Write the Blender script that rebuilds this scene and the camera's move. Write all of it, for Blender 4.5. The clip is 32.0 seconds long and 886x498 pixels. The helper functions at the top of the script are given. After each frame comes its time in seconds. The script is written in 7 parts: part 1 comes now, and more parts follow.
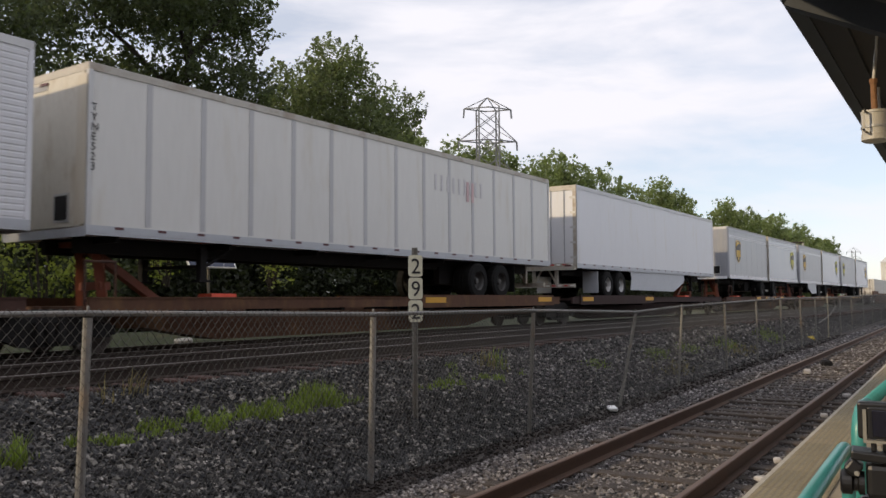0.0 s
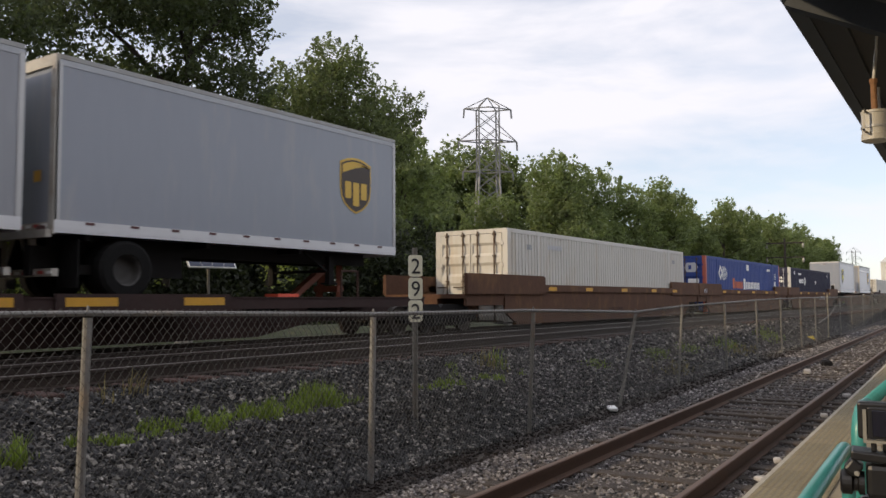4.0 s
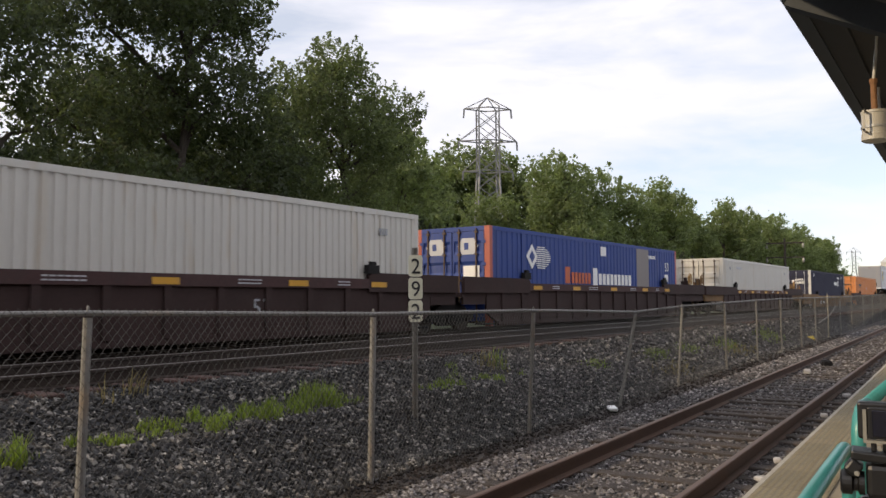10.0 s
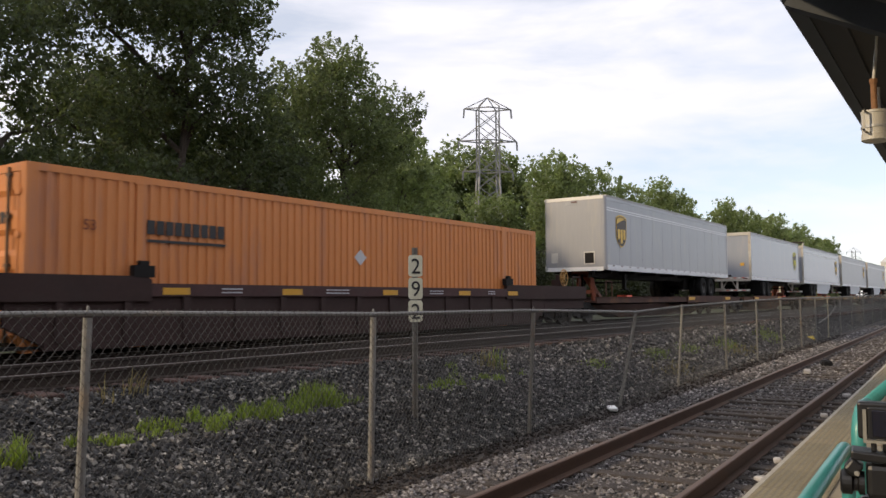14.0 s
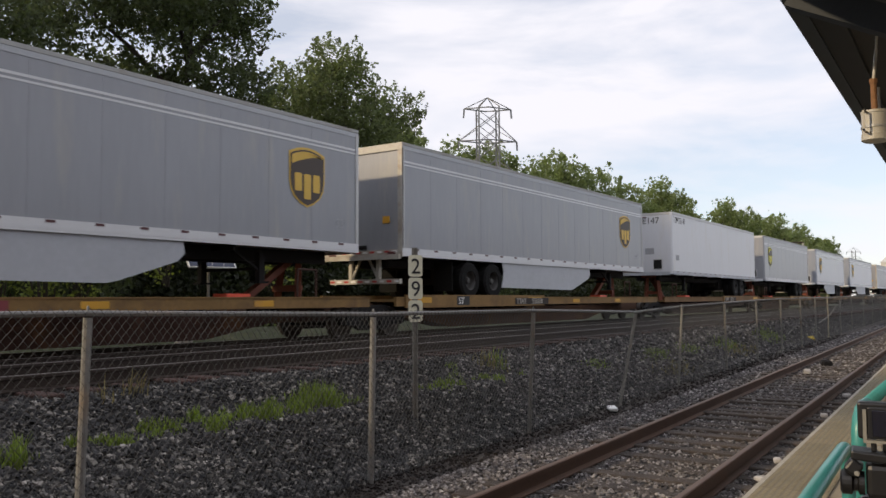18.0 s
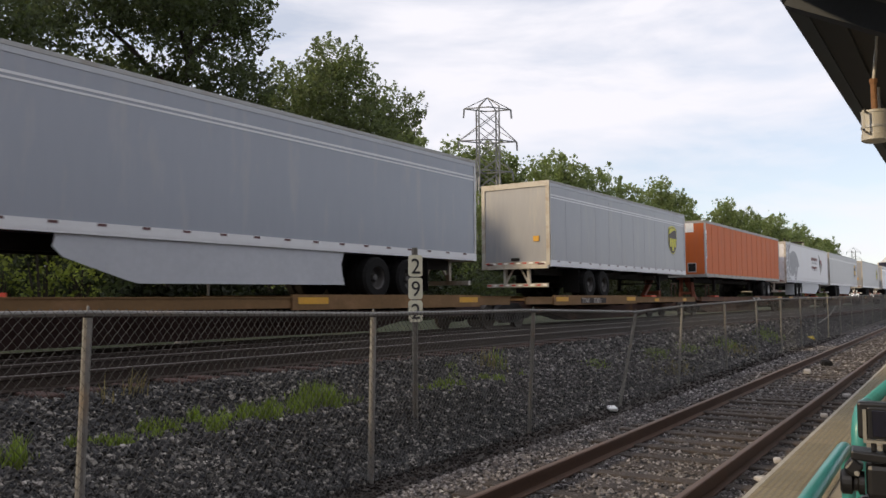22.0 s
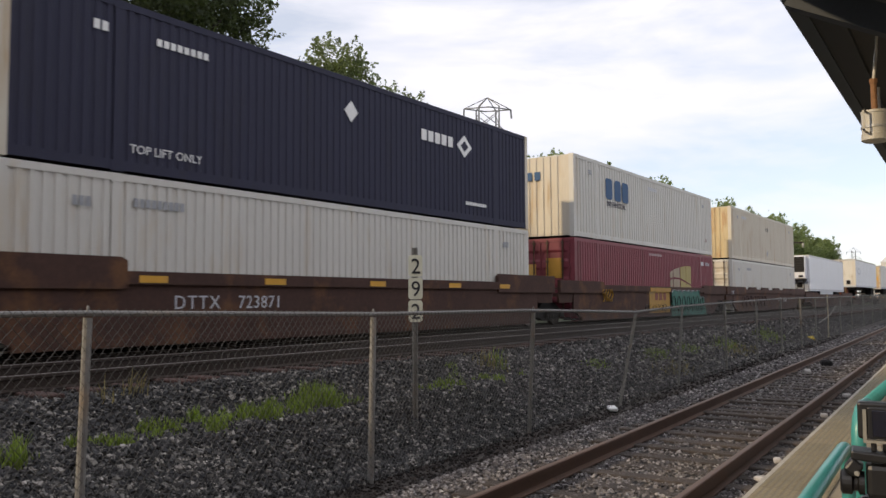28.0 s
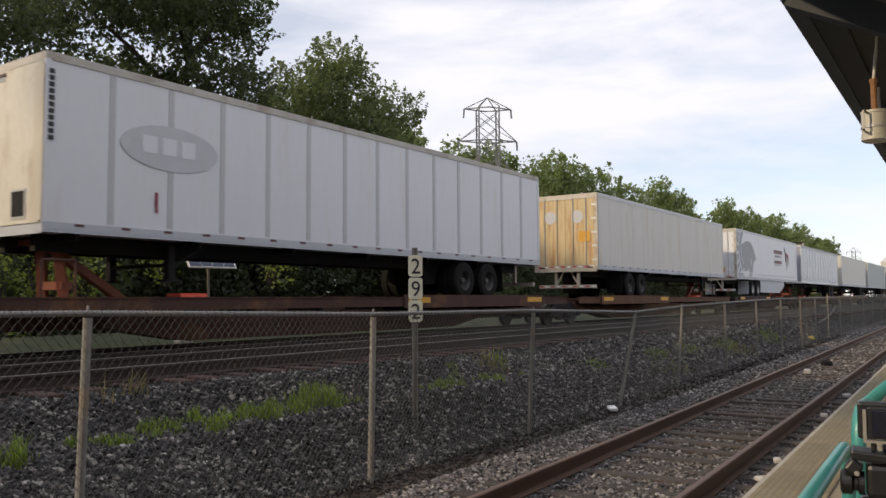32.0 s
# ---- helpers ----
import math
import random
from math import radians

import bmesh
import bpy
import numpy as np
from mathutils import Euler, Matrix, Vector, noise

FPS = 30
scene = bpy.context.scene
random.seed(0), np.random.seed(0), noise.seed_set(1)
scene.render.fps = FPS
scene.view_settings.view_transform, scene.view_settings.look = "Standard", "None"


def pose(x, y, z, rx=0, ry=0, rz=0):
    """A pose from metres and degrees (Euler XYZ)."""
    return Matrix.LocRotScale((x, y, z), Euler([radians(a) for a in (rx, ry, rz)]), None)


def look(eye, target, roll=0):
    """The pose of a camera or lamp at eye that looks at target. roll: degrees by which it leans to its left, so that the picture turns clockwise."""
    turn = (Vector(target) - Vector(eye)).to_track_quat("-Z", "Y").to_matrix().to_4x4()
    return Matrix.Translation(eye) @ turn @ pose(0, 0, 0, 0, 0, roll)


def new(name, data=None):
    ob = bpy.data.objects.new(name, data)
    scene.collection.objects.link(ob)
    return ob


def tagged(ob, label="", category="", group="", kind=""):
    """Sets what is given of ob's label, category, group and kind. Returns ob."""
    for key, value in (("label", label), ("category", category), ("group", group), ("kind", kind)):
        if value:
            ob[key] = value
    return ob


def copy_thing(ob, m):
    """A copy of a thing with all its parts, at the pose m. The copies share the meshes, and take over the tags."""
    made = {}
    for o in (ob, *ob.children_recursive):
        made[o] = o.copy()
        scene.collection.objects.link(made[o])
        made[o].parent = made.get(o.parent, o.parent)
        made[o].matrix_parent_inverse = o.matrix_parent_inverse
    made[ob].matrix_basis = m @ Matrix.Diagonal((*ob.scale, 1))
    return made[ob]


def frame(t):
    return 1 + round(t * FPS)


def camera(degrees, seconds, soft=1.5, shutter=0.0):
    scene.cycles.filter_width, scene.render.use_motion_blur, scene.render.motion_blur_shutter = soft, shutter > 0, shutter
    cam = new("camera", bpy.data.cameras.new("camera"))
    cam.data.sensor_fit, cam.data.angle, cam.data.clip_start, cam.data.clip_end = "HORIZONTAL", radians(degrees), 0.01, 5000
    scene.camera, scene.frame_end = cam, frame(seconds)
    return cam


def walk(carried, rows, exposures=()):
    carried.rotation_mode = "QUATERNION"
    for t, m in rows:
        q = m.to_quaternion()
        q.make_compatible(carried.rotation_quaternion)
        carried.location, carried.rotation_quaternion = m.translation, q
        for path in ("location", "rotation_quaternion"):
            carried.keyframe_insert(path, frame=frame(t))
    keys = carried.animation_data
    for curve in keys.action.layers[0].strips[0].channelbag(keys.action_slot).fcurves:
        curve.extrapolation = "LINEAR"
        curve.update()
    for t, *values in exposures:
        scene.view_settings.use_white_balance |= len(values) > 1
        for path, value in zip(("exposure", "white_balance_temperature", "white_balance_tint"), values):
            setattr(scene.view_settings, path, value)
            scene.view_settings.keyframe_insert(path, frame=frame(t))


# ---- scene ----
# World: x runs along the main line (away to the right), y across it, z = 0 close under the rails of the main line.
SPEED = 21.119          # metres per second, towards -x
LINE_Y = 13.286          # centre of the line that the train runs on
RAIL = 0.22              # top of its rails
SPARE_Y, SPARE = 9.20, 0.33   # the empty line on this side of it, and the top of its rails
NEAR = 0.036           # the siding and the platform close slowly on the main line
cam = camera(57.65, 32.0, soft=1.5, shutter=0.07)
EYE = Vector((0.0, 0.0, 1.09))
YAW, PITCH = radians(55.363), radians(3.621)
AIM = EYE + Vector((math.sin(YAW) * math.cos(PITCH), math.cos(YAW) * math.cos(PITCH), math.sin(PITCH)))
STAND = look(EYE, AIM, -0.344)
walk(cam, [(0.0, STAND), (32.0, STAND)], exposures=[(0.0, -0.37), (3.6, -0.37), (5.6, -0.26), (13.6, -0.26), (16.4, -0.37), (26.0, -0.37), (28.0, -0.26), (32.0, -0.32)])

# ---- sky and sun ----
SUN_WAY = Vector((-0.80, 0.50, 0.40)).normalized()
world = bpy.data.worlds.new("sky")
scene.world = world
world.use_nodes = True
wn, wl = world.node_tree.nodes, world.node_tree.links
wn.clear()
w_out = wn.new("ShaderNodeOutputWorld")
w_bg = wn.new("ShaderNodeBackground")
w_sky = wn.new("ShaderNodeTexSky")
w_sky.sky_type = "NISHITA"
w_sky.sun_disc = False
w_sky.sun_elevation = math.asin(SUN_WAY.z)
w_sky.sun_rotation = math.atan2(SUN_WAY.x, SUN_WAY.y)
w_sky.air_density, w_sky.dust_density, w_sky.ozone_density = 1.0, 0.4, 2.0
w_co = wn.new("ShaderNodeTexCoord")
w_map = wn.new("ShaderNodeMapping")
w_map.inputs["Scale"].default_value = (1.0, 1.0, 4.2)
w_map.inputs["Rotation"].default_value = (0.03, -0.05, 0.7)
w_noise = wn.new("ShaderNodeTexNoise")
w_noise.inputs["Scale"].default_value = 2.6
w_noise.inputs["Detail"].default_value = 7.0
w_noise.inputs["Roughness"].default_value = 0.55
w_noise.inputs["Distortion"].default_value = 0.25
w_ramp = wn.new("ShaderNodeValToRGB")
w_ramp.color_ramp.elements[0].position, w_ramp.color_ramp.elements[0].color = 0.37, (0.52, 0.52, 0.52, 1)
w_ramp.color_ramp.elements[1].position, w_ramp.color_ramp.elements[1].color = 0.58, (1, 1, 1, 1)
w_gain = wn.new("ShaderNodeVectorMath")
w_gain.operation = "SCALE"
w_gain.inputs["Scale"].default_value = 0.19
w_mix = wn.new("ShaderNodeMixRGB")
w_veil = wn.new("ShaderNodeVectorMath")
w_veil.operation = "SCALE"
w_veil.inputs[0].default_value = (1.25, 1.228, 1.31)
wl.new(w_co.outputs["Generated"], w_map.inputs["Vector"])
wl.new(w_map.outputs["Vector"], w_noise.inputs["Vector"])
wl.new(w_noise.outputs["Fac"], w_ramp.inputs["Fac"])
wl.new(w_sky.outputs["Color"], w_gain.inputs[0])
wl.new(w_gain.outputs["Vector"], w_mix.inputs["Color1"])
# an even veil of cloud, brightest overhead
w_sep = wn.new("ShaderNodeSeparateXYZ")
w_high = wn.new("ShaderNodeMapRange")
w_high.interpolation_type = "SMOOTHSTEP"
w_high.inputs["From Min"].default_value, w_high.inputs["From Max"].default_value = 0.33, 0.95
w_high.inputs["To Min"].default_value, w_high.inputs["To Max"].default_value = 1.0, 1.35
wl.new(w_co.outputs["Generated"], w_sep.inputs["Vector"])
wl.new(w_sep.outputs["Z"], w_high.inputs["Value"])
wl.new(w_high.outputs["Result"], w_veil.inputs["Scale"])
wl.new(w_veil.outputs["Vector"], w_mix.inputs["Color2"])
wl.new(w_ramp.outputs["Color"], w_mix.inputs["Fac"])
wl.new(w_mix.outputs["Color"], w_bg.inputs["Color"])
w_bg.inputs["Strength"].default_value = 1.0
wl.new(w_bg.outputs["Background"], w_out.inputs["Surface"])

sun = new("sun", bpy.data.lights.new("sun", "SUN"))
sun.data.energy, sun.data.angle, sun.data.color = 3.5, radians(2.0), (1.0, 0.78, 0.50)
sun.matrix_basis = look(SUN_WAY * 60, (0, 0, 0))


# ---- materials ----
def material(name, colour, rough=0.7, metal=0.0, *, gloss=0.5, vary=0.25, scale=6.0, fine=60.0, bump=0.0, dirt=None, dirt_amount=0.0,
             dirt_scale=1.5, island=0.0, each=0.0, stretch=(1, 1, 1), glow=0.0, sheen_through=0.0):
    """A surface with variation at two scales, an optional second colour in patches, and variation piece by piece."""
    m = bpy.data.materials.new(name)
    m.use_nodes = True
    n, l = m.node_tree.nodes, m.node_tree.links
    b = n["Principled BSDF"]
    b.inputs["Roughness"].default_value, b.inputs["Metallic"].default_value = rough, metal
    b.inputs["Specular IOR Level"].default_value = gloss
    co = n.new("ShaderNodeTexCoord")
    mp = n.new("ShaderNodeMapping")
    mp.inputs["Scale"].default_value = stretch
    l.new(co.outputs["Object"], mp.inputs["Vector"])
    big = n.new("ShaderNodeTexNoise")
    big.inputs["Scale"].default_value, big.inputs["Detail"].default_value = scale, 5
    small = n.new("ShaderNodeTexNoise")
    small.inputs["Scale"].default_value, small.inputs["Detail"].default_value = fine, 3
    l.new(mp.outputs["Vector"], big.inputs["Vector"])
    l.new(mp.outputs["Vector"], small.inputs["Vector"])
    add = n.new("ShaderNodeMath")
    add.operation = "ADD"
    l.new(big.outputs["Fac"], add.inputs[0])
    l.new(small.outputs["Fac"], add.inputs[1])
    value = add.outputs[0]
    rng = n.new("ShaderNodeMapRange")
    rng.inputs["From Min"].default_value, rng.inputs["From Max"].default_value = 0.6, 1.4
    rng.inputs["To Min"].default_value, rng.inputs["To Max"].default_value = 1 - vary, 1 + vary
    l.new(value, rng.inputs["Value"])
    factor = rng.outputs["Result"]
    for amount, node, out in ((island, "ShaderNodeNewGeometry", "Random Per Island"), (each, "ShaderNodeObjectInfo", "Random")):
        if amount:
            src = n.new(node)
            r2 = n.new("ShaderNodeMapRange")
            r2.inputs["To Min"].default_value, r2.inputs["To Max"].default_value = 1 - amount, 1 + amount
            l.new(src.outputs[out], r2.inputs["Value"])
            mul = n.new("ShaderNodeMath")
            mul.operation = "MULTIPLY"
            l.new(factor, mul.inputs[0])
            l.new(r2.outputs["Result"], mul.inputs[1])
            factor = mul.outputs[0]
    base = n.new("ShaderNodeVectorMath")
    base.operation = "SCALE"
    if dirt:
        patch = n.new("ShaderNodeTexNoise")
        patch.inputs["Scale"].default_value, patch.inputs["Detail"].default_value = dirt_scale, 6
        patch.inputs["Roughness"].default_value = 0.65
        l.new(mp.outputs["Vector"], patch.inputs["Vector"])
        ramp = n.new("ShaderNodeMapRange")
        ramp.inputs["From Min"].default_value, ramp.inputs["From Max"].default_value = 0.62 - dirt_amount * 0.3, 0.78 - dirt_amount * 0.2
        l.new(patch.outputs["Fac"], ramp.inputs["Value"])
        mix = n.new("ShaderNodeMixRGB")
        mix.inputs["Color1"].default_value, mix.inputs["Color2"].default_value = (*colour, 1), (*dirt, 1)
        l.new(ramp.outputs["Result"], mix.inputs["Fac"])
        l.new(mix.outputs["Color"], base.inputs[0])
    else:
        base.inputs[0].default_value = colour
    l.new(factor, base.inputs["Scale"])
    l.new(base.outputs["Vector"], b.inputs["Base Color"])
    if bump:
        bp = n.new("ShaderNodeBump")
        bp.inputs["Strength"].default_value, bp.inputs["Distance"].default_value = bump, 0.02
        l.new(value, bp.inputs["Height"])
        l.new(bp.outputs["Normal"], b.inputs["Normal"])
    if sheen_through:
        tr = n.new("ShaderNodeBsdfTranslucent")
        tint = n.new("ShaderNodeVectorMath")
        tint.operation = "MULTIPLY"
        tint.inputs[1].default_value = (1.75, 1.75, 1.0)
        l.new(base.outputs["Vector"], tint.inputs[0])
        l.new(tint.outputs["Vector"], tr.inputs["Color"])
        ms = n.new("ShaderNodeMixShader")
        ms.inputs["Fac"].default_value = sheen_through
        l.new(b.outputs["BSDF"], ms.inputs[1])
        l.new(tr.outputs["BSDF"], ms.inputs[2])
        l.new(ms.outputs["Shader"], n["Material Output"].inputs["Surface"])
    if glow:
        b.inputs["Emission Color"].default_value, b.inputs["Emission Strength"].default_value = (*colour, 1), glow
    return m


STREAK = (1.5, 1.5, 0.25)
M_WHITE = material("white_trailer_paint", (0.60, 0.61, 0.64), 0.42, vary=0.03, scale=0.7, fine=9, dirt=(0.56, 0.55, 0.53), dirt_amount=0.2, stretch=STREAK)
M_GREY = material("grey_trailer_skin", (0.262, 0.282, 0.325), 0.26, vary=0.03, scale=0.3, fine=5, dirt=(0.31, 0.315, 0.33), dirt_amount=0.25, stretch=STREAK)
M_SILVER = material("weathered_silver_skin", (0.262, 0.270, 0.294), 0.33, 0.15, bump=0.10, vary=0.06, scale=0.4, fine=6, dirt=(0.30, 0.295, 0.29), dirt_amount=0.3, stretch=STREAK)
M_ORANGE = material("orange_paint", (0.50, 0.106, 0.013), 0.6, vary=0.08, scale=0.8, fine=12, dirt=(0.40, 0.10, 0.035), dirt_amount=0.35, stretch=STREAK)
M_FADED_ORANGE = material("faded_orange_paint", (0.54, 0.195, 0.052), 0.55, vary=0.08, scale=0.8, fine=12, dirt=(0.36, 0.15, 0.08), dirt_amount=0.3, stretch=STREAK)
M_NAVY = material("navy_container_paint", (0.021, 0.022, 0.047), 0.8, vary=0.12, scale=0.8, fine=14, dirt=(0.022, 0.022, 0.040), dirt_amount=0.3, stretch=STREAK)
M_BLUE = material("blue_container_paint", (0.013, 0.042, 0.21), 0.6, vary=0.12, scale=0.8, fine=14, dirt=(0.04, 0.06, 0.18), dirt_amount=0.3, stretch=STREAK)
M_CREAM = material("off_white_container_paint", (0.53, 0.515, 0.475), 0.5, vary=0.06, scale=0.8, fine=12, dirt=(0.46, 0.40, 0.31), dirt_amount=0.25, stretch=STREAK)
M_BEIGE = material("rust_stained_beige_paint", (0.52, 0.475, 0.39), 0.55, vary=0.08, scale=0.8, fine=12, dirt=(0.38, 0.27, 0.15), dirt_amount=0.26, stretch=STREAK)
M_RUSTEND = material("rust_streaked_end_paint", (0.50, 0.40, 0.23), 0.6, vary=0.12, scale=1.2, fine=12, dirt=(0.34, 0.17, 0.06), dirt_amount=0.5, dirt_scale=2.2, stretch=(1.5, 3.0, 0.25))
M_STAINEDNOSE = material("stained_cream_nose_paint", (0.56, 0.53, 0.46), 0.5, vary=0.08, scale=0.9, fine=10, dirt=(0.36, 0.29, 0.20), dirt_amount=0.38, dirt_scale=1.1, stretch=(1.2, 1.2, 0.6))
M_MAROON = material("maroon_container_paint", (0.19, 0.035, 0.05), 0.55, vary=0.12, scale=0.8, fine=12, dirt=(0.12, 0.04, 0.04), dirt_amount=0.3, stretch=STREAK)
M_OCHRE = material("ochre_container_paint", (0.62, 0.38, 0.10), 0.55, vary=0.1, scale=0.8)
M_GREEN_GREY = material("grey_green_skin", (0.30, 0.33, 0.32), 0.5, vary=0.06, scale=0.7, fine=9)
M_WARMWHITE = material("ageing_white_trailer_paint", (0.605, 0.605, 0.585), 0.45, vary=0.04, scale=0.7, fine=9, dirt=(0.55, 0.53, 0.48), dirt_amount=0.25, stretch=STREAK)
M_RED_TRIM = material("red_post_paint", (0.36, 0.085, 0.055), 0.5, vary=0.1)
M_GREYPATCH = material("grey_replacement_panel", (0.17, 0.145, 0.14), 0.5, vary=0.08, scale=1, stretch=STREAK)
M_ALU = material("brushed_aluminium_rail", (0.46, 0.46, 0.46), 0.45, 0.4, vary=0.08, scale=1.5, fine=30)
M_RAILGREY = material("dull_metal_roof_rail", (0.30, 0.30, 0.29), 0.5, 0.4, vary=0.2, scale=3, dirt=(0.2, 0.18, 0.15), dirt_amount=0.4)
M_BLACK = material("black_underframe", (0.011, 0.010, 0.010), 0.8, gloss=0.25, vary=0.3, scale=3, bump=0.2)
M_RUBBER = material("black_rubber_tyre", (0.008, 0.008, 0.008), 0.9, gloss=0.2, vary=0.25, scale=8)
M_RIMDARK = material("grimy_steel_rim", (0.06, 0.058, 0.056), 0.6, 0.2, vary=0.2, scale=8)
M_RIM = material("white_steel_rim", (0.42, 0.42, 0.42), 0.5, 0.2, vary=0.15, scale=8)
M_STEELWHEEL = material("worn_steel_wheel", (0.05, 0.04, 0.034), 0.6, 0.5, vary=0.3, scale=8)
M_SKIRT = material("grey_white_skirt", (0.40, 0.42, 0.455), 0.5, vary=0.07, scale=1.2, fine=10)
M_BROWN = material("brown_railcar_paint", (0.084, 0.039, 0.021), 0.9, vary=0.25, scale=1.0, fine=14, dirt=(0.150, 0.080, 0.032), dirt_amount=0.35, stretch=(1, 1, 0.5), bump=0.1)
M_RUST = material("rusty_railcar_paint", (0.054, 0.026, 0.019), 0.92, vary=0.25, scale=1.5, fine=14, dirt=(0.135, 0.062, 0.024), dirt_amount=0.30, dirt_scale=0.9, bump=0.15)
M_DARKRED = material("dark_maroon_railcar_paint", (0.034, 0.0175, 0.0155), 0.92, vary=0.2, scale=1.2, fine=14, dirt=(0.036, 0.022, 0.0195), dirt_amount=0.4)
M_PLUM = material("faded_plum_chord_paint", (0.056, 0.026, 0.025), 0.85, vary=0.2, scale=1.2, fine=14, dirt=(0.052, 0.030, 0.028), dirt_amount=0.4)
M_TAN = material("tan_yellow_railcar_paint", (0.15, 0.085, 0.032), 0.85, vary=0.15, scale=1.2, fine=14, dirt=(0.20, 0.11, 0.05), dirt_amount=0.4)
M_TANCHORD = material("yellow_tan_sill_paint", (0.32, 0.18, 0.045), 0.6, vary=0.15, scale=1.2, fine=14, dirt=(0.24, 0.13, 0.05), dirt_amount=0.35)
M_OCHRESILL = material("ochre_sill_paint", (0.21, 0.122, 0.038), 0.75, vary=0.2, scale=1.2, fine=14, dirt=(0.13, 0.075, 0.03), dirt_amount=0.4)
M_YELLOW = material("yellow_marker_paint", (0.55, 0.29, 0.022), 0.55, vary=0.15, scale=3, dirt=(0.35, 0.18, 0.05), dirt_amount=0.3)
M_HITCH = material("orange_red_hitch_paint", (0.18, 0.045, 0.02), 0.6, vary=0.2, scale=4, dirt=(0.2, 0.06, 0.03), dirt_amount=0.3)
M_DOORPALE = material("grimy_pale_door_paint", (0.50, 0.49, 0.46), 0.5, vary=0.08, scale=0.8, fine=9, dirt=(0.36, 0.32, 0.26), dirt_amount=0.35, stretch=STREAK)
M_FRAME = material("stained_rear_frame", (0.40, 0.38, 0.34), 0.55, 0.2, vary=0.15, scale=2, fine=20, dirt=(0.25, 0.20, 0.15), dirt_amount=0.4)
M_ROD = material("rust_brown_lock_rod", (0.085, 0.060, 0.042), 0.7, 0.3, vary=0.3, scale=4, dirt=(0.14, 0.075, 0.04), dirt_amount=0.4)
M_REDFLAG = material("bright_red_hitch_plate", (0.75, 0.10, 0.05), 0.5, vary=0.1)
M_MARK_WHITE = material("white_marking", (0.75, 0.75, 0.74), 0.6, vary=0.12, scale=5)
M_STRIPE = material("pale_trailer_stripe", (0.62, 0.63, 0.65), 0.5, vary=0.06, scale=3)
M_SEAM = material("dull_seam_strip", (0.42, 0.425, 0.44), 0.5, vary=0.08, scale=3)
M_SEAMDARK = material("grimy_seam", (0.245, 0.252, 0.275), 0.6, vary=0.2, scale=3)
M_MARK_GREY = material("grey_marking", (0.30, 0.31, 0.33), 0.6, vary=0.12, scale=5)
M_MARK_PALE = material("faint_marking", (0.46, 0.47, 0.50), 0.6, vary=0.08, scale=5)
M_MARK_BLACK = material("black_marking", (0.02, 0.02, 0.022), 0.6, vary=0.15, scale=5)
M_MARK_BLUE = material("blue_marking", (0.0062, 0.062, 0.1674), 0.6, vary=0.15, scale=3)
M_NAMEBROWN = material("red_brown_lettering", (0.19, 0.085, 0.085), 0.6, vary=0.15, scale=3)
M_MARK_RED = material("red_marking", (0.22, 0.04, 0.05), 0.6, vary=0.15, scale=3)
M_MARK_ORANGE = material("orange_red_marking", (0.48, 0.11, 0.04), 0.6, vary=0.15, scale=3)
M_REFLECT_RED = material("dark_red_reflector", (0.075, 0.018, 0.02), 0.4, vary=0.1)
M_TAPE_RED = material("red_reflective_tape", (0.42, 0.04, 0.035), 0.4, vary=0.1)
M_SHIELD_BROWN = material("dark_brown_emblem", (0.045, 0.030, 0.022), 0.5, vary=0.12, scale=4)
M_SHIELD_GOLD = material("gold_emblem", (0.62, 0.40, 0.06), 0.5, vary=0.08, scale=4)
M_SHIELD_LIME = material("yellow_green_emblem", (0.55, 0.52, 0.04), 0.5, vary=0.08, scale=4)
M_GRAFFITI = material("teal_spray_paint", (0.010, 0.10, 0.072), 0.6, vary=0.35, scale=2.5)
M_GRAFFITI_YELLOW = material("yellow_spray_paint", (0.36, 0.20, 0.025), 0.6, vary=0.3, scale=2.5)

M_BALLAST = material("ballast_bed", (0.018, 0.017, 0.017), 0.95, vary=0.5, scale=9, fine=70, bump=0.9)


def stone_material(name, dark, mid, light, pale):
    """Crushed rock: most stones dark or middling, a few pale, told apart stone by stone."""
    m = material(name, mid, 0.9, vary=0.22, scale=20, fine=150, bump=0.3)
    n, l = m.node_tree.nodes, m.node_tree.links
    geo = n.new("ShaderNodeNewGeometry")
    ramp = n.new("ShaderNodeValToRGB")
    e = ramp.color_ramp.elements
    e[0].position, e[0].color = 0.0, (*dark, 1)
    e[1].position, e[1].color = 1.0, (*pale, 1)
    for p, c in ((0.45, mid), (0.80, light)):
        k = e.new(p)
        k.color = (*c, 1)
    l.new(geo.outputs["Random Per Island"], ramp.inputs["Fac"])
    scale = [k for k in n if k.type == "VECT_MATH"][0]
    l.new(ramp.outputs["Color"], scale.inputs[0])
    return m


M_STONES = stone_material("crushed_stone", (0.009, 0.009, 0.010), (0.027, 0.0265, 0.028), (0.062, 0.059, 0.057), (0.30, 0.28, 0.25))
M_STONES_WARM = stone_material("brownish_stone", (0.050, 0.045, 0.045), (0.118, 0.106, 0.104), (0.20, 0.184, 0.178), (0.36, 0.34, 0.33))
M_STONES_DARK = stone_material("dark_brown_stone", (0.008, 0.006, 0.005), (0.016, 0.011, 0.009), (0.028, 0.020, 0.016), (0.06, 0.045, 0.037))
M_SPARETIE = material("reddish_brown_tie", (0.048, 0.024, 0.018), 0.9, vary=0.3, scale=4, fine=50, each=0.35, stretch=(6, 0.8, 3), bump=0.5)
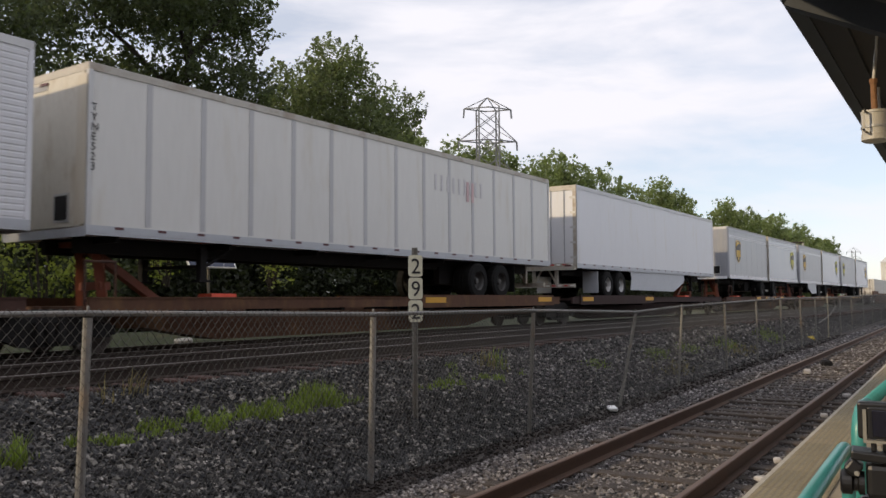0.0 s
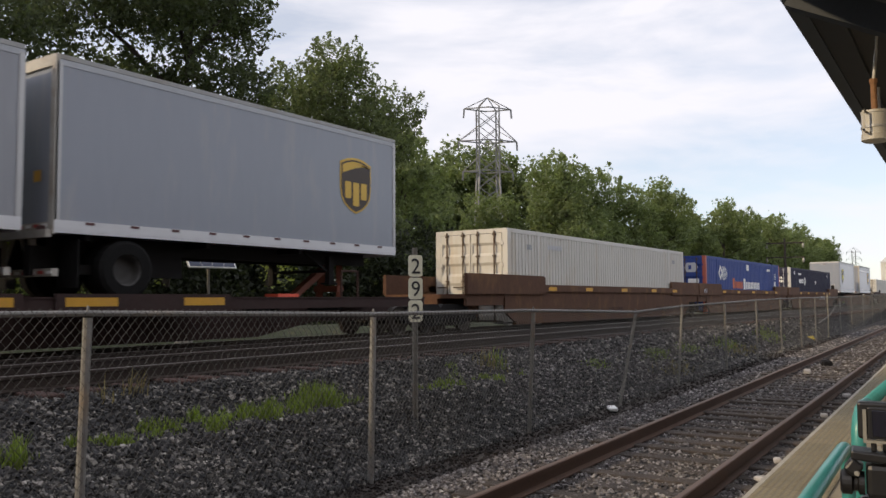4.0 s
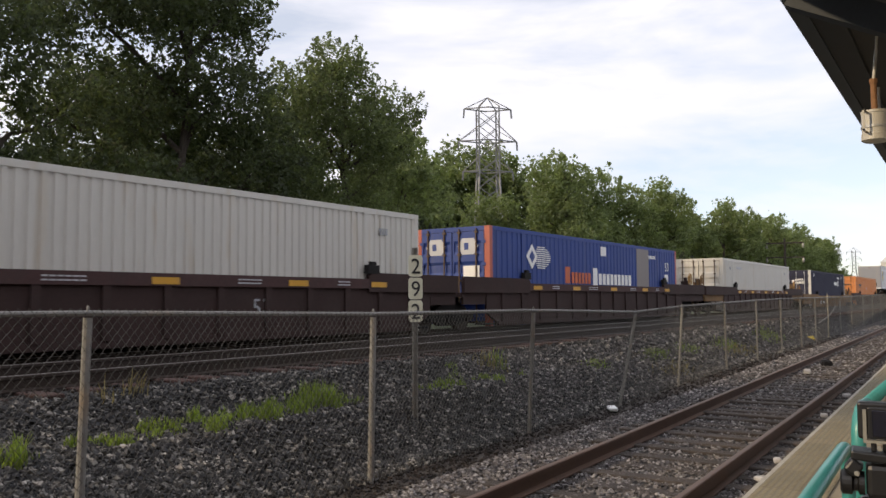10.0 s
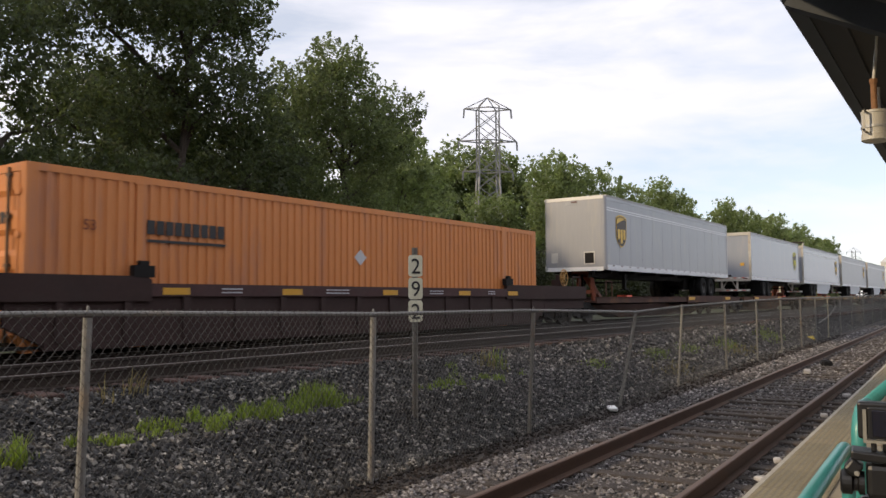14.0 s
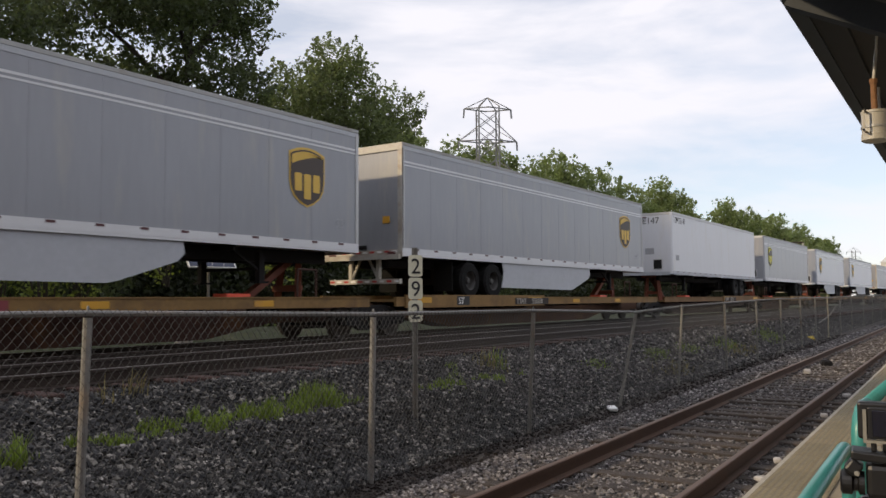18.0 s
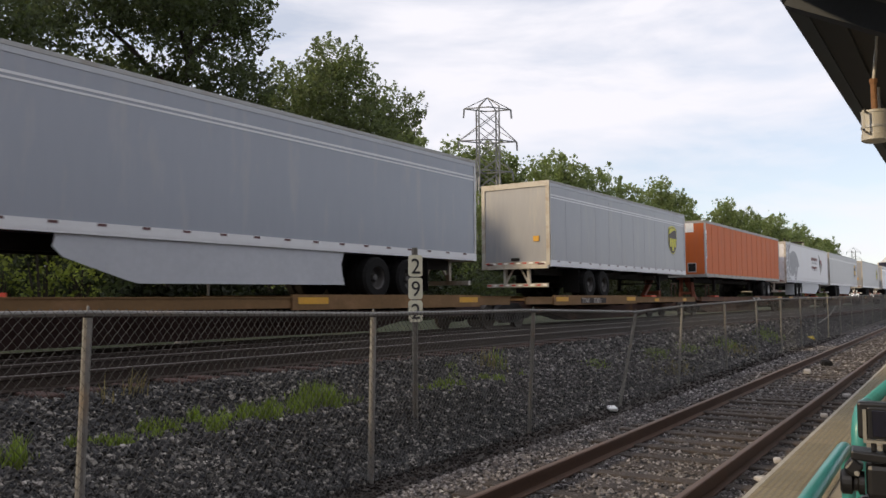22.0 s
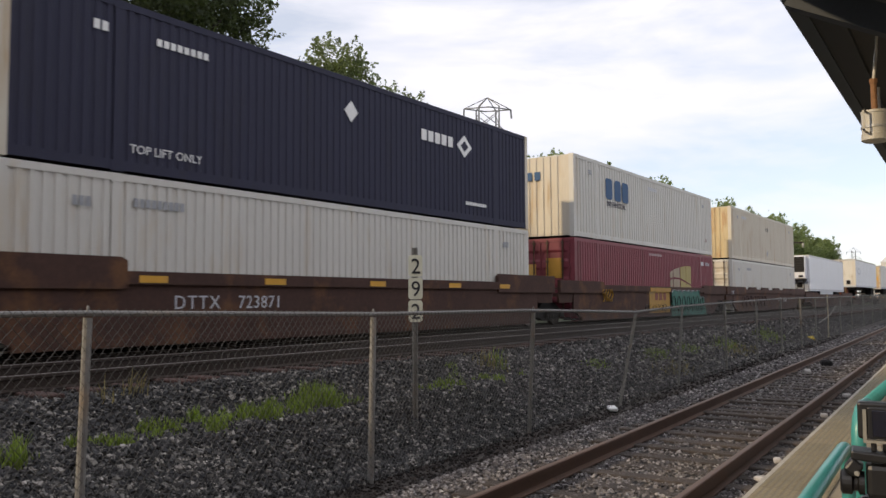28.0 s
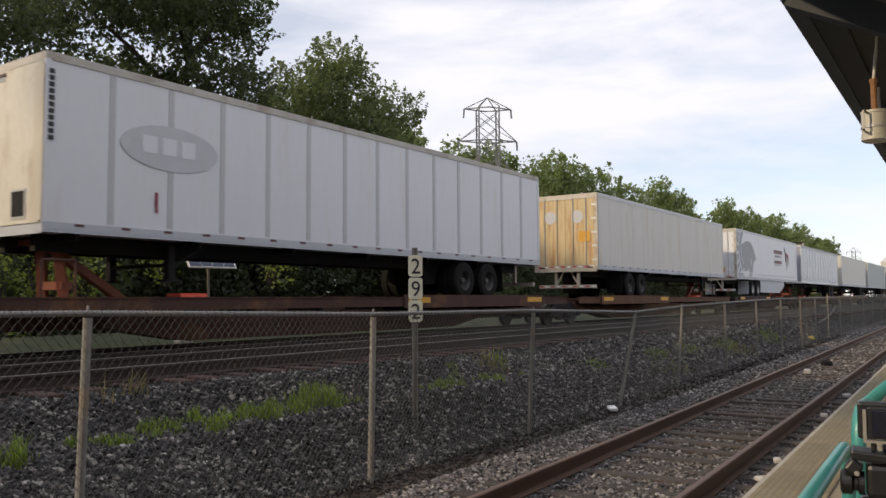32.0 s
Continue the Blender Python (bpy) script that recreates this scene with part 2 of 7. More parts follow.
M_SOIL = material("dark_cinder_soil", (0.035, 0.028, 0.023), 0.95, vary=0.4, scale=5, fine=60, bump=0.6)
M_LAWN = material("rough_grass_ground", (0.048, 0.058, 0.026), 0.9, vary=0.35, scale=2, fine=40, dirt=(0.10, 0.09, 0.04), dirt_amount=0.3, bump=0.5)
M_GRASS = material("green_grass_blades", (0.142, 0.195, 0.035), 0.6, vary=0.25, scale=3, island=0.4, sheen_through=0.4)
M_DRYGRASS = material("dry_grass_blades", (0.185, 0.155, 0.075), 0.8, vary=0.25, scale=3, island=0.35, sheen_through=0.3)
M_RAIL = material("rusty_rail_steel", (0.088, 0.045, 0.026), 0.75, 0.1, vary=0.25, scale=5, fine=80, stretch=(0.3, 1, 1), bump=0.15)
M_RAILTOP = material("worn_rail_head", (0.092, 0.052, 0.032), 0.6, 0.1, vary=0.2, scale=5, stretch=(0.2, 1, 1))
M_MAINRAIL = material("brown_main_rail", (0.035, 0.024, 0.019), 0.6, 0.3, vary=0.2, scale=5, stretch=(0.2, 1, 1))
M_MAINRAILTOP = material("polished_rail_head", (0.20, 0.18, 0.17), 0.5, 0.6, vary=0.1, scale=5, stretch=(0.2, 1, 1))
M_TIE = material("weathered_timber_tie", (0.048, 0.037, 0.030), 0.9, vary=0.35, scale=4, fine=50, each=0.25, stretch=(6, 0.8, 3), bump=0.5)
M_MAINTIE = material("dark_creosoted_tie", (0.020, 0.013, 0.011), 0.9, vary=0.3, scale=4, fine=50, each=0.3, stretch=(6, 0.8, 3), bump=0.5)
M_GALV = material("weathered_galvanised_steel", (0.20, 0.19, 0.17), 0.6, 0.35, vary=0.2, scale=6, fine=60, dirt=(0.16, 0.11, 0.07), dirt_amount=0.3)
M_POST = material("pale_galvanised_post", (0.215, 0.210, 0.20), 0.6, 0.15, vary=0.2, scale=6, fine=60, dirt=(0.24, 0.19, 0.14), dirt_amount=0.25)
M_WIRE = material("chain_link_wire", (0.115, 0.11, 0.10), 0.65, 0.25, vary=0.2, scale=6)
M_WOODPOST = material("pale_timber_post", (0.42, 0.36, 0.24), 0.8, vary=0.2, scale=5, stretch=(3, 3, 0.5))
M_SIGN = material("cream_sign_plate", (0.66, 0.64, 0.50), 0.5, vary=0.08, scale=8)
M_TACTILE = material("beige_tactile_paving", (0.195, 0.167, 0.108), 0.85, vary=0.2, scale=2.5, fine=40, each=0.1, dirt=(0.16, 0.12, 0.07), dirt_amount=0.35, bump=0.2)
M_CONCRETE = material("pale_concrete", (0.25, 0.205, 0.135), 0.9, vary=0.15, scale=2, fine=60, dirt=(0.18, 0.15, 0.105), dirt_amount=0.3, bump=0.2)
M_TEAL = material("teal_rail_paint", (0.055, 0.262, 0.235), 0.32, vary=0.08, scale=5, fine=40, dirt=(0.05, 0.2, 0.17), dirt_amount=0.2)
M_ROOF = material("dark_canopy_steel", (0.018, 0.024, 0.032), 0.6, vary=0.2, scale=2, fine=30)
M_ROOFEDGE = material("blue_grey_canopy_fascia", (0.034, 0.050, 0.066), 0.5, vary=0.15, scale=2)
M_SOFFIT = material("dark_canopy_soffit", (0.038, 0.039, 0.042), 0.7, vary=0.2, scale=1.5)
M_LAMPBODY = material("pale_metal_fixture", (0.50, 0.48, 0.43), 0.35, vary=0.1, scale=8)
M_GADGET = material("black_plastic", (0.007, 0.007, 0.008), 0.42, vary=0.2, scale=15, fine=120)
M_GADGET_GREY = material("grey_plastic_trim", (0.24, 0.23, 0.20), 0.4, vary=0.1, scale=15)
M_SCREEN = material("dark_screen_glass", (0.008, 0.009, 0.02), 0.08, vary=0.1, scale=3)
M_SOLAR = material("blue_solar_cells", (0.012, 0.022, 0.06), 0.2, vary=0.1, scale=3)
M_PYLON = material("grey_lattice_steel", (0.17, 0.175, 0.18), 0.6, 0.3, vary=0.15, scale=1)
M_BARK = material("dark_bark", (0.045, 0.036, 0.028), 0.9, vary=0.35, scale=5, fine=40, stretch=(3, 3, 0.6), bump=0.6)
M_LEAF = material("green_foliage", (0.098, 0.122, 0.058), 0.55, vary=0.5, scale=0.45, fine=2.2, island=0.30, sheen_through=0.5)
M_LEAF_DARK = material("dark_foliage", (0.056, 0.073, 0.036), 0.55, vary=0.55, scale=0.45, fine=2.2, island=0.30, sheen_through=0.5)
# leaf colour set near black: the shade below the trees is painted in
M_UNDER = material("shade_darkened_undergrowth", (0.024, 0.031, 0.014), 0.6, vary=0.5, scale=0.6, fine=3, island=0.3, sheen_through=0.4)
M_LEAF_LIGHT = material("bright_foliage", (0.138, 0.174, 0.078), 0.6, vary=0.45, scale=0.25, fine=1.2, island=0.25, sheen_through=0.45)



# ---- mesh helpers ----
def box(bm, x0, x1, y0, y1, z0, z1):
    v = [bm.verts.new((x, y, z)) for x in (x0, x1) for y in (y0, y1) for z in (z0, z1)]
    for f in ((0, 1, 3, 2), (4, 6, 7, 5), (0, 4, 5, 1), (2, 3, 7, 6), (0, 2, 6, 4), (1, 5, 7, 3)):
        bm.faces.new([v[i] for i in f])
    return v


def tube(bm, a, b, r, n=8, r2=None):
    """A closed rod from a to b."""
    a, b = Vector(a), Vector(b)
    r2 = r if r2 is None else r2
    q = (b - a).to_track_quat("Z", "Y")
    rings = []
    for p, k in ((a, r), (b, r2)):
        rings.append([bm.verts.new(p + q @ Vector((k * math.cos(2 * math.pi * i / n), k * math.sin(2 * math.pi * i / n), 0))) for i in range(n)])
    for i in range(n):
        j = (i + 1) % n
        bm.faces.new((rings[0][i], rings[0][j], rings[1][j], rings[1][i]))
    bm.faces.new(rings[0][::-1])
    bm.faces.new(rings[1])


def beam(bm, a, b, w, h):
    """A square bar from a to b, w wide and h deep."""
    a, b = Vector(a), Vector(b)
    q = (b - a).to_track_quat("Z", "Y")
    c = ((-w / 2, -h / 2), (w / 2, -h / 2), (w / 2, h / 2), (-w / 2, h / 2))
    p = [bm.verts.new(a + q @ Vector((x, y, 0))) for x, y in c]
    r = [bm.verts.new(b + q @ Vector((x, y, 0))) for x, y in c]
    for i in range(4):
        j = (i + 1) % 4
        bm.faces.new((p[i], p[j], r[j], r[i]))
    bm.faces.new(p[::-1])
    bm.faces.new(r)


def lathe(bm, rings, n=16, axis="y", at=(0, 0, 0), first=True, last=True):
    """A solid of revolution; rings are (radius, place along the axis); first and last close its ends."""
    at = Vector(at)
    made = []
    for r, h in rings:
        ring = []
        for i in range(n):
            c, s = r * math.cos(2 * math.pi * i / n), r * math.sin(2 * math.pi * i / n)
            p = (c, h, s) if axis == "y" else (c, s, h) if axis == "z" else (h, c, s)
            ring.append(bm.verts.new(at + Vector(p)))
        made.append(ring)
    for a, b in zip(made, made[1:]):
        for i in range(n):
            j = (i + 1) % n
            bm.faces.new((a[i], a[j], b[j], b[i]))
    if first:
        bm.faces.new(made[0][::-1])
    if last:
        bm.faces.new(made[-1])


def sweep(bm, pts, r, n=16):
    """A pipe bent along a row of points."""
    pts = [Vector(p) for p in pts]
    rings = []
    for i, p in enumerate(pts):
        way = (pts[min(i + 1, len(pts) - 1)] - pts[max(i - 1, 0)]).normalized()
        side = way.cross(Vector((0, 1, 0))).normalized()
        up = side.cross(way)
        rings.append([bm.verts.new(p + (side * math.cos(2 * math.pi * k / n) + up * math.sin(2 * math.pi * k / n)) * r) for k in range(n)])
    for a, b in zip(rings, rings[1:]):
        for k in range(n):
            j = (k + 1) % n
            bm.faces.new((a[k], a[j], b[j], b[k]))
    bm.faces.new(rings[0][::-1])
    bm.faces.new(rings[-1])


def prism(bm, outline, y0, y1):
    """An outline in x, z carried from y0 to y1."""
    a = [bm.verts.new((x, y0, z)) for x, z in outline]
    b = [bm.verts.new((x, y1, z)) for x, z in outline]
    n = len(outline)
    bm.faces.new(a)
    bm.faces.new(b[::-1])
    for i in range(n):
        j = (i + 1) % n
        bm.faces.new((a[j], a[i], b[i], b[j]))


def bevel(bm, w, seg=1):
    bmesh.ops.bevel(bm, geom=bm.edges[:], offset=w, segments=seg, profile=0.5, affect="EDGES", clamp_overlap=True)


def close(name, bm, mat, smooth=False):
    bmesh.ops.recalc_face_normals(bm, faces=bm.faces[:])
    me = bpy.data.meshes.new(name)
    bm.to_mesh(me)
    bm.free()
    me.materials.append(mat)
    if smooth:
        for p in me.polygons:
            p.use_smooth = True
    return me


def part(name, bm, mat, parent=None, label="", smooth=False):
    ob = new(name, close(name, bm, mat, smooth))
    if parent is not None:
        ob.parent = parent
    return tagged(ob, label)


def shared(name, me, parent, m, mat=None):
    """One more object on a mesh that others use too."""
    ob = new(name, me)
    ob.parent = parent
    ob.matrix_basis = m
    if mat is not None:
        ob.material_slots[0].link = "OBJECT"
        ob.material_slots[0].material = mat
    return ob


def blocks(*boxes):
    bm = bmesh.new()
    for b in boxes:
        box(bm, *b)
    return bm


def group_of(name, label, category, group="", kind=""):
    return tagged(new(name), label, category, group, kind)


def letters(body, size, mat, parent, m, name="lettering", spacing=1.0):
    """Letters of the built-in font as a thin mesh; m puts their left foot in the parent's space."""
    cu = bpy.data.curves.new("letters", "FONT")
    cu.body, cu.size, cu.extrude, cu.space_character, cu.resolution_u = body, size / 0.7, 0.003, spacing, 3
    tmp = bpy.data.objects.new("letters", cu)
    me = bpy.data.meshes.new_from_object(tmp)
    bpy.data.objects.remove(tmp)
    bpy.data.curves.remove(cu)
    me.materials.clear()
    me.materials.append(mat)
    ob = new(name, me)
    ob.parent = parent
    ob.matrix_basis = m
    return ob


def on_side(x, z, y=-1.300):
    """A place on a car's side that faces the platform."""
    return pose(x, y, z, 90, 0, 0)


# ---- ground ----
def profile(v, pts):
    for (a, za), (b, zb) in zip(pts, pts[1:]):
        if v <= b:
            k = min(1, max(0, (v - a) / (b - a)))
            k = k * k * (3 - 2 * k)
            return za + (zb - za) * k
    return pts[-1][1]


def ground_z(x, y):
    off = NEAR * min(120.0, max(-40.0, x))
    a = profile(y - off, [(-8, -0.90), (1.3, -0.90), (1.75, -0.778), (4.5, -0.778), (4.95, -0.82), (5.4, -0.80), (6.2, -0.70)])
    b = profile(y, [(5.4, -0.80), (6.3, -0.36), (6.75, -0.27), (7.0, -0.24), (7.85, 0.10), (8.1, 0.135), (10.3, 0.135), (10.9, 0.05), (11.6, 0.02), (15.0, 0.02), (15.7, -0.12), (17.6, 0.30), (18.6, 0.30), (20.6, -0.50), (30, -0.55), (90, -0.6)])
    k = min(1.0, max(0.0, (y - off - 5.5) / 0.9))
    z = a * (1 - k) + b * k
    if 5.5 < y - off and y < 7.8 and -5 < x < 90:
        z += 0.045 * noise.noise((x * 0.35, y * 0.5, 0.3)) + 0.02 * noise.noise((x * 1.3, y * 1.3, 4.0))
    return z


def axis_steps(ranges):
    out = []
    for a, b, s in ranges:
        n = max(1, round((b - a) / s))
        out += [a + (b - a) * i / n for i in range(n)]
    return out + [ranges[-1][1]]


def build_ground():
    xs = axis_steps([(-2500, -300, 550), (-300, -20, 28), (-20, 0, 2), (0, 30, 0.35), (30, 70, 1.0), (70, 200, 10), (200, 3000, 350)])
    ys = axis_steps([(-2500, -60, 610), (-60, 0, 6), (0, 5.4, 0.3), (5.4, 8.2, 0.12), (8.2, 11.0, 0.25), (11.0, 21, 0.4), (21, 60, 4), (60, 3000, 420)])
    v = [(x, y, ground_z(x, y)) for x in xs for y in ys]
    w = len(ys)
    f, mi = [], []
    for i in range(len(xs) - 1):
        for j in range(w - 1):
            f.append((i * w + j, (i + 1) * w + j, (i + 1) * w + j + 1, i * w + j + 1))
            cx, cy = (xs[i] + xs[i + 1]) / 2, (ys[j] + ys[j + 1]) / 2
            yy = cy - NEAR * min(120.0, max(-40.0, cx))
            if yy < -3 or cy > 15.8:
                mi.append(1)
            elif 4.75 < yy < 5.25:
                mi.append(2)
            else:
                mi.append(0)
    me = bpy.data.meshes.new("ground")
    me.from_pydata(v, [], f)
    for m in (M_BALLAST, M_LAWN, M_SOIL):
        me.materials.append(m)
    me.polygons.foreach_set("material_index", mi)
    me.polygons.foreach_set("use_smooth", [True] * len(f))
    return tagged(new("ground", me), "grey crushed-stone ballast that gives way to rough grass", "ground", kind="structure")


build_ground()


def stones(name, label, spots, sizes, mat, seed):
    """Loose stones, each a rough eight-sided lump."""
    rng = np.random.default_rng(seed)
    n = len(spots)
    base = np.array([(1, 0, 0), (-1, 0, 0), (0, 1, 0), (0, -1, 0), (0, 0, 1), (0, 0, -1)], float)
    faces = np.array([(0, 2, 4), (2, 1, 4), (1, 3, 4), (3, 0, 4), (2, 0, 5), (1, 2, 5), (3, 1, 5), (0, 3, 5)])
    p = base[None] * rng.uniform(0.55, 1.25, (n, 6, 1)) + rng.normal(0, 0.18, (n, 6, 3))
    ang = rng.uniform(0, 2 * np.pi, (n, 3))
    c, s = np.cos(ang), np.sin(ang)
    for a, (i, j) in enumerate(((0, 1), (1, 2), (0, 2))):
        pi, pj = p[:, :, i].copy(), p[:, :, j].copy()
        p[:, :, i] = pi * c[:, a, None] - pj * s[:, a, None]
        p[:, :, j] = pi * s[:, a, None] + pj * c[:, a, None]
    p[:, :, 2] *= 0.75
    p = p * sizes[:, None, None] + spots[:, None, :]
    f = faces[None] + (np.arange(n) * 6)[:, None, None]
    me = bpy.data.meshes.new(name)
    me.from_pydata(p.reshape(-1, 3).tolist(), [], f.reshape(-1, 3).tolist())
    me.materials.append(mat)
    return tagged(new(name, me), label, "ballast", kind="stuff")


def scatter(n, x0, x1, inside, seed, power=1.7, size=(0.024, 0.046)):
    rng = np.random.default_rng(seed)
    u = rng.uniform(0, 1, n)
    k = 1 - power
    xs = (x0 ** k + u * (x1 ** k - x0 ** k)) ** (1 / k)
    lo, hi = inside
    ys = rng.uniform(lo, hi, n) + NEAR * xs * (1.0 if hi < 7 else 0.0)
    ys = np.where((lo > 5.3) & (ys < 5.35 + NEAR * xs), rng.uniform(5.4, 5.6, n) + NEAR * xs, ys)
    zs = np.array([ground_z(float(a), float(b)) for a, b in zip(xs, ys)])
    sz = rng.uniform(size[0], size[1], n) * np.clip(xs / 14, 0.95, 1.7)
    return np.column_stack([xs, ys, zs + sz * rng.uniform(0.1, 0.75, n)]), sz


spots, sz = scatter(46000, 2.5, 70, (5.45, 7.95), 11, size=(0.022, 0.048))
stones("ballast_stones", "loose grey crushed stones on the bank below the main line", spots, sz, M_STONES, 3)
spots, sz = scatter(7000, 2.5, 45, (5.2, 5.9), 12)
stones("ballast_stones", "loose grey crushed stones along the fence", spots, sz, M_STONES, 4)
spots, sz = scatter(5000, 3.0, 45, (4.7, 5.35), 15, size=(0.016, 0.034))
stones("fence_rubble", "dark rubble along the foot of the fence", spots, sz, M_STONES_DARK, 9)
spots, sz = scatter(44000, 3.0, 60, (1.75, 4.75), 13, size=(0.015, 0.032))
stones("siding_stones", "dusty brownish stones between the siding's ties", spots, sz, M_STONES_WARM, 5)
spots, sz = scatter(6000, 3.0, 60, (7.8, 12.6), 14, size=(0.024, 0.042))
stones("ballast_stones", "dark stones between the ties of the main lines", spots, sz, M_STONES_DARK, 6)

# warm stones strewn here carry the far bank's sunlight in their colour
spots, sz = scatter(11000, 11.0, 65, (5.42, 7.7), 16, power=1.3, size=(0.020, 0.040))
stones("ballast_stones", "brownish stones along the far bank, sunlight put into their warm colour", spots, sz, M_STONES_WARM, 17)


def near_scatter(n, x0, x1, lo, hi, seed, size):
    """Stones beside the platform, where the bank is passed closest."""
    rng = np.random.default_rng(seed)
    xs = rng.uniform(x0, x1, n)
    ys = rng.uniform(lo, hi, n) + NEAR * xs
    zs = np.array([ground_z(float(a), float(b)) for a, b in zip(xs, ys)])
    sz = rng.uniform(size[0], size[1], n)
    return np.column_stack([xs, ys, zs + sz * 0.3]), sz


spots, sz = near_scatter(7000, -9.0, 3.2, 1.75, 4.75, 31, (0.015, 0.032))
stones("siding_stones", "dusty brownish stones between the siding's ties", spots, sz, M_STONES_WARM, 32)
spots, sz = near_scatter(7000, -9.0, 2.7, 5.2, 7.9, 33, (0.022, 0.048))
stones("ballast_stones", "loose grey crushed stones on the bank below the main line", spots, sz, M_STONES, 34)

M_STONES_PALE = stone_material("pale_stone", (0.030, 0.029, 0.029), (0.090, 0.085, 0.080), (0.20, 0.19, 0.17), (0.45, 0.42, 0.38))
spots, sz = near_scatter(6500, 2.5, 5.4, 5.25, 6.35, 35, (0.018, 0.042))
stones("ballast_stones", "paler stones on the bank behind the fence", spots, sz, M_STONES_PALE, 36)

# ---- tracks ----
def rail_outline(top, h):
    return [(-0.07, top - h), (0.07, top - h), (0.07, top - h + 0.015), (0.012, top - h + 0.035), (0.012, top - 0.045), (0.036, top - 0.035), (0.036, top - 0.006), (0.028, top),
            (-0.028, top), (-0.036, top - 0.006), (-0.036, top - 0.035), (-0.012, top - 0.045), (-0.012, top - h + 0.035), (-0.07, top - h + 0.015)]


def rail_bar(name, parent, x0, y0, x1, y1, top, h, mat, head):
    bm = bmesh.new()
    pts = rail_outline(top, h)
    a = [bm.verts.new((x0, y0 + u, z)) for u, z in pts]
    b = [bm.verts.new((x1, y1 + u, z)) for u, z in pts]
    n = len(pts)
    bm.faces.new(a)
    bm.faces.new(b[::-1])
    for i in range(n):
        j = (i + 1) % n
        bm.faces.new((a[j], a[i], b[i], b[j]))
    r = part(name, bm, mat, parent)
    bm = bmesh.new()
    p = [bm.verts.new(v) for v in ((x0, y0 - 0.026, top + 0.002), (x1, y1 - 0.026, top + 0.002), (x1, y1 + 0.026, top + 0.002), (x0, y0 + 0.026, top + 0.002))]
    q = [bm.verts.new(v.co - Vector((0, 0, 0.004))) for v in p]
    bm.faces.new(p)
    bm.faces.new(q[::-1])
    for i in range(4):
        j = (i + 1) % 4
        bm.faces.new((p[i], q[i], q[j], p[j]))
    part("running_surface", bm, head, r)
    return r


def tie_mesh(name, w, l, h, mat):
    bm = bmesh.new()
    box(bm, -w / 2, w / 2, -l / 2, l / 2, -h, 0)
    bevel(bm, 0.012)
    return close(name, bm, mat)


siding = group_of("siding_track", "rust-brown siding on weathered timber ties", "railway track", kind="structure")
for y in (3.565, 2.065):
    rail_bar("rail", siding, -40, y - 40 * NEAR, 120, y + 120 * NEAR, -0.586, 0.172, M_RAIL, M_RAILTOP)
rng = random.Random(5)
tie = tie_mesh("tie", 0.22, 2.55, 0.15, M_TIE)
for k in range(165):
    x = -11.4 + k * 0.56 + rng.uniform(-0.05, 0.05)
    shared("tie", tie, siding, pose(x, 2.815 + NEAR * x + rng.uniform(-0.06, 0.06), -0.735 + rng.uniform(-0.026, 0.008), rng.uniform(-0.4, 0.4), rng.uniform(-1, 1), math.degrees(NEAR) + rng.uniform(-1.6, 1.6)))

main = group_of("main_track", "main line with dark ties and polished rails", "railway track", kind="structure")
for y in (-0.753, 0.753):
    rail_bar("rail", main, -300, LINE_Y + y, 1000, LINE_Y + y, RAIL, 0.17, M_MAINRAIL, M_MAINRAILTOP)
tie = tie_mesh("tie", 0.23, 2.6, 0.17, M_MAINTIE)
for k in range(140):
    x = -4 + k * 0.53 + rng.uniform(-0.04, 0.04)
    shared("tie", tie, main, pose(x, LINE_Y + rng.uniform(-0.06, 0.06), RAIL - 0.165 + rng.uniform(-0.015, 0.01), 0, 0, rng.uniform(-1.2, 1.2)))

spare = group_of("spare_track", "empty main-line track with reddish-brown ties and dull rails", "railway track", kind="structure")
for y in (-0.753, 0.753):
    rail_bar("rail", spare, -300, SPARE_Y + y, 1000, SPARE_Y + y, SPARE, 0.17, M_MAINRAIL, M_MAINRAILTOP)
tie2 = tie_mesh("tie", 0.23, 2.6, 0.17, M_SPARETIE)
for k in range(200):
    x = -4 + k * 0.53 + rng.uniform(-0.05, 0.05)
    shared("tie", tie2, spare, pose(x, SPARE_Y + rng.uniform(-0.09, 0.09), SPARE - 0.165 + rng.uniform(-0.015, 0.01), 0, 0, rng.uniform(-1.5, 1.5)))

# ---- fence ----
POSTS = [  # foot along the fence, head
    (-0.7, (-0.7, 5.19, 1.03)), (3.22, (3.27, 5.315, 1.01)), (6.52, (6.57, 5.435, 0.945)), (10.16, (10.32, 5.55, 0.93)), (13.72, (14.16, 5.50, 0.85)), (17.35, (17.75, 5.82, 0.92)),
    (21.75, (21.67, 5.98, 0.97)), (25.6, (25.61, 6.12, 1.02)), (29.58, (29.58, 6.265, 1.06)), (33.7, (33.7, 6.413, 1.08)), (37.5, (37.5, 6.55, 1.09)), (41.4, (41.4, 6.69, 1.10)),
    (46.1, (46.1, 6.86, 1.12)), (51.3, (51.3, 7.047, 1.16)), (58.1, (58.1, 7.292, 1.20)), (64.6, (64.6, 7.526, 1.26)), (72.0, (72.0, 7.792, 1.28)), (80.0, (80.0, 8.08, 1.28))]
fence = group_of("chain_link_fence", "weathered chain-link fence with galvanised posts", "fence", kind="structure")


def fence_y(x):
    return 5.2 + NEAR * x


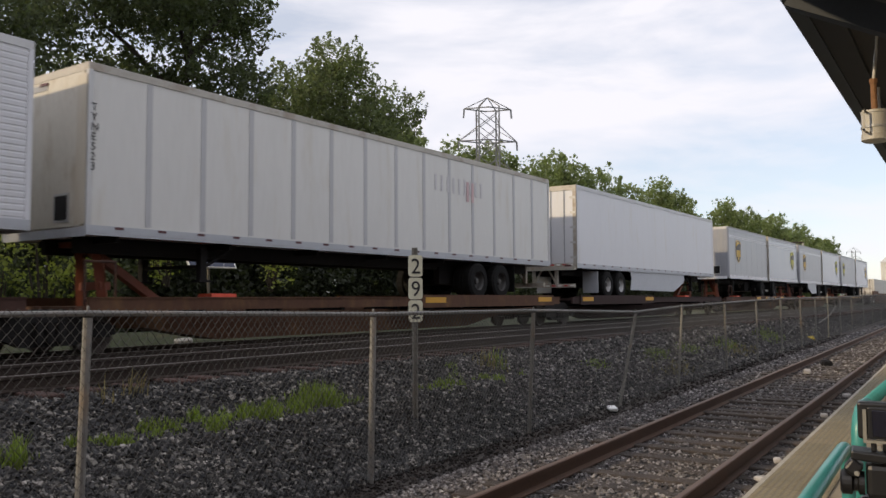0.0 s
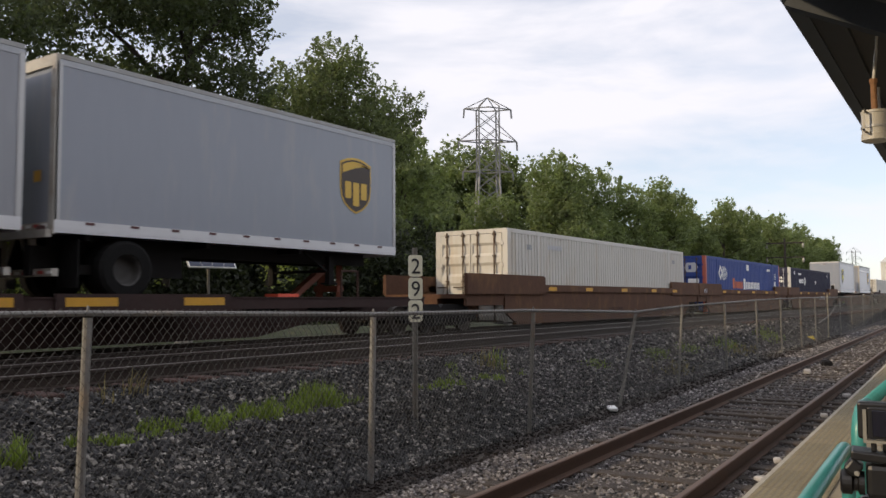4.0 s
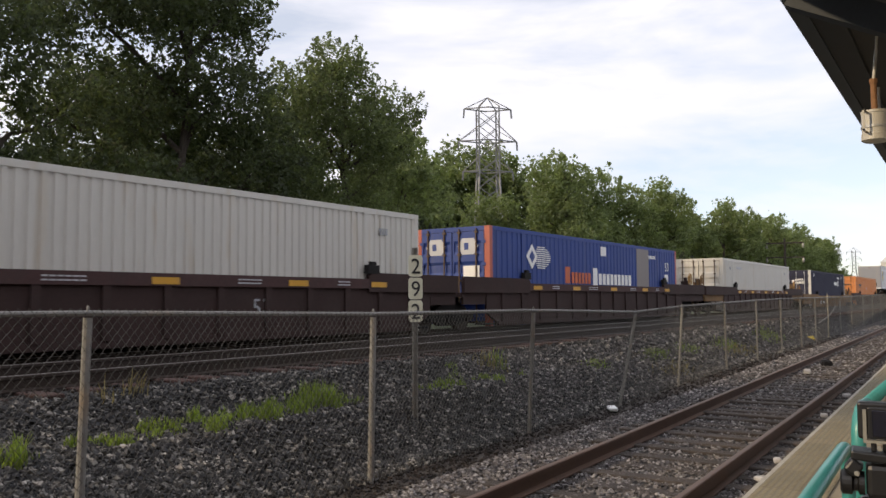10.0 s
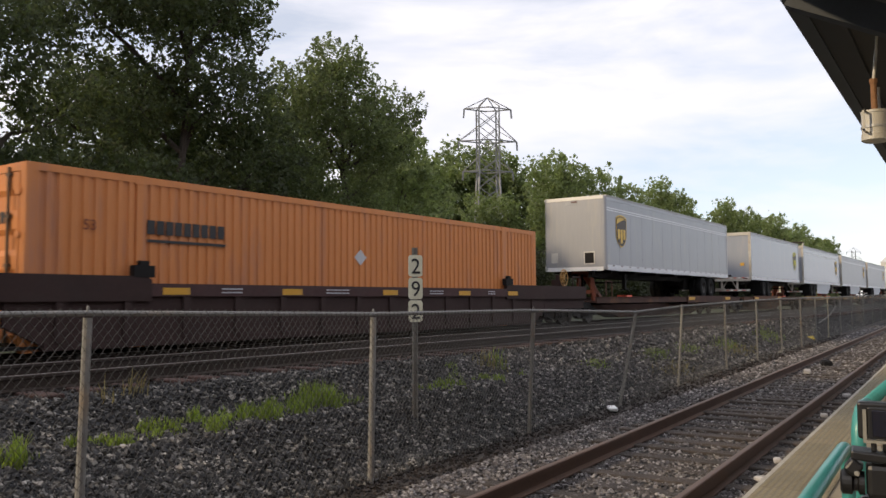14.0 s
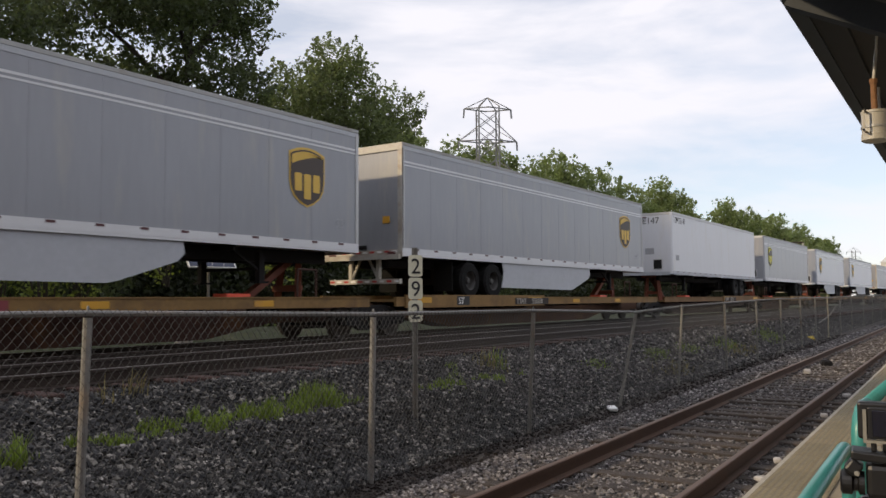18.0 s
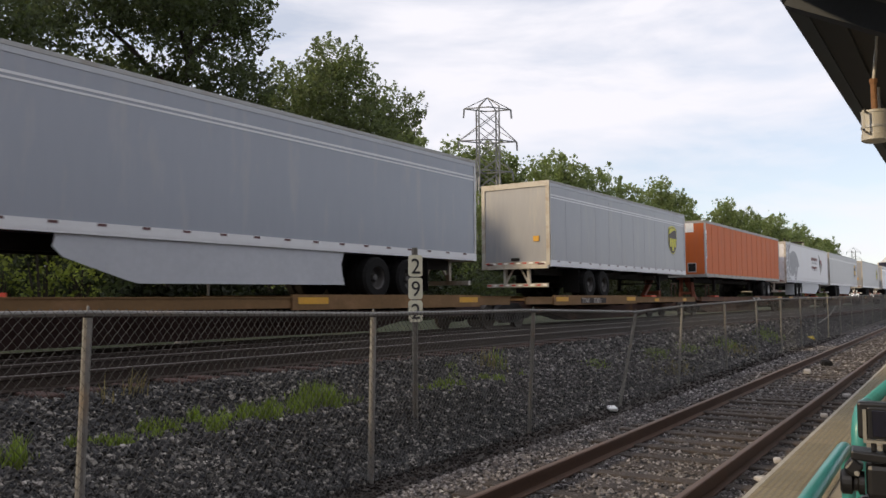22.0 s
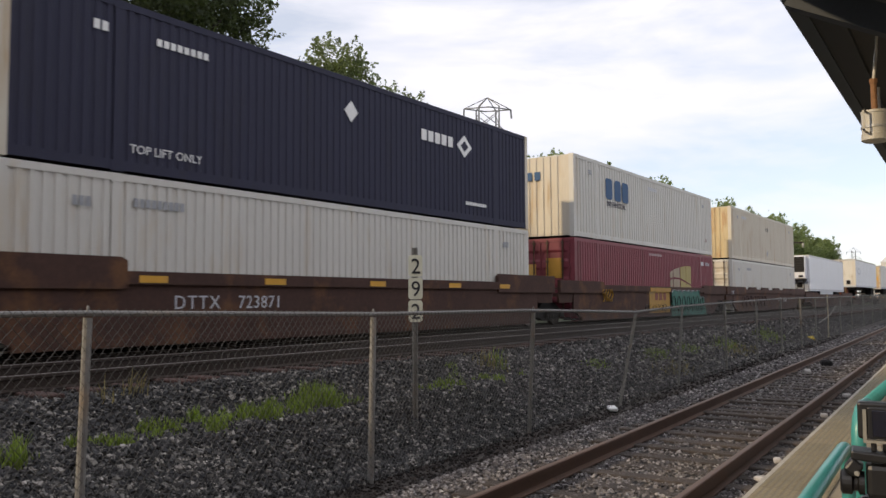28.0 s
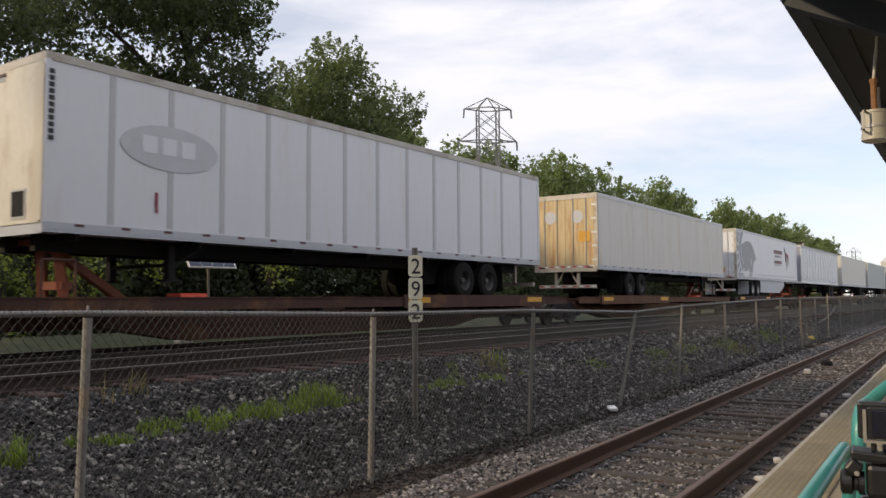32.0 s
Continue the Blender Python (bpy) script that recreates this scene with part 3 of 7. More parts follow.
tops = []
for i, (x, head) in enumerate(POSTS):
    bm = bmesh.new()
    zb = ground_z(x, fence_y(x)) - 0.15
    top = Vector(head)
    tall = 0.13 if abs(x - 41.4) < 0.1 else 0.0
    tube(bm, (x, fence_y(x), zb), top + Vector((0, 0, tall - 0.03)), 0.030 if i not in (1, 2) else 0.033, 10)
    lathe(bm, [(0.012, tall - 0.02), (0.010, tall + 0.05), (0.004, tall + 0.055)], 8, "z", top)
    part("post", bm, M_WOODPOST if tall else M_POST if i < 3 else M_GALV, fence, smooth=False)
    tops.append(top)
for a, b in zip(tops, tops[1:]):
    bm = bmesh.new()
    tube(bm, a + Vector((0, 0, 0.0)), b + Vector((0, 0, 0.0)), 0.021, 8)
    part("top_rail", bm, M_POST, fence)


def link_panel(a, b):
    """Chain link between two post heads: wires bent to and fro, each hooked into the next, twisted off above the rail."""
    step = 0.073 if a.x < 20 else 0.146
    r = 0.0021 if a.x < 10 else 0.0016 if a.x < 20 else 0.0020
    n = max(2, int((b - a).length / step))
    zl = -0.78
    rows = int((min(a.z, b.z) + 0.03 - zl) / (step * 0.56))
    verts, faces = [], []
    for i in range(n):
        for half in (0, 1):
            prev = None
            for k in range(rows + 1):
                u = i + 0.5 * (k % 2) if half == 0 else i + 1 - 0.5 * (k % 2)
                p = a.lerp(b, u / n)
                z = zl + (p.z + 0.035 - zl) * k / rows
                y = p.y - 0.026 + (0.003 if half else -0.003)
                i0 = len(verts)
                verts += [(p.x - r, y, z), (p.x + r, y - r, z), (p.x, y + r * 1.4, z)]
                if prev is not None:
                    for c in range(3):
                        d = (c + 1) % 3
                        faces.append((prev + c, prev + d, i0 + d, i0 + c))
                prev = i0
    me = bpy.data.meshes.new("chain_link_panel")
    me.from_pydata(verts, [], faces)
    me.materials.append(M_WIRE)
    ob = new("chain_link_panel", me)
    ob.parent = fence
    return ob


for a, b in zip(tops, tops[1:]):
    link_panel(a, b)

bm = bmesh.new()
sweep(bm, [(38.6, 6.62, -0.02), (40.2, 6.66, 0.10), (41.6, 6.70, 0.22), (42.8, 6.76, 0.34), (43.9, 6.80, 0.58), (44.6, 6.82, 0.66)], 0.028, 8)
part("loose_rail", bm, M_GALV, fence, "bent rail that hangs loose from its posts")

# ---- milepost ----
mile = group_of("milepost_sign", "milepost with three stacked cream number plates on a steel channel", "sign")
zb = ground_z(8.60, 6.4)
part("post", blocks((-0.036, -0.020, -0.016, 0.016, zb - 0.1, 1.787), (0.020, 0.036, -0.016, 0.016, zb - 0.1, 1.787), (-0.024, 0.024, 0.006, 0.016, zb - 0.1, 1.787)), M_GALV, mile)
for z, ch in ((1.402, "2"), (1.102, "9"), (0.802, "2")):
    bm = bmesh.new()
    box(bm, -0.101, 0.101, -0.026, -0.019, z, z + 0.285)
    bmesh.ops.bevel(bm, geom=[e for e in bm.edges if abs(e.verts[0].co.y - e.verts[1].co.y) > 0.005], offset=0.036, segments=4, profile=0.5, affect="EDGES")
    pl = part("number_plate", bm, M_SIGN, mile)
    letters(ch, 0.203, M_MARK_BLACK, pl, pose(-0.071, -0.030, z + 0.04, 90, 0, 0), "numeral")
mile.matrix_basis = pose(8.60, 6.4, 0, 0, 0, -30)

# ---- solar panel on its pole, beyond the main line ----
solar = group_of("solar_panel", "small solar panel tilted on a steel pole", "solar panel")
solar.matrix_basis = pose(13.98, 17.2, 0, 0, 0, -8)
bm = bmesh.new()
tube(bm, (0, 0, ground_z(13.98, 17.2) - 0.1), (0, 0, 2.25), 0.04, 8)
part("pole", bm, M_GALV, solar)
pf = new("panel_frame", close("panel_frame", blocks((-0.70, 0.70, -0.02, 0.02, -0.30, 0.30)), M_MARK_WHITE))
pf.parent, pf.matrix_basis = solar, pose(0, -0.06, 2.2, -38, 0, 0)
for i in range(4):
    for j in range(2):
        c = new("cell", close("cell", blocks((-0.665 + i * 0.335, -0.345 + i * 0.335, -0.028, -0.018, -0.27 + j * 0.275, -0.005 + j * 0.275)), M_SOLAR))
        c.parent = pf


# ---- trees ----
def leaf_cloud(name, lobes, count, size, mat, seed):
    """A crown of small leaves set along leafy shoots that reach out and up from the lobes (x, y, z, rx, ry, rz), with loose filling inside."""
    rng = np.random.default_rng(seed)
    lobes = np.array(lobes, float)
    vol = (lobes[:, 3] * lobes[:, 4] * lobes[:, 5]) ** 0.85
    per = 34
    shoots = max(4, int(count * 0.86) // per)
    pick = rng.choice(len(lobes), shoots, p=vol / vol.sum())
    d = rng.normal(0, 1, (shoots, 3))
    d /= np.linalg.norm(d, axis=1)[:, None]
    rad = rng.uniform(0.15, 1.0, shoots) ** 0.45 * 0.88
    foot = lobes[pick, :3] + d * rad[:, None] * lobes[pick, 3:]
    way = d * np.array([1.0, 1.0, 0.6]) + np.array([0, 0, 0.75]) + rng.normal(0, 0.35, (shoots, 3))
    way /= np.linalg.norm(way, axis=1)[:, None]
    reach = rng.uniform(0.45, 1.25, shoots) * (1.0 if size < 0.2 else 0.85)
    along = rng.uniform(0, 1, (shoots, per)) ** 0.85
    wide = (0.21 if size < 0.2 else 0.34) * (1.08 - along)
    p = foot[:, None, :] + way[:, None, :] * (along * reach[:, None])[..., None] + rng.normal(0, 1, (shoots, per, 3)) * wide[..., None]
    p[:, :, 2] -= 0.10 * along ** 2 * reach[:, None] * rng.uniform(0, 1, shoots)[:, None]
    loose = count - shoots * per
    lp = rng.choice(len(lobes), loose, p=vol / vol.sum())
    e = rng.normal(0, 1, (loose, 3))
    e /= np.linalg.norm(e, axis=1)[:, None]
    p = np.concatenate([p.reshape(-1, 3), lobes[lp, :3] + e * (rng.uniform(0, 0.9, loose) ** 0.5)[:, None] * lobes[lp, 3:]])
    n = len(p)
    nrm = rng.normal(0, 1, (n, 3)) + np.array([0, 0, 0.5])
    nrm /= np.linalg.norm(nrm, axis=1)[:, None]
    a = np.cross(nrm, rng.normal(0, 1, (n, 3)))
    a /= np.linalg.norm(a, axis=1)[:, None]
    b = np.cross(nrm, a)
    s = size * rng.uniform(0.6, 1.25, n)[:, None]
    v = np.stack([p - a * s * 0.6, p - b * s * 0.38 - a * s * 0.08, p + a * s * 0.6, p + b * s * 0.38 - a * s * 0.08], 1).reshape(-1, 3)
    f = np.arange(4 * n).reshape(-1, 4)
    me = bpy.data.meshes.new(name)
    me.from_pydata(v.tolist(), [], f.tolist())
    me.materials.append(mat)
    return me


def trunk_mesh(h, r, lobes, seed):
    rng = random.Random(seed)
    bm = bmesh.new()
    base, pts = Vector((0, 0, -0.3)), []
    p = base
    for k in range(7):
        q = Vector((rng.uniform(-0.25, 0.25), rng.uniform(-0.25, 0.25), h * (k + 1) / 7))
        tube(bm, p, q, r * (1 - k / 8), 9, r * (1 - (k + 1) / 8))
        pts.append(q)
        p = q
    for lx, ly, lz, *_ in lobes:
        src = min(pts, key=lambda t: abs(t.z - max(h * 0.25, lz - 2.2)))
        end = Vector((lx, ly, lz))
        mid = src.lerp(end, 0.5) + Vector((rng.uniform(-0.3, 0.3), rng.uniform(-0.3, 0.3), 0.25))
        tube(bm, src, mid, r * 0.42, 6, r * 0.28)
        tube(bm, mid, end, r * 0.28, 6, r * 0.08)
        for _ in range(3):
            tip = end + Vector((rng.uniform(-1.3, 1.3), rng.uniform(-1.3, 1.3), rng.uniform(-0.3, 1.2)))
            tube(bm, mid.lerp(end, 0.7), tip, r * 0.12, 5, r * 0.03)
    return close("trunk", bm, M_BARK)


def crown_lobes(h, spread, low, n, seed, stretch=1.0):
    rng = random.Random(seed)
    out = []
    for i in range(n):
        z = low + (h - low) * (i + 0.5) / n
        k = math.sin(math.pi * min(1, max(0.12, 0.15 + 0.8 * (z - low) / (h - low)))) ** 0.6
        a = i * 2.4 + rng.uniform(-0.5, 0.5)
        d = spread * k * rng.uniform(0.25, 0.62)
        s = spread * rng.uniform(0.34, 0.52) * (0.65 + 0.35 * k)
        out.append((d * math.cos(a) * stretch, d * math.sin(a), z - s * 0.25, s * 1.05, s, s * rng.uniform(0.8, 1.15)))
    return out


def tree(label, h, spread, low, lobes_n, leaves, size, mat, seed, r=0.28, lobes=None, lean=0.0):
    thing = group_of("tree", label, "tree", "trees along the line")
    lobes = lobes or crown_lobes(h, spread, low, lobes_n, seed)
    t = new("trunk", trunk_mesh(h * 0.86, r, lobes if lobes_n == 0 else lobes[::2], seed))
    t.parent = thing
    c = new("crown", leaf_cloud("crown", lobes, leaves, size, mat, seed))
    c.parent = thing
    return thing


def crown(*lobes):
    """Lobes of one crown, from the foot of its trunk: along the line, across it, height, size."""
    return [(x, y, z, s * 1.08, s, s * 0.9) for x, y, z, s in lobes]


GZ = -0.62
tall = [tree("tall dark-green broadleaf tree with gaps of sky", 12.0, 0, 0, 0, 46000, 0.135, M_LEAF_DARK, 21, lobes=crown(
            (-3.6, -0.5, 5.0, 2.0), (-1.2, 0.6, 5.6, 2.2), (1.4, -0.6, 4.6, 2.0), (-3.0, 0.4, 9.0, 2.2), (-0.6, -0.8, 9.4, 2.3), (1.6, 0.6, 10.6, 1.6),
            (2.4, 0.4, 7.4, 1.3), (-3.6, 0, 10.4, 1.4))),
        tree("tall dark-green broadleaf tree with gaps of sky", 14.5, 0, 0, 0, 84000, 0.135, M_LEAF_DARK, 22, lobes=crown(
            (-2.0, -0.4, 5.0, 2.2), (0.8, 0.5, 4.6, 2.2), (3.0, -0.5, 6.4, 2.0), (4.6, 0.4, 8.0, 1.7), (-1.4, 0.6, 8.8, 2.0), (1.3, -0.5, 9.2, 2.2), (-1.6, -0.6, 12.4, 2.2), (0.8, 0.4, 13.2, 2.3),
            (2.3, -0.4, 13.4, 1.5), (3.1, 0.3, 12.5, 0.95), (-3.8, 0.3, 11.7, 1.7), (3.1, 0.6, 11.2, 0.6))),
        tree("broad green tree with a ragged crown and leaning limbs", 13.0, 0, 0, 0, 74000, 0.135, M_LEAF, 23, lobes=crown(
            (-2.4, 0.3, 11.0, 1.9), (-1.0, -0.4, 12.7, 1.45), (0.4, 0.4, 11.9, 1.7), (0.0, -0.5, 9.5, 2.1), (-3.7, -0.3, 10.0, 1.35), (2.1, 0.3, 10.4, 1.6), (3.9, -0.3, 11.4, 1.2), (5.1, 0.3, 10.9, 0.7),
            (3.9, 0.0, 9.4, 1.05), (2.9, 0.4, 8.4, 1.2), (-3.0, 0.5, 7.6, 1.9), (0.6, 0.6, 6.6, 1.7), (-1.6, -0.4, 4.8, 2.2), (2.2, 0.2, 4.2, 2.0), (3.4, 0, 5.0, 1.4)))]
tall[0].matrix_basis = pose(11.6, 24.6, GZ)
tall[1].matrix_basis = pose(18.6, 24.6, GZ)
tall[2].matrix_basis = pose(29.2, 26.0, GZ)
copy_thing(tall[0], pose(15.4, 30.0, GZ - 3.6, 0, 0, 130))
copy_thing(tall[1], pose(20.5, 31.0, GZ - 3.2, 0, 0, 170))
copy_thing(tall[2], pose(23.6, 30.5, GZ - 4.6, 0, 0, 200))
# trees added out of view: low lets sun over, tall blocks it, thin dapples it
low_tree = tree("unseen low tree added beyond the line, kept short to let the sun over", 9.0, 3.6, 1.5, 12, 9000, 0.25, M_LEAF, 24)
low_tree.matrix_basis = pose(1.0, 25.0, GZ - 1.5)
shade_tree = tree("unseen tall tree added beyond the line to block the sun", 20.0, 4.4, 2.0, 18, 14000, 0.36, M_LEAF_DARK, 25)
thin_tree = tree("unseen thin-crowned tree added beyond the line to dapple the sun", 15.0, 4.0, 3.0, 12, 2000, 0.26, M_LEAF, 26)
thin_tree.matrix_basis = pose(-6.5, 25.0, GZ)
shade_tree.matrix_basis = pose(-19.5, 25.5, GZ)
# more unseen copies that dapple or block the sun from the left
copy_thing(thin_tree, pose(-12.0, 29.4, GZ - 2.5, 0, 0, 140))
copy_thing(thin_tree, pose(-24.5, 25.6, GZ, 0, 0, 80))
copy_thing(thin_tree, pose(-29.5, 26.2, GZ, 0, 0, 200))
for k, x in enumerate((-36.0, -41.0, -46.0, -51.0, -57.0, -64.0, -74.0)):
    copy_thing(shade_tree, pose(x, 25.0 + 1.3 * (k % 3), GZ - 0.6 + 0.6 * (k % 2), 0, 0, 67 * k))
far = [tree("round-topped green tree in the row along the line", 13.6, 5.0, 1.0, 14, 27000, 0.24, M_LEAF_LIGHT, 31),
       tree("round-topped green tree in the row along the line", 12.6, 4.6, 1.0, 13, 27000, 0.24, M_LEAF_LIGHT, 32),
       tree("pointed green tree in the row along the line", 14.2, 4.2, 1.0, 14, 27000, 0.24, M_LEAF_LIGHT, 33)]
for k, ob in enumerate(far):
    ob.matrix_basis = (pose(46, 35.5, GZ), pose(71, 35.0, GZ, 0, 0, 50), pose(64, 31.0, GZ, 0, 0, 100))[k]
for x, y, turn, k, g in ((103.8, 78, 20, 0, 1.7), (106.5, 73.6, 200, 1, 1.95), (110.6, 70.9, 90, 0, 1.95), (114.6, 67, 140, 1, 1.9), (117, 62, 250, 2, 1.7), (120, 74, 10, 0, 1.9)):
    copy_thing(far[k], pose(x, y, GZ, 0, 0, turn) @ Matrix.Scale(g, 4))
rng = random.Random(9)
x, k = 69.0, 0
while x < 176:
    y = 32 - 4.5 * min(1, (x - 69) / 50) + rng.uniform(-1.5, 1.5)
    copy_thing(far[k % 3], pose(x, y, GZ - 0.2 - rng.uniform(0.0, 2.6) * min(1, max(0, (x - 75) / 30)), 0, 0, rng.uniform(0, 360)))
    if k % 2:
        copy_thing(far[(k + 1) % 3], pose(x + 2, y + 9, GZ + rng.uniform(-0.6, 0.2), 0, 0, rng.uniform(0, 360)))
    x += rng.uniform(5.0, 7.0)
    k += 1
copy_thing(far[0], pose(62, 38, GZ, 0, 0, 75) @ Matrix.Scale(0.8, 4))
for dx, dy in ((38, 38), (41, 44), (50, 42)):
    copy_thing(far[rng.randrange(3)], pose(dx, dy, GZ - 0.5, 0, 0, rng.uniform(0, 360)))


def bush(label, h, spread, leaves, size, mat, seed):
    thing = group_of("shrub", label, "shrub", "undergrowth by the line")
    lobes = [(rng.uniform(-1, 1) * spread * 0.6, rng.uniform(-1, 1) * spread * 0.5, h * rng.uniform(0.25, 0.72), spread * 0.5, spread * 0.5, h * 0.36) for _ in range(7)]
    for lx, ly, lz, *_ in lobes:
        bm = bmesh.new()
        tube(bm, (lx * 0.2, ly * 0.2, -0.2), (lx, ly, lz), 0.05, 5, 0.015)
        part("stem", bm, M_BARK, thing)
    c = new("foliage", leaf_cloud("foliage", lobes, leaves, size, mat, seed))
    c.parent = thing
    return thing


# the first and last shrub carry painted shade in M_UNDER
shrubs = [bush("dense undergrowth beside the trees, its leaf colour darkened for shade", 4.2, 3.0, 9000, 0.15, M_UNDER, 41), bush("mid-green shrub in front of the trees", 3.2, 2.2, 7000, 0.14, M_LEAF_DARK, 42), bush("tall undergrowth below the trees, its leaf colour darkened for shade", 5.2, 3.0, 9000, 0.16, M_UNDER, 43)]
# clumps added for sunlit spots of foliage; the sunlight is in their bright leaf colour
M_VINE = material("sun_tinted_vine_leaves", (0.19, 0.23, 0.055), 0.55, vary=0.35, scale=1.5, fine=8, island=0.35, sheen_through=0.5)
vines = [bush("yellow-green vine hanging at the edge of the trees, sunlight in its leaf colour", 3.4, 0.75, 900, 0.10, M_VINE, 44), bush("small leafy clump at the edge of the trees, sunlight in its leaf colour", 1.1, 0.6, 320, 0.10, M_VINE, 45)]
vines[0].matrix_basis = pose(10.2, 18.3, GZ + 0.9)
vines[1].matrix_basis = pose(13.5, 18.3, GZ + 2.3)
copy_thing(vines[1], pose(17.3, 18.4, GZ + 2.2, 0, 0, 120))
copy_thing(vines[1], pose(11.2, 18.6, GZ + 1.8, 0, 0, 60))
copy_thing(vines[0], pose(9.3, 18.9, GZ + 0.2, 0, 0, 200))
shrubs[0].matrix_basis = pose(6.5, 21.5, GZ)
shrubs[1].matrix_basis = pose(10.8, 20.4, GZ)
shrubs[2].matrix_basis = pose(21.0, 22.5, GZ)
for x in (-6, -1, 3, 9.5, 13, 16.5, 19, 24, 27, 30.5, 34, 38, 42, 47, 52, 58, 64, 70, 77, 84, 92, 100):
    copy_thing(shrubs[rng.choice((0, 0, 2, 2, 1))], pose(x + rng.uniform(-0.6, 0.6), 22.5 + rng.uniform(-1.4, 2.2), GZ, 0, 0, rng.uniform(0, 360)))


# ---- grass among the ballast ----
def grass(name, label, patches, mat, seed):
    rg = np.random.default_rng(seed)
    v, f = [], []
    for x, y, rx, ry, n, h in patches:
        for _ in range(n):
            a, b = rg.normal(0, 0.5, 2)
            px, py = x + a * rx, y + b * ry
            z = ground_z(px, py)
            hh = h * rg.uniform(0.4, 1.15) * max(0.35, 1 - 0.5 * (a * a + b * b))
            t = rg.uniform(0, 6.283)
            lean = rg.uniform(0.05, 0.55) * hh
            w = 0.007 + 0.004 * rg.random()
            cx, cy = math.cos(t), math.sin(t)
            i = len(v)
            v += [(px - cy * w, py + cx * w, z - 0.01), (px + cy * w, py - cx * w, z - 0.01),
                  (px + cy * w * 0.8 + cx * lean * 0.35, py - cx * w * 0.8 + cy * lean * 0.35, z + hh * 0.6),
                  (px - cy * w * 0.8 + cx * lean * 0.35, py + cx * w * 0.8 + cy * lean * 0.35, z + hh * 0.6), (px + cx * lean, py + cy * lean, z + hh)]
            f += [(i, i + 1, i + 2, i + 3), (i + 3, i + 2, i + 4)]
    me = bpy.data.meshes.new(name)
    me.from_pydata(v, [], f)
    me.materials.append(mat)
    return tagged(new(name, me), label, "grass", kind="stuff")


def tufts(seed, rows):
    """Loose tufts: rows are (from x, to x, from y, to y, tufts, tallest)."""
    rg = random.Random(seed)
    out = []
    for x0, x1, y0, y1, n, h in rows:
        for _ in range(n):
            r = rg.uniform(0.07, 0.20)
            out.append((rg.uniform(x0, x1), rg.uniform(y0, y1), r, r * 0.8, int(rg.uniform(18, 60)), h * rg.uniform(0.45, 1.0)))
    return out


grass("grass", "bright green tufts of grass among the ballast",
      tufts(71, [(2.9, 3.9, 6.65, 7.05, 13, 0.30), (3.9, 5.0, 6.7, 7.15, 11, 0.17), (4.9, 6.3, 6.72, 7.2, 24, 0.19), (6.2, 7.3, 6.78, 7.2, 26, 0.24), (7.1, 7.7, 6.85, 7.15, 16, 0.36), (7.6, 8.3, 6.8, 7.2, 5, 0.15),
                 (9.5, 10.5, 6.85, 7.15, 8, 0.20), (10.5, 12.6, 6.8, 7.5, 8, 0.16)])
      + [(12.4, 7.4, 0.3, 0.2, 40, 0.36), (15.6, 6.95, 0.6, 0.25, 120, 0.13), (19.3, 6.95, 1.2, 0.3, 240, 0.15), (21.8, 7.0, 1.1, 0.3, 220, 0.18), (25.5, 7.0, 1.8, 0.35, 320, 0.22), (32.0, 7.2, 2.4, 0.4, 300, 0.26)], M_GRASS, 7)
grass("dry_grass", "dry straw-coloured grass stems by the ties",
      [(5.0, 7.72, 0.15, 0.15, 16, 0.32), (5.35, 7.75, 0.18, 0.15, 22, 0.36), (19, 6.4, 1.8, 0.3, 160, 0.22), (26, 6.75, 2.4, 0.35, 260, 0.25), (12.2, 7.45, 0.5, 0.3, 60, 0.32)], M_DRYGRASS, 8)


# ---- transmission towers ----
def lattice_tower(label, h, base, waist, arm_levels):
    thing = group_of("transmission_tower", label, "pylon")
    wz = h * 0.62

    def half(z):
        return base / 2 + (waist / 2 - base / 2) * min(1, z / wz)
    for sx in (-1, 1):
        for sy in (-1, 1):
            bm = bmesh.new()
            beam(bm, (sx * half(0), sy * half(0), -1), (sx * half(wz), sy * half(wz), wz), 0.22, 0.22)
            beam(bm, (sx * half(wz), sy * half(wz), wz), (sx * waist / 2, sy * waist / 2, h * 0.95), 0.2, 0.2)
            part("leg", bm, M_PYLON, thing)
    bm = bmesh.new()
    zs = [h * k / 14 for k in range(14)]
    for z0, z1 in zip(zs, zs[1:]):
        a, b = half(z0), half(z1)
        for s in (-1, 1):
            beam(bm, (-a, s * a, z0), (b, s * b, z1), 0.10, 0.10)
            beam(bm, (a, s * a, z0), (-b, s * b, z1), 0.10, 0.10)
            beam(bm, (s * a, -a, z0), (s * b, b, z1), 0.10, 0.10)
    part("bracing", bm, M_PYLON, thing)
    bm = bmesh.new()
    for s in (-1, 1):
        for u in (-1, 1):
            beam(bm, (s * waist / 2, u * waist / 2, h * 0.95), (0, 0, h), 0.1, 0.1)
    part("peak", bm, M_PYLON, thing)
    for z, reach in arm_levels:
        bm = bmesh.new()
        for s in (-1, 1):
            for u in (-1, 1):
                beam(bm, (0, u * waist / 2, z), (s * reach, 0, z), 0.15, 0.15)
                root = (0, 0, h) if z + h * 0.065 > h * 0.93 else (s * waist / 2, u * waist / 2, z + h * 0.065)
                beam(bm, root, (s * reach, 0, z), 0.10, 0.10)
            beam(bm, (s * reach, 0, z), (s * (reach + 0.1), 0, z - 1.3), 0.22, 0.22)
        part("crossarm", bm, M_PYLON, thing)
    return thing


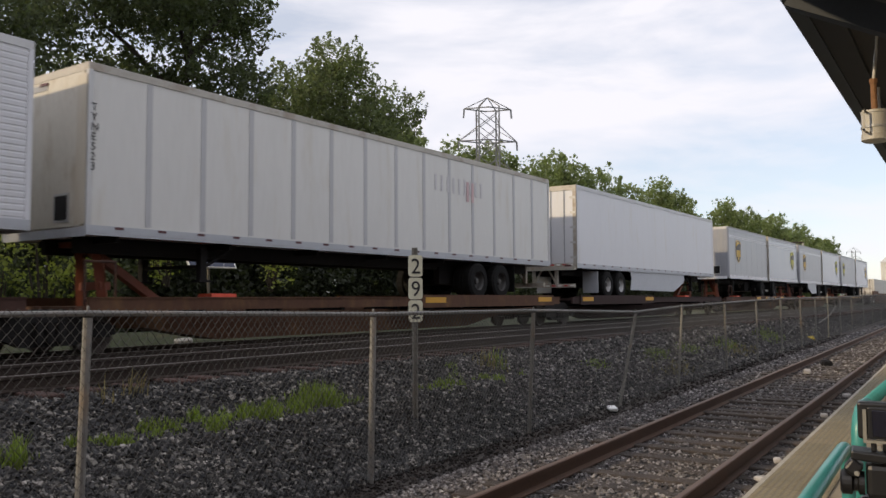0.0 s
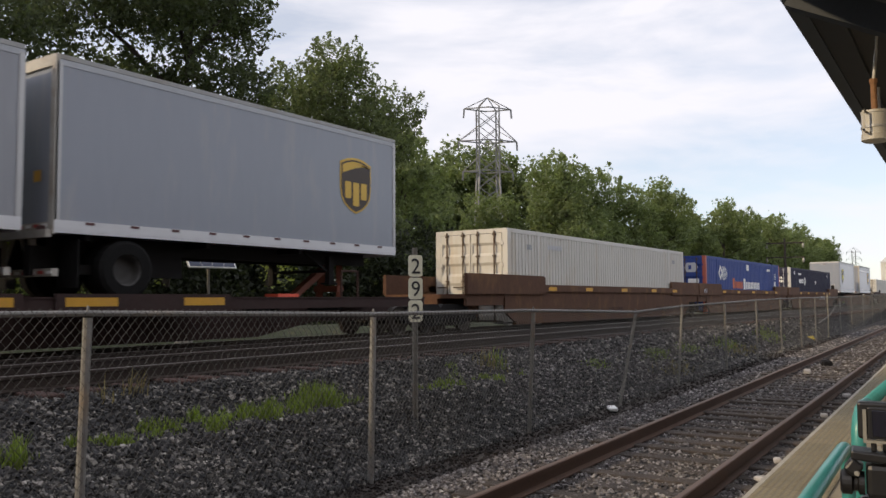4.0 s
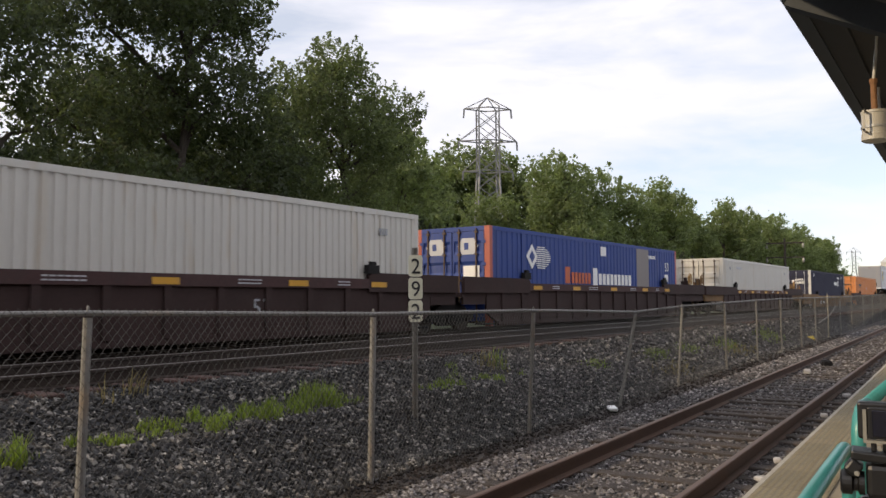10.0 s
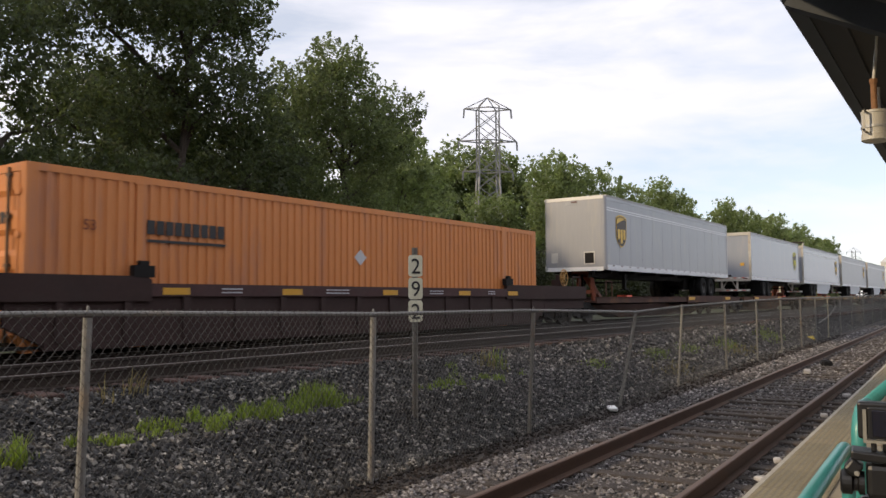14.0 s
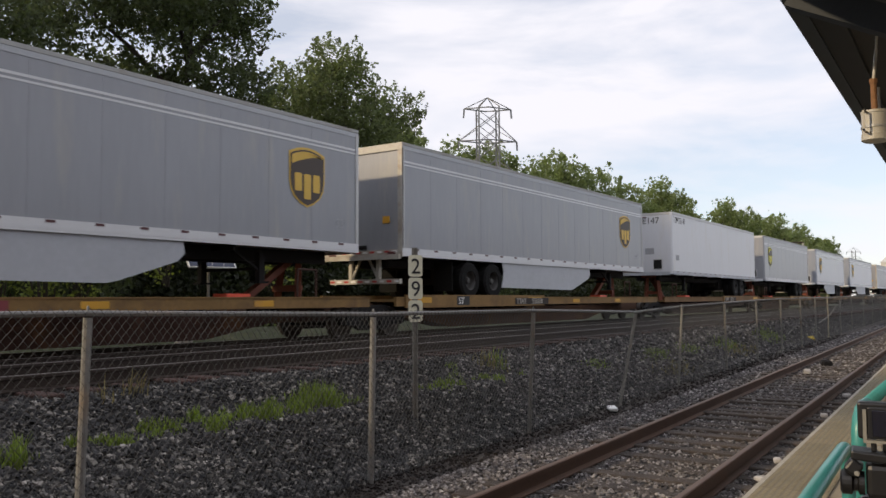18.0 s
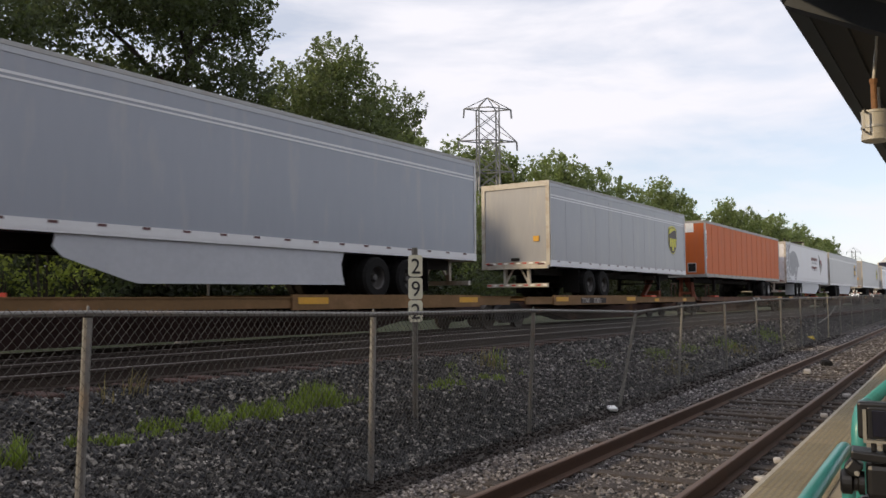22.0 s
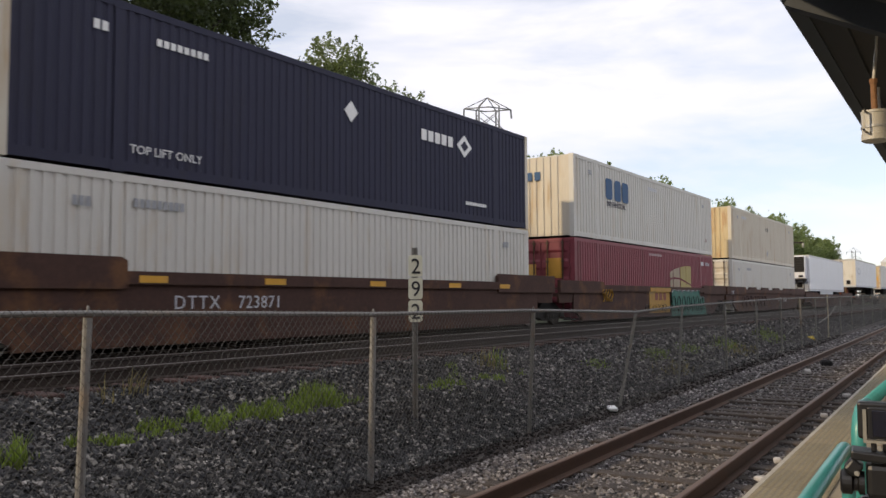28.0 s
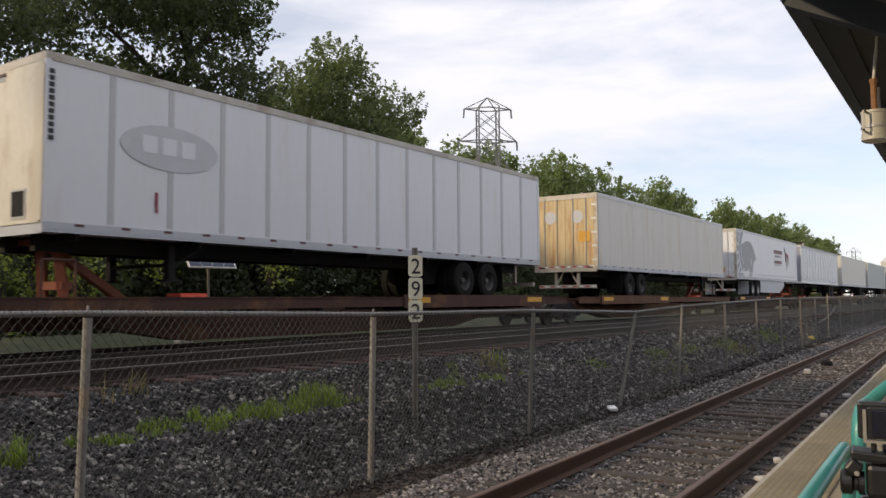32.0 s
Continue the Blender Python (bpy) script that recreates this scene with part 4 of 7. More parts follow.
pylon = lattice_tower("grey lattice transmission tower behind the trees", 31.0, 4.6, 2.9, [(29.3, 3.4), (24.6, 4.2), (20.2, 3.6)])
pylon.matrix_basis = pose(98.4, 60.0, -0.7, 0, 0, -50)
pylon2 = lattice_tower("slender distant transmission tower", 27.2, 5.0, 1.7, [(25.0, 3.1), (21.4, 3.4), (18.0, 3.1)])
pylon2.matrix_basis = pose(451, 60, -1, 0, 0, -78)
upole = group_of("utility_pole", "dark utility pole with two crossarms", "utility pole")
bm = bmesh.new()
tube(bm, (0, 0, -1), (0, 0, 9.1), 0.2, 8, 0.12)
part("pole", bm, M_BARK, upole)
for z in (8.5, 6.7):
    bm = bmesh.new()
    box(bm, -0.08, 0.08, -2.2, 2.2, z - 0.09, z + 0.09)
    a = part("crossarm", bm, M_BARK, upole)
    for y in (-2.1, 2.1):
        bm = bmesh.new()
        lathe(bm, [(0.10, z - 0.65), (0.16, z - 0.4), (0.10, z - 0.09)], 8, "z", (0, y, 0))
        part("insulator", bm, M_GADGET_GREY, a)
upole.matrix_basis = pose(107.2, 22.0, -0.55, 0, 0, 12)
upole2 = copy_thing(upole, pose(63.5, 37.8, -0.2, 0, 0, -32))
upole2["label"] = "dark utility pole with two crossarms in front of the lattice tower"

# ---- white building far down the line ----
depot = group_of("building", "white gabled building far down the line", "building")
bm = bmesh.new()
box(bm, 0, 30, -6.5, 6.5, -1.5, 16.5)
part("wall", bm, M_CREAM, depot)
bm = bmesh.new()
a = [bm.verts.new((-0.4, y, z)) for y, z in ((-6.9, 16.4), (0, 22.6), (6.9, 16.4))]
b = [bm.verts.new((30.4, y, z)) for y, z in ((-6.9, 16.4), (0, 22.6), (6.9, 16.4))]
bm.faces.new(a)
bm.faces.new(b[::-1])
for i in range(3):
    j = (i + 1) % 3
    bm.faces.new((a[j], a[i], b[i], b[j]))
part("roof", bm, M_WHITE, depot)
for z in (3.0, 8.0, 13.0):
    for y in (-3.6, 0.0, 3.6):
        part("window", blocks((-0.06, 0.02, y - 0.7, y + 0.7, z - 0.9, z + 0.9)), M_SCREEN, depot)
depot.matrix_basis = pose(400, 36.2, 0)

# ---- platform ----
platform = group_of("platform", "low platform with a beige tactile edge", "platform", kind="structure")


def strip(bm, x0, x1, y0, y1, z0, z1):
    """A long slab that follows the siding."""
    v = [bm.verts.new((x, y + NEAR * x, z)) for x in (x0, x1) for y in (y0, y1) for z in (z0, z1)]
    for f in ((0, 1, 3, 2), (4, 6, 7, 5), (0, 4, 5, 1), (2, 3, 7, 6), (0, 2, 6, 4), (1, 5, 7, 3)):
        bm.faces.new([v[i] for i in f])


bm = bmesh.new()
strip(bm, -30, 110, -6, 1.655, -0.98, -0.692)
part("slab", bm, M_CONCRETE, platform)
bm = bmesh.new()
strip(bm, -30, 110, 1.655, 1.70, -0.98, -0.682)
part("kerb", bm, material("white_edge_line", (0.36, 0.33, 0.27), 0.8, vary=0.25, scale=3, fine=30), platform, "worn white edge")
bm = bmesh.new()
box(bm, -0.452, 0.452, -0.30, 0.30, -0.012, 0.0)
for i in range(15):
    for j in range(10):
        x, y = -0.42 + i * 0.06 + (0.015 if j % 2 else -0.015), -0.27 + j * 0.06
        box(bm, x - 0.017, x + 0.017, y - 0.017, y + 0.017, 0.0, 0.004)
tac = close("tactile_tile", bm, M_TACTILE)
tac.materials.append(material("worn_tactile_dome", (0.225, 0.192, 0.122), 0.8, vary=0.25, scale=3, fine=40, each=0.12))
for p in tac.polygons:
    p.material_index = 1 if p.center.z > 0.002 else 0
for k in range(86):
    x = -11.592 + k * 0.912
    shared("tactile_tile", tac, platform, pose(x, 1.352 + NEAR * x, -0.678, 0, 0, math.degrees(NEAR)))

# ---- canopy over the platform ----
canopy = group_of("platform_canopy", "dark steel platform canopy seen from below", "canopy", kind="structure")


def cstrip(bm, x0, x1, y0, y1, z0, z1):
    v = [bm.verts.new((x, y + 0.0245 * x, z)) for x in (x0, x1) for y in (y0, y1) for z in (z0, z1)]
    for f in ((0, 1, 3, 2), (4, 6, 7, 5), (0, 4, 5, 1), (2, 3, 7, 6), (0, 2, 6, 4), (1, 5, 7, 3)):
        bm.faces.new([v[i] for i in f])


bm = bmesh.new()
cstrip(bm, 3.0, 40, -3.2, 1.10, 3.62, 3.70)
part("roof_deck", bm, M_SOFFIT, canopy)
bm = bmesh.new()
cstrip(bm, 3.0, 40, 1.09, 1.22, 3.53, 3.80)
part("fascia", bm, M_ROOFEDGE, canopy)
bm = bmesh.new()
cstrip(bm, 3.0, 40, 0.86, 1.09, 3.56, 3.64)
part("eaves_channel", bm, M_ROOF, canopy)
for x in (6.6, 12.6, 18.6, 24.6, 30.6, 36.6):
    bm = bmesh.new()
    box(bm, x, x + 0.42, -3.1, 1.05 + 0.0245 * x, 3.38, 3.62)
    part("cross_beam", bm, M_ROOF, canopy)
for x in (6.6, 18.6, 30.6):
    bm = bmesh.new()
    beam(bm, (x, 1.24, 3.44), (x, -1.2, 2.15), 0.16, 0.20)
    part("diagonal_brace", bm, M_ROOF, canopy)
for x in (6.5, 18.5, 30.5):
    bm = bmesh.new()
    box(bm, x, x + 0.2, -1.4, -1.2, -0.70, 3.62)
    part("column", bm, M_ROOF, canopy)

# ---- unseen wall, added behind the platform to cut the sky's light ----
part("wall_sky_blocker", blocks((-60, 9, -7.4, -7.0, -0.9, 11.0), (9, 90, -7.4, -7.0, -0.9, 1.6)), material("brown_sky_blocker", (0.15, 0.12, 0.10), 0.9, vary=0.2, scale=3, fine=40, bump=0.3))
tagged(bpy.data.objects["wall_sky_blocker"], "plain brown wall added out of view behind the platform to block sky light", "wall", kind="structure")

# ---- fixture under the canopy ----
fix = group_of("hanging_speaker", "cream cylindrical fixture hung from the canopy on a conduit", "loudspeaker")
fix.matrix_basis = pose(7.83, 0.835, 2.605)
bm = bmesh.new()
lathe(bm, [(0.085, -0.17), (0.112, -0.155), (0.112, -0.10), (0.106, -0.095), (0.106, 0.075), (0.112, 0.08), (0.112, 0.10), (0.05, 0.11)], 36, "z")
part("housing", bm, M_LAMPBODY, fix, smooth=False)
bm = bmesh.new()
tube(bm, (0.055, -0.03, 0.10), (0.055, -0.03, 0.32), 0.012, 8)
tube(bm, (-0.01, 0, 0.36), (0.0, -0.03, 0.64), 0.013, 8)
tube(bm, (0.0, -0.03, 0.64), (0.0, -0.05, 0.95), 0.010, 8)
part("conduit", bm, M_LAMPBODY, fix)
bm = bmesh.new()
tube(bm, (0, 0, 0.10), (-0.01, 0, 0.36), 0.026, 10)
tube(bm, (-0.008, 0, 0.345), (-0.011, 0, 0.385), 0.033, 10)
part("pipe_fitting", bm, material("rusty_pipe", (0.26, 0.13, 0.06), 0.7, 0.2, vary=0.3, scale=12, dirt=(0.42, 0.38, 0.32), dirt_amount=0.35), fix, "rusty pipe fitting")
bm = bmesh.new()
lathe(bm, [(0.114, -0.05), (0.114, -0.03)], 36, "z")
part("clamp_band", bm, M_ALU, fix)
bm = bmesh.new()
box(bm, -0.185, -0.172, 0.06, 0.075, -0.09, 0.10)
box(bm, -0.185, -0.08, 0.06, 0.075, 0.087, 0.10)
box(bm, -0.185, -0.08, 0.06, 0.075, -0.09, -0.077)
part("bracket", bm, M_LAMPBODY, fix)

# ---- teal railing on the platform ----
railing_thing = group_of("platform_railing", "glossy teal pipe railing on the platform", "railing")
bm = bmesh.new()
sweep(bm, ((0.8, 0.343, 0.60), (2.90, 0.4395, 0.60), (2.95, 0.442, 0.596), (2.985, 0.442, 0.580), (3.005, 0.442, 0.55), (3.01, 0.442, 0.50), (3.01, 0.442, -0.69)), 0.0215)
part("lower_pipe", bm, M_TEAL, railing_thing, smooth=True)
bm = bmesh.new()
tube(bm, (3.30, 0.418, 0.70), (14.0, 0.54, 0.70), 0.0235, 14)
part("upper_pipe", bm, M_TEAL, railing_thing, smooth=True)
bm = bmesh.new()
sweep(bm, ((3.18, 0.43, -0.69), (3.18, 0.43, 0.55), (3.185, 0.43, 0.62), (3.20, 0.428, 0.66), (3.235, 0.424, 0.69), (3.28, 0.42, 0.70), (3.32, 0.418, 0.70)), 0.024)
part("corner_post", bm, M_TEAL, railing_thing, smooth=True)
bm = bmesh.new()
tube(bm, (3.18, 0.43, 0.15), (14.0, 0.54, 0.15), 0.022, 12)
part("middle_pipe", bm, M_TEAL, railing_thing, smooth=True)
for x in (1.2, 6.5, 9.5, 12.5):
    bm = bmesh.new()
    y = 0.361 if x < 2 else 0.418 + (x - 3.3) * 0.0114
    tube(bm, (x, y, -0.69), (x, y, 0.60 if x < 2 else 0.70), 0.026, 12)
    part("post", bm, M_TEAL, railing_thing, smooth=True)

# ---- action camera on a tripod head, beside the railing ----
rig = group_of("action_camera", "small black action camera on a ball-head tripod", "camera")
rig.matrix_basis = pose(1.412, 0.162, 0.901, 0, 0, -83)


def rig_block(name, mat, parent, b, w=0.003, label="", tilt=0.0):
    bm = bmesh.new()
    cx, cz = (b[0] + b[1]) / 2, (b[4] + b[5]) / 2
    box(bm, b[0] - cx, b[1] - cx, b[2], b[3], b[4] - cz, b[5] - cz)
    bevel(bm, w, 2)
    ob = part(name, bm, mat, parent, label)
    ob.matrix_basis = pose(cx, 0, cz, 0, tilt, 0)
    return ob


def rig_turned(name, mat, parent, rings, axis, at, n=18, label=""):
    bm = bmesh.new()
    lathe(bm, rings, n, axis, at)
    return part(name, bm, mat, parent, label)


body = rig_block("body", M_GADGET, rig, (-0.029, 0.062, -0.012, 0.016, -0.028, 0.028), 0.004)
trim = new("side_trim", close("side_trim", blocks((-0.022, -0.017, -0.017, -0.006, -0.033, 0.017), (-0.017, 0.060, -0.017, -0.006, -0.033, -0.029)), M_GADGET_GREY))
trim.parent = rig
rig_block("screen_bezel", M_GADGET, rig, (-0.0155, 0.060, -0.0165, -0.011, -0.027, 0.021), 0.002)
rig_block("screen", M_SCREEN, rig, (-0.009, 0.058, -0.0185, -0.016, -0.023, 0.017), 0.001)
rig_block("mount_lug", M_GADGET, rig, (-0.012, -0.004, -0.012, 0.012, -0.047, -0.030), 0.002)
rig_block("mount_lug", M_GADGET, rig, (0.004, 0.012, -0.012, 0.012, -0.047, -0.030), 0.002)
rig_turned("thumb_screw", M_GADGET_GREY, rig, [(0.003, -0.020), (0.004, -0.018), (0.004, -0.012), (0.003, -0.010)], "y", (0.0, 0, -0.041), 12, "bright thumb screw")
rig_block("quick_release_plate", M_GADGET, rig, (-0.040, 0.062, -0.028, 0.028, -0.062, -0.048), 0.003, tilt=4)
rig_block("clamp_arm", M_GADGET, rig, (-0.047, -0.026, -0.028, 0.010, -0.082, -0.060), 0.004, tilt=38)
rig_turned("clamp_screw", M_GADGET_GREY, rig, [(0.003, -0.034), (0.004, -0.032), (0.004, -0.027)], "y", (-0.032, 0, -0.078), 10, "bright clamp screw")
rig_block("ball_head", M_GADGET, rig, (-0.020, 0.024, -0.026, 0.026, -0.116, -0.064), 0.008)
rig_turned("locking_knob", M_GADGET, rig, [(0.015, -0.056), (0.019, -0.053), (0.019, -0.040), (0.013, -0.037), (0.013, -0.032), (0.018, -0.030), (0.018, -0.022)], "x", (0, -0.005, -0.096), 20)
rig_turned("pan_base", M_GADGET, rig, [(0.022, -0.136), (0.024, -0.133), (0.024, -0.120), (0.018, -0.116)], "z", (-0.006, 0, 0))
rig_turned("base_ring", M_GADGET_GREY, rig, [(0.017, -0.148), (0.018, -0.146), (0.018, -0.137), (0.016, -0.136)], "z", (-0.006, 0, 0), 18, "dull silver ring")
bm = bmesh.new()
tube(bm, (-0.006, 0, -0.148), (-0.006, 0, -0.60), 0.014, 10)
part("centre_column", bm, M_GADGET, rig)
for ang in (0.5, 2.6, 4.7):
    bm = bmesh.new()
    tube(bm, (-0.006, 0, -0.50), (-0.006 + 0.42 * math.cos(ang), 0.42 * math.sin(ang), -1.585), 0.013, 8)
    part("tripod_leg", bm, M_GADGET, rig)

# ---- litter ----
def lump(name, label, cat, x, y, z, sx, sy, sz, mat, turn=0):
    bm = bmesh.new()
    box(bm, -sx, sx, -sy, sy, 0, sz)
    for v in bm.verts:
        v.co += Vector((random.uniform(-0.2, 0.2) * sx, random.uniform(-0.2, 0.2) * sy, random.uniform(0, 0.4) * sz))
    bevel(bm, sz * 0.25)
    ob = tagged(new(name, close(name, bm, mat)), label, cat)
    ob.matrix_basis = pose(x, y, z, 0, 0, turn)


M_CHIP = material("chipped_white_concrete", (0.42, 0.40, 0.38), 0.9, vary=0.2, scale=9, fine=60, bump=0.3)
M_BUCKET = material("sun_yellow_plastic", (0.75, 0.53, 0.05), 0.5, vary=0.12, scale=8)
lump("paper_scrap", "crumpled white paper by the fence", "litter", 12.9, 5.45, -0.80, 0.16, 0.07, 0.06, M_MARK_WHITE, 30)
lump("chipped_kerb_piece", "pale broken concrete beside the platform", "rubble", 9.6, 2.12, -0.75, 0.055, 0.04, 0.05, M_CHIP, 20)
lump("chipped_kerb_piece", "pale broken concrete beside the platform", "rubble", 8.55, 2.06, -0.75, 0.06, 0.035, 0.045, M_CHIP, 60)
lump("chipped_kerb_piece", "pale broken concrete beside the platform", "rubble", 13.5, 2.28, -0.75, 0.06, 0.05, 0.06, M_CHIP, 10)
lump("chipped_kerb_piece", "pale broken concrete beside the platform", "rubble", 16.5, 2.40, -0.75, 0.07, 0.05, 0.06, M_CHIP, 40)
lump("pale_rock", "pale rock lying against the rail", "rock", 21.2, 3.93, -0.80, 0.08, 0.08, 0.13, M_CHIP, 10)
lump("black_bag", "dark lump lying between the rails of the siding", "debris", 24.0, 3.95, -0.82, 0.15, 0.13, 0.2, M_BLACK, 25)
lump("yellow_bucket", "small yellow object by the fence foot", "debris", 38.3, 6.9, -0.90, 0.16, 0.14, 0.26, M_BUCKET, 15)
lump("concrete_marker", "pale concrete block on the grassy shoulder beyond the line", "marker block", 12.40, 16.15, 0.0, 0.22, 0.10, 0.17, M_CREAM, 0)


# ---- the train: trailers ----
MOVING = []             # every thing that runs with the train, and its place at 0 s
MESH = {}


def rides(ob, x, z=0.0):
    MOVING.append((ob, x, z))
    ob.matrix_basis = pose(x, LINE_Y, z)
    return ob


def kept(key, build):
    """A mesh that several things share."""
    if key not in MESH:
        MESH[key] = build()
    return MESH[key]


def tyre_mesh():
    bm = bmesh.new()
    lathe(bm, [(0.27, 0.0), (0.44, 0.0), (0.50, 0.05), (0.50, 0.24), (0.45, 0.28), (0.45, 0.32), (0.50, 0.36), (0.50, 0.55), (0.44, 0.60), (0.27, 0.60), (0.27, 0.0)], 22, first=False, last=False)
    return close("tyre", bm, M_RUBBER, False)


def rim_mesh():
    bm = bmesh.new()
    lathe(bm, [(0.285, 0.0), (0.285, 0.02), (0.262, 0.025), (0.250, 0.06), (0.238, 0.10), (0.225, 0.20), (0.15, 0.22), (0.10, 0.22)][::-1], 24, last=False)
    return close("rim", bm, M_RIM, True)


def hub_mesh():
    bm = bmesh.new()
    lathe(bm, [(0.16, 0.215), (0.155, 0.19), (0.10, 0.185), (0.085, 0.10), (0.07, 0.07), (0.02, 0.065)][::-1], 14)
    for i in range(8):
        a = 2 * math.pi * i / 8
        box(bm, 0.132 * math.cos(a) - 0.014, 0.132 * math.cos(a) + 0.014, 0.155, 0.19, 0.132 * math.sin(a) - 0.014, 0.132 * math.sin(a) + 0.014)
    return close("hub", bm, M_RIMDARK, False)


def shield(bm, cx, cz, w, h, y):
    pts = []
    for i in range(9):
        u = -1 + 2 * i / 8
        pts.append((cx + u * w / 2, cz + h / 2 - 0.10 * h * u * u))
    for u, v in ((1.0, -0.10), (0.93, -0.42), (0.72, -0.68), (0.38, -0.88), (0.0, -1.0), (-0.38, -0.88), (-0.72, -0.68), (-0.93, -0.42), (-1.0, -0.10)):
        pts.append((cx + u * w / 2, cz + v * h / 2))
    prism(bm, pts, y, y + 0.004)


def emblem(parent, cx, cz, w, gold, worn=False):
    """A parcel carrier's shield drawn as plain shapes."""
    h = w * 1.2
    bm = bmesh.new()
    shield(bm, cx, cz, w, h, -1.298)
    base = part("emblem", bm, gold, parent, "shield emblem in gold and dark brown")
    bm = bmesh.new()
    shield(bm, cx, cz - 0.005 * h, w * 0.93, h * 0.93, -1.303)
    part("emblem_field", bm, M_MARK_GREY if worn else M_SHIELD_BROWN, base)
    bm = bmesh.new()
    n = 10
    top = [(cx - 0.43 * w + 0.86 * w * i / n, cz + h * (0.43 - 0.085 * (2 * i / n - 1) ** 2)) for i in range(n + 1)]
    low = [(cx + 0.43 * w - 0.86 * w * i / n, cz + h * (0.20 + 0.17 * math.sin(math.pi * 0.5 * (1 - i / n)))) for i in range(n + 1)]
    prism(bm, top + low, -1.308, -1.304)
    part("emblem_swoosh", bm, gold, base)
    for k, (dz, hh) in enumerate(((0.01, 0.30), (-0.055, 0.42), (0.01, 0.30))):
        x, zc = cx + (k - 1) * 0.255 * w, cz + (dz - 0.10) * h
        bm = bmesh.new()
        box(bm, x - 0.098 * w, x + 0.098 * w, -1.308, -1.304, zc - hh * h / 2, zc + hh * h / 2)
        bmesh.ops.bevel(bm, geom=[e for e in bm.edges if abs(e.verts[0].co.y - e.verts[1].co.y) > 0.002], offset=0.035 * w, segments=3, profile=0.5, affect="EDGES")
        part("emblem_bar", bm, gold, base)


def bars(parent, x, z, w, h, count, mat, y=-1.300, name="marking", fill=0.72, end=False):
    """Writing that is not to be read, or a trade name: plain blocks of its size, each a part."""
    step = w / count
    last = None
    for i in range(count):
        a, b = i * step, (i + fill) * step
        if end:
            bm = blocks((y - 0.003, y + 0.003, x - b, x - a, z, z + h))
        else:
            bm = blocks((x + a, x + b, y - 0.003, y + 0.003, z, z + h))
        last = part(name, bm, mat, parent)
    return last


def bogie_axles(thing, centre, zc, rims, spread=1.24):
    for k, rim in zip((-0.5, 0.5), rims):
        x = centre + k * spread
        for side, turn in ((-1.30, 0), (1.30, 180)):
            ty = shared("wheel", kept("tyre", tyre_mesh), thing, pose(x, side, zc, 0, 0, turn))
            shared("rim", kept("rim", rim_mesh), ty, pose(0, 0.0, 0), rim)
            shared("hub", kept("hub", hub_mesh), ty, pose(0, 0.0, 0))


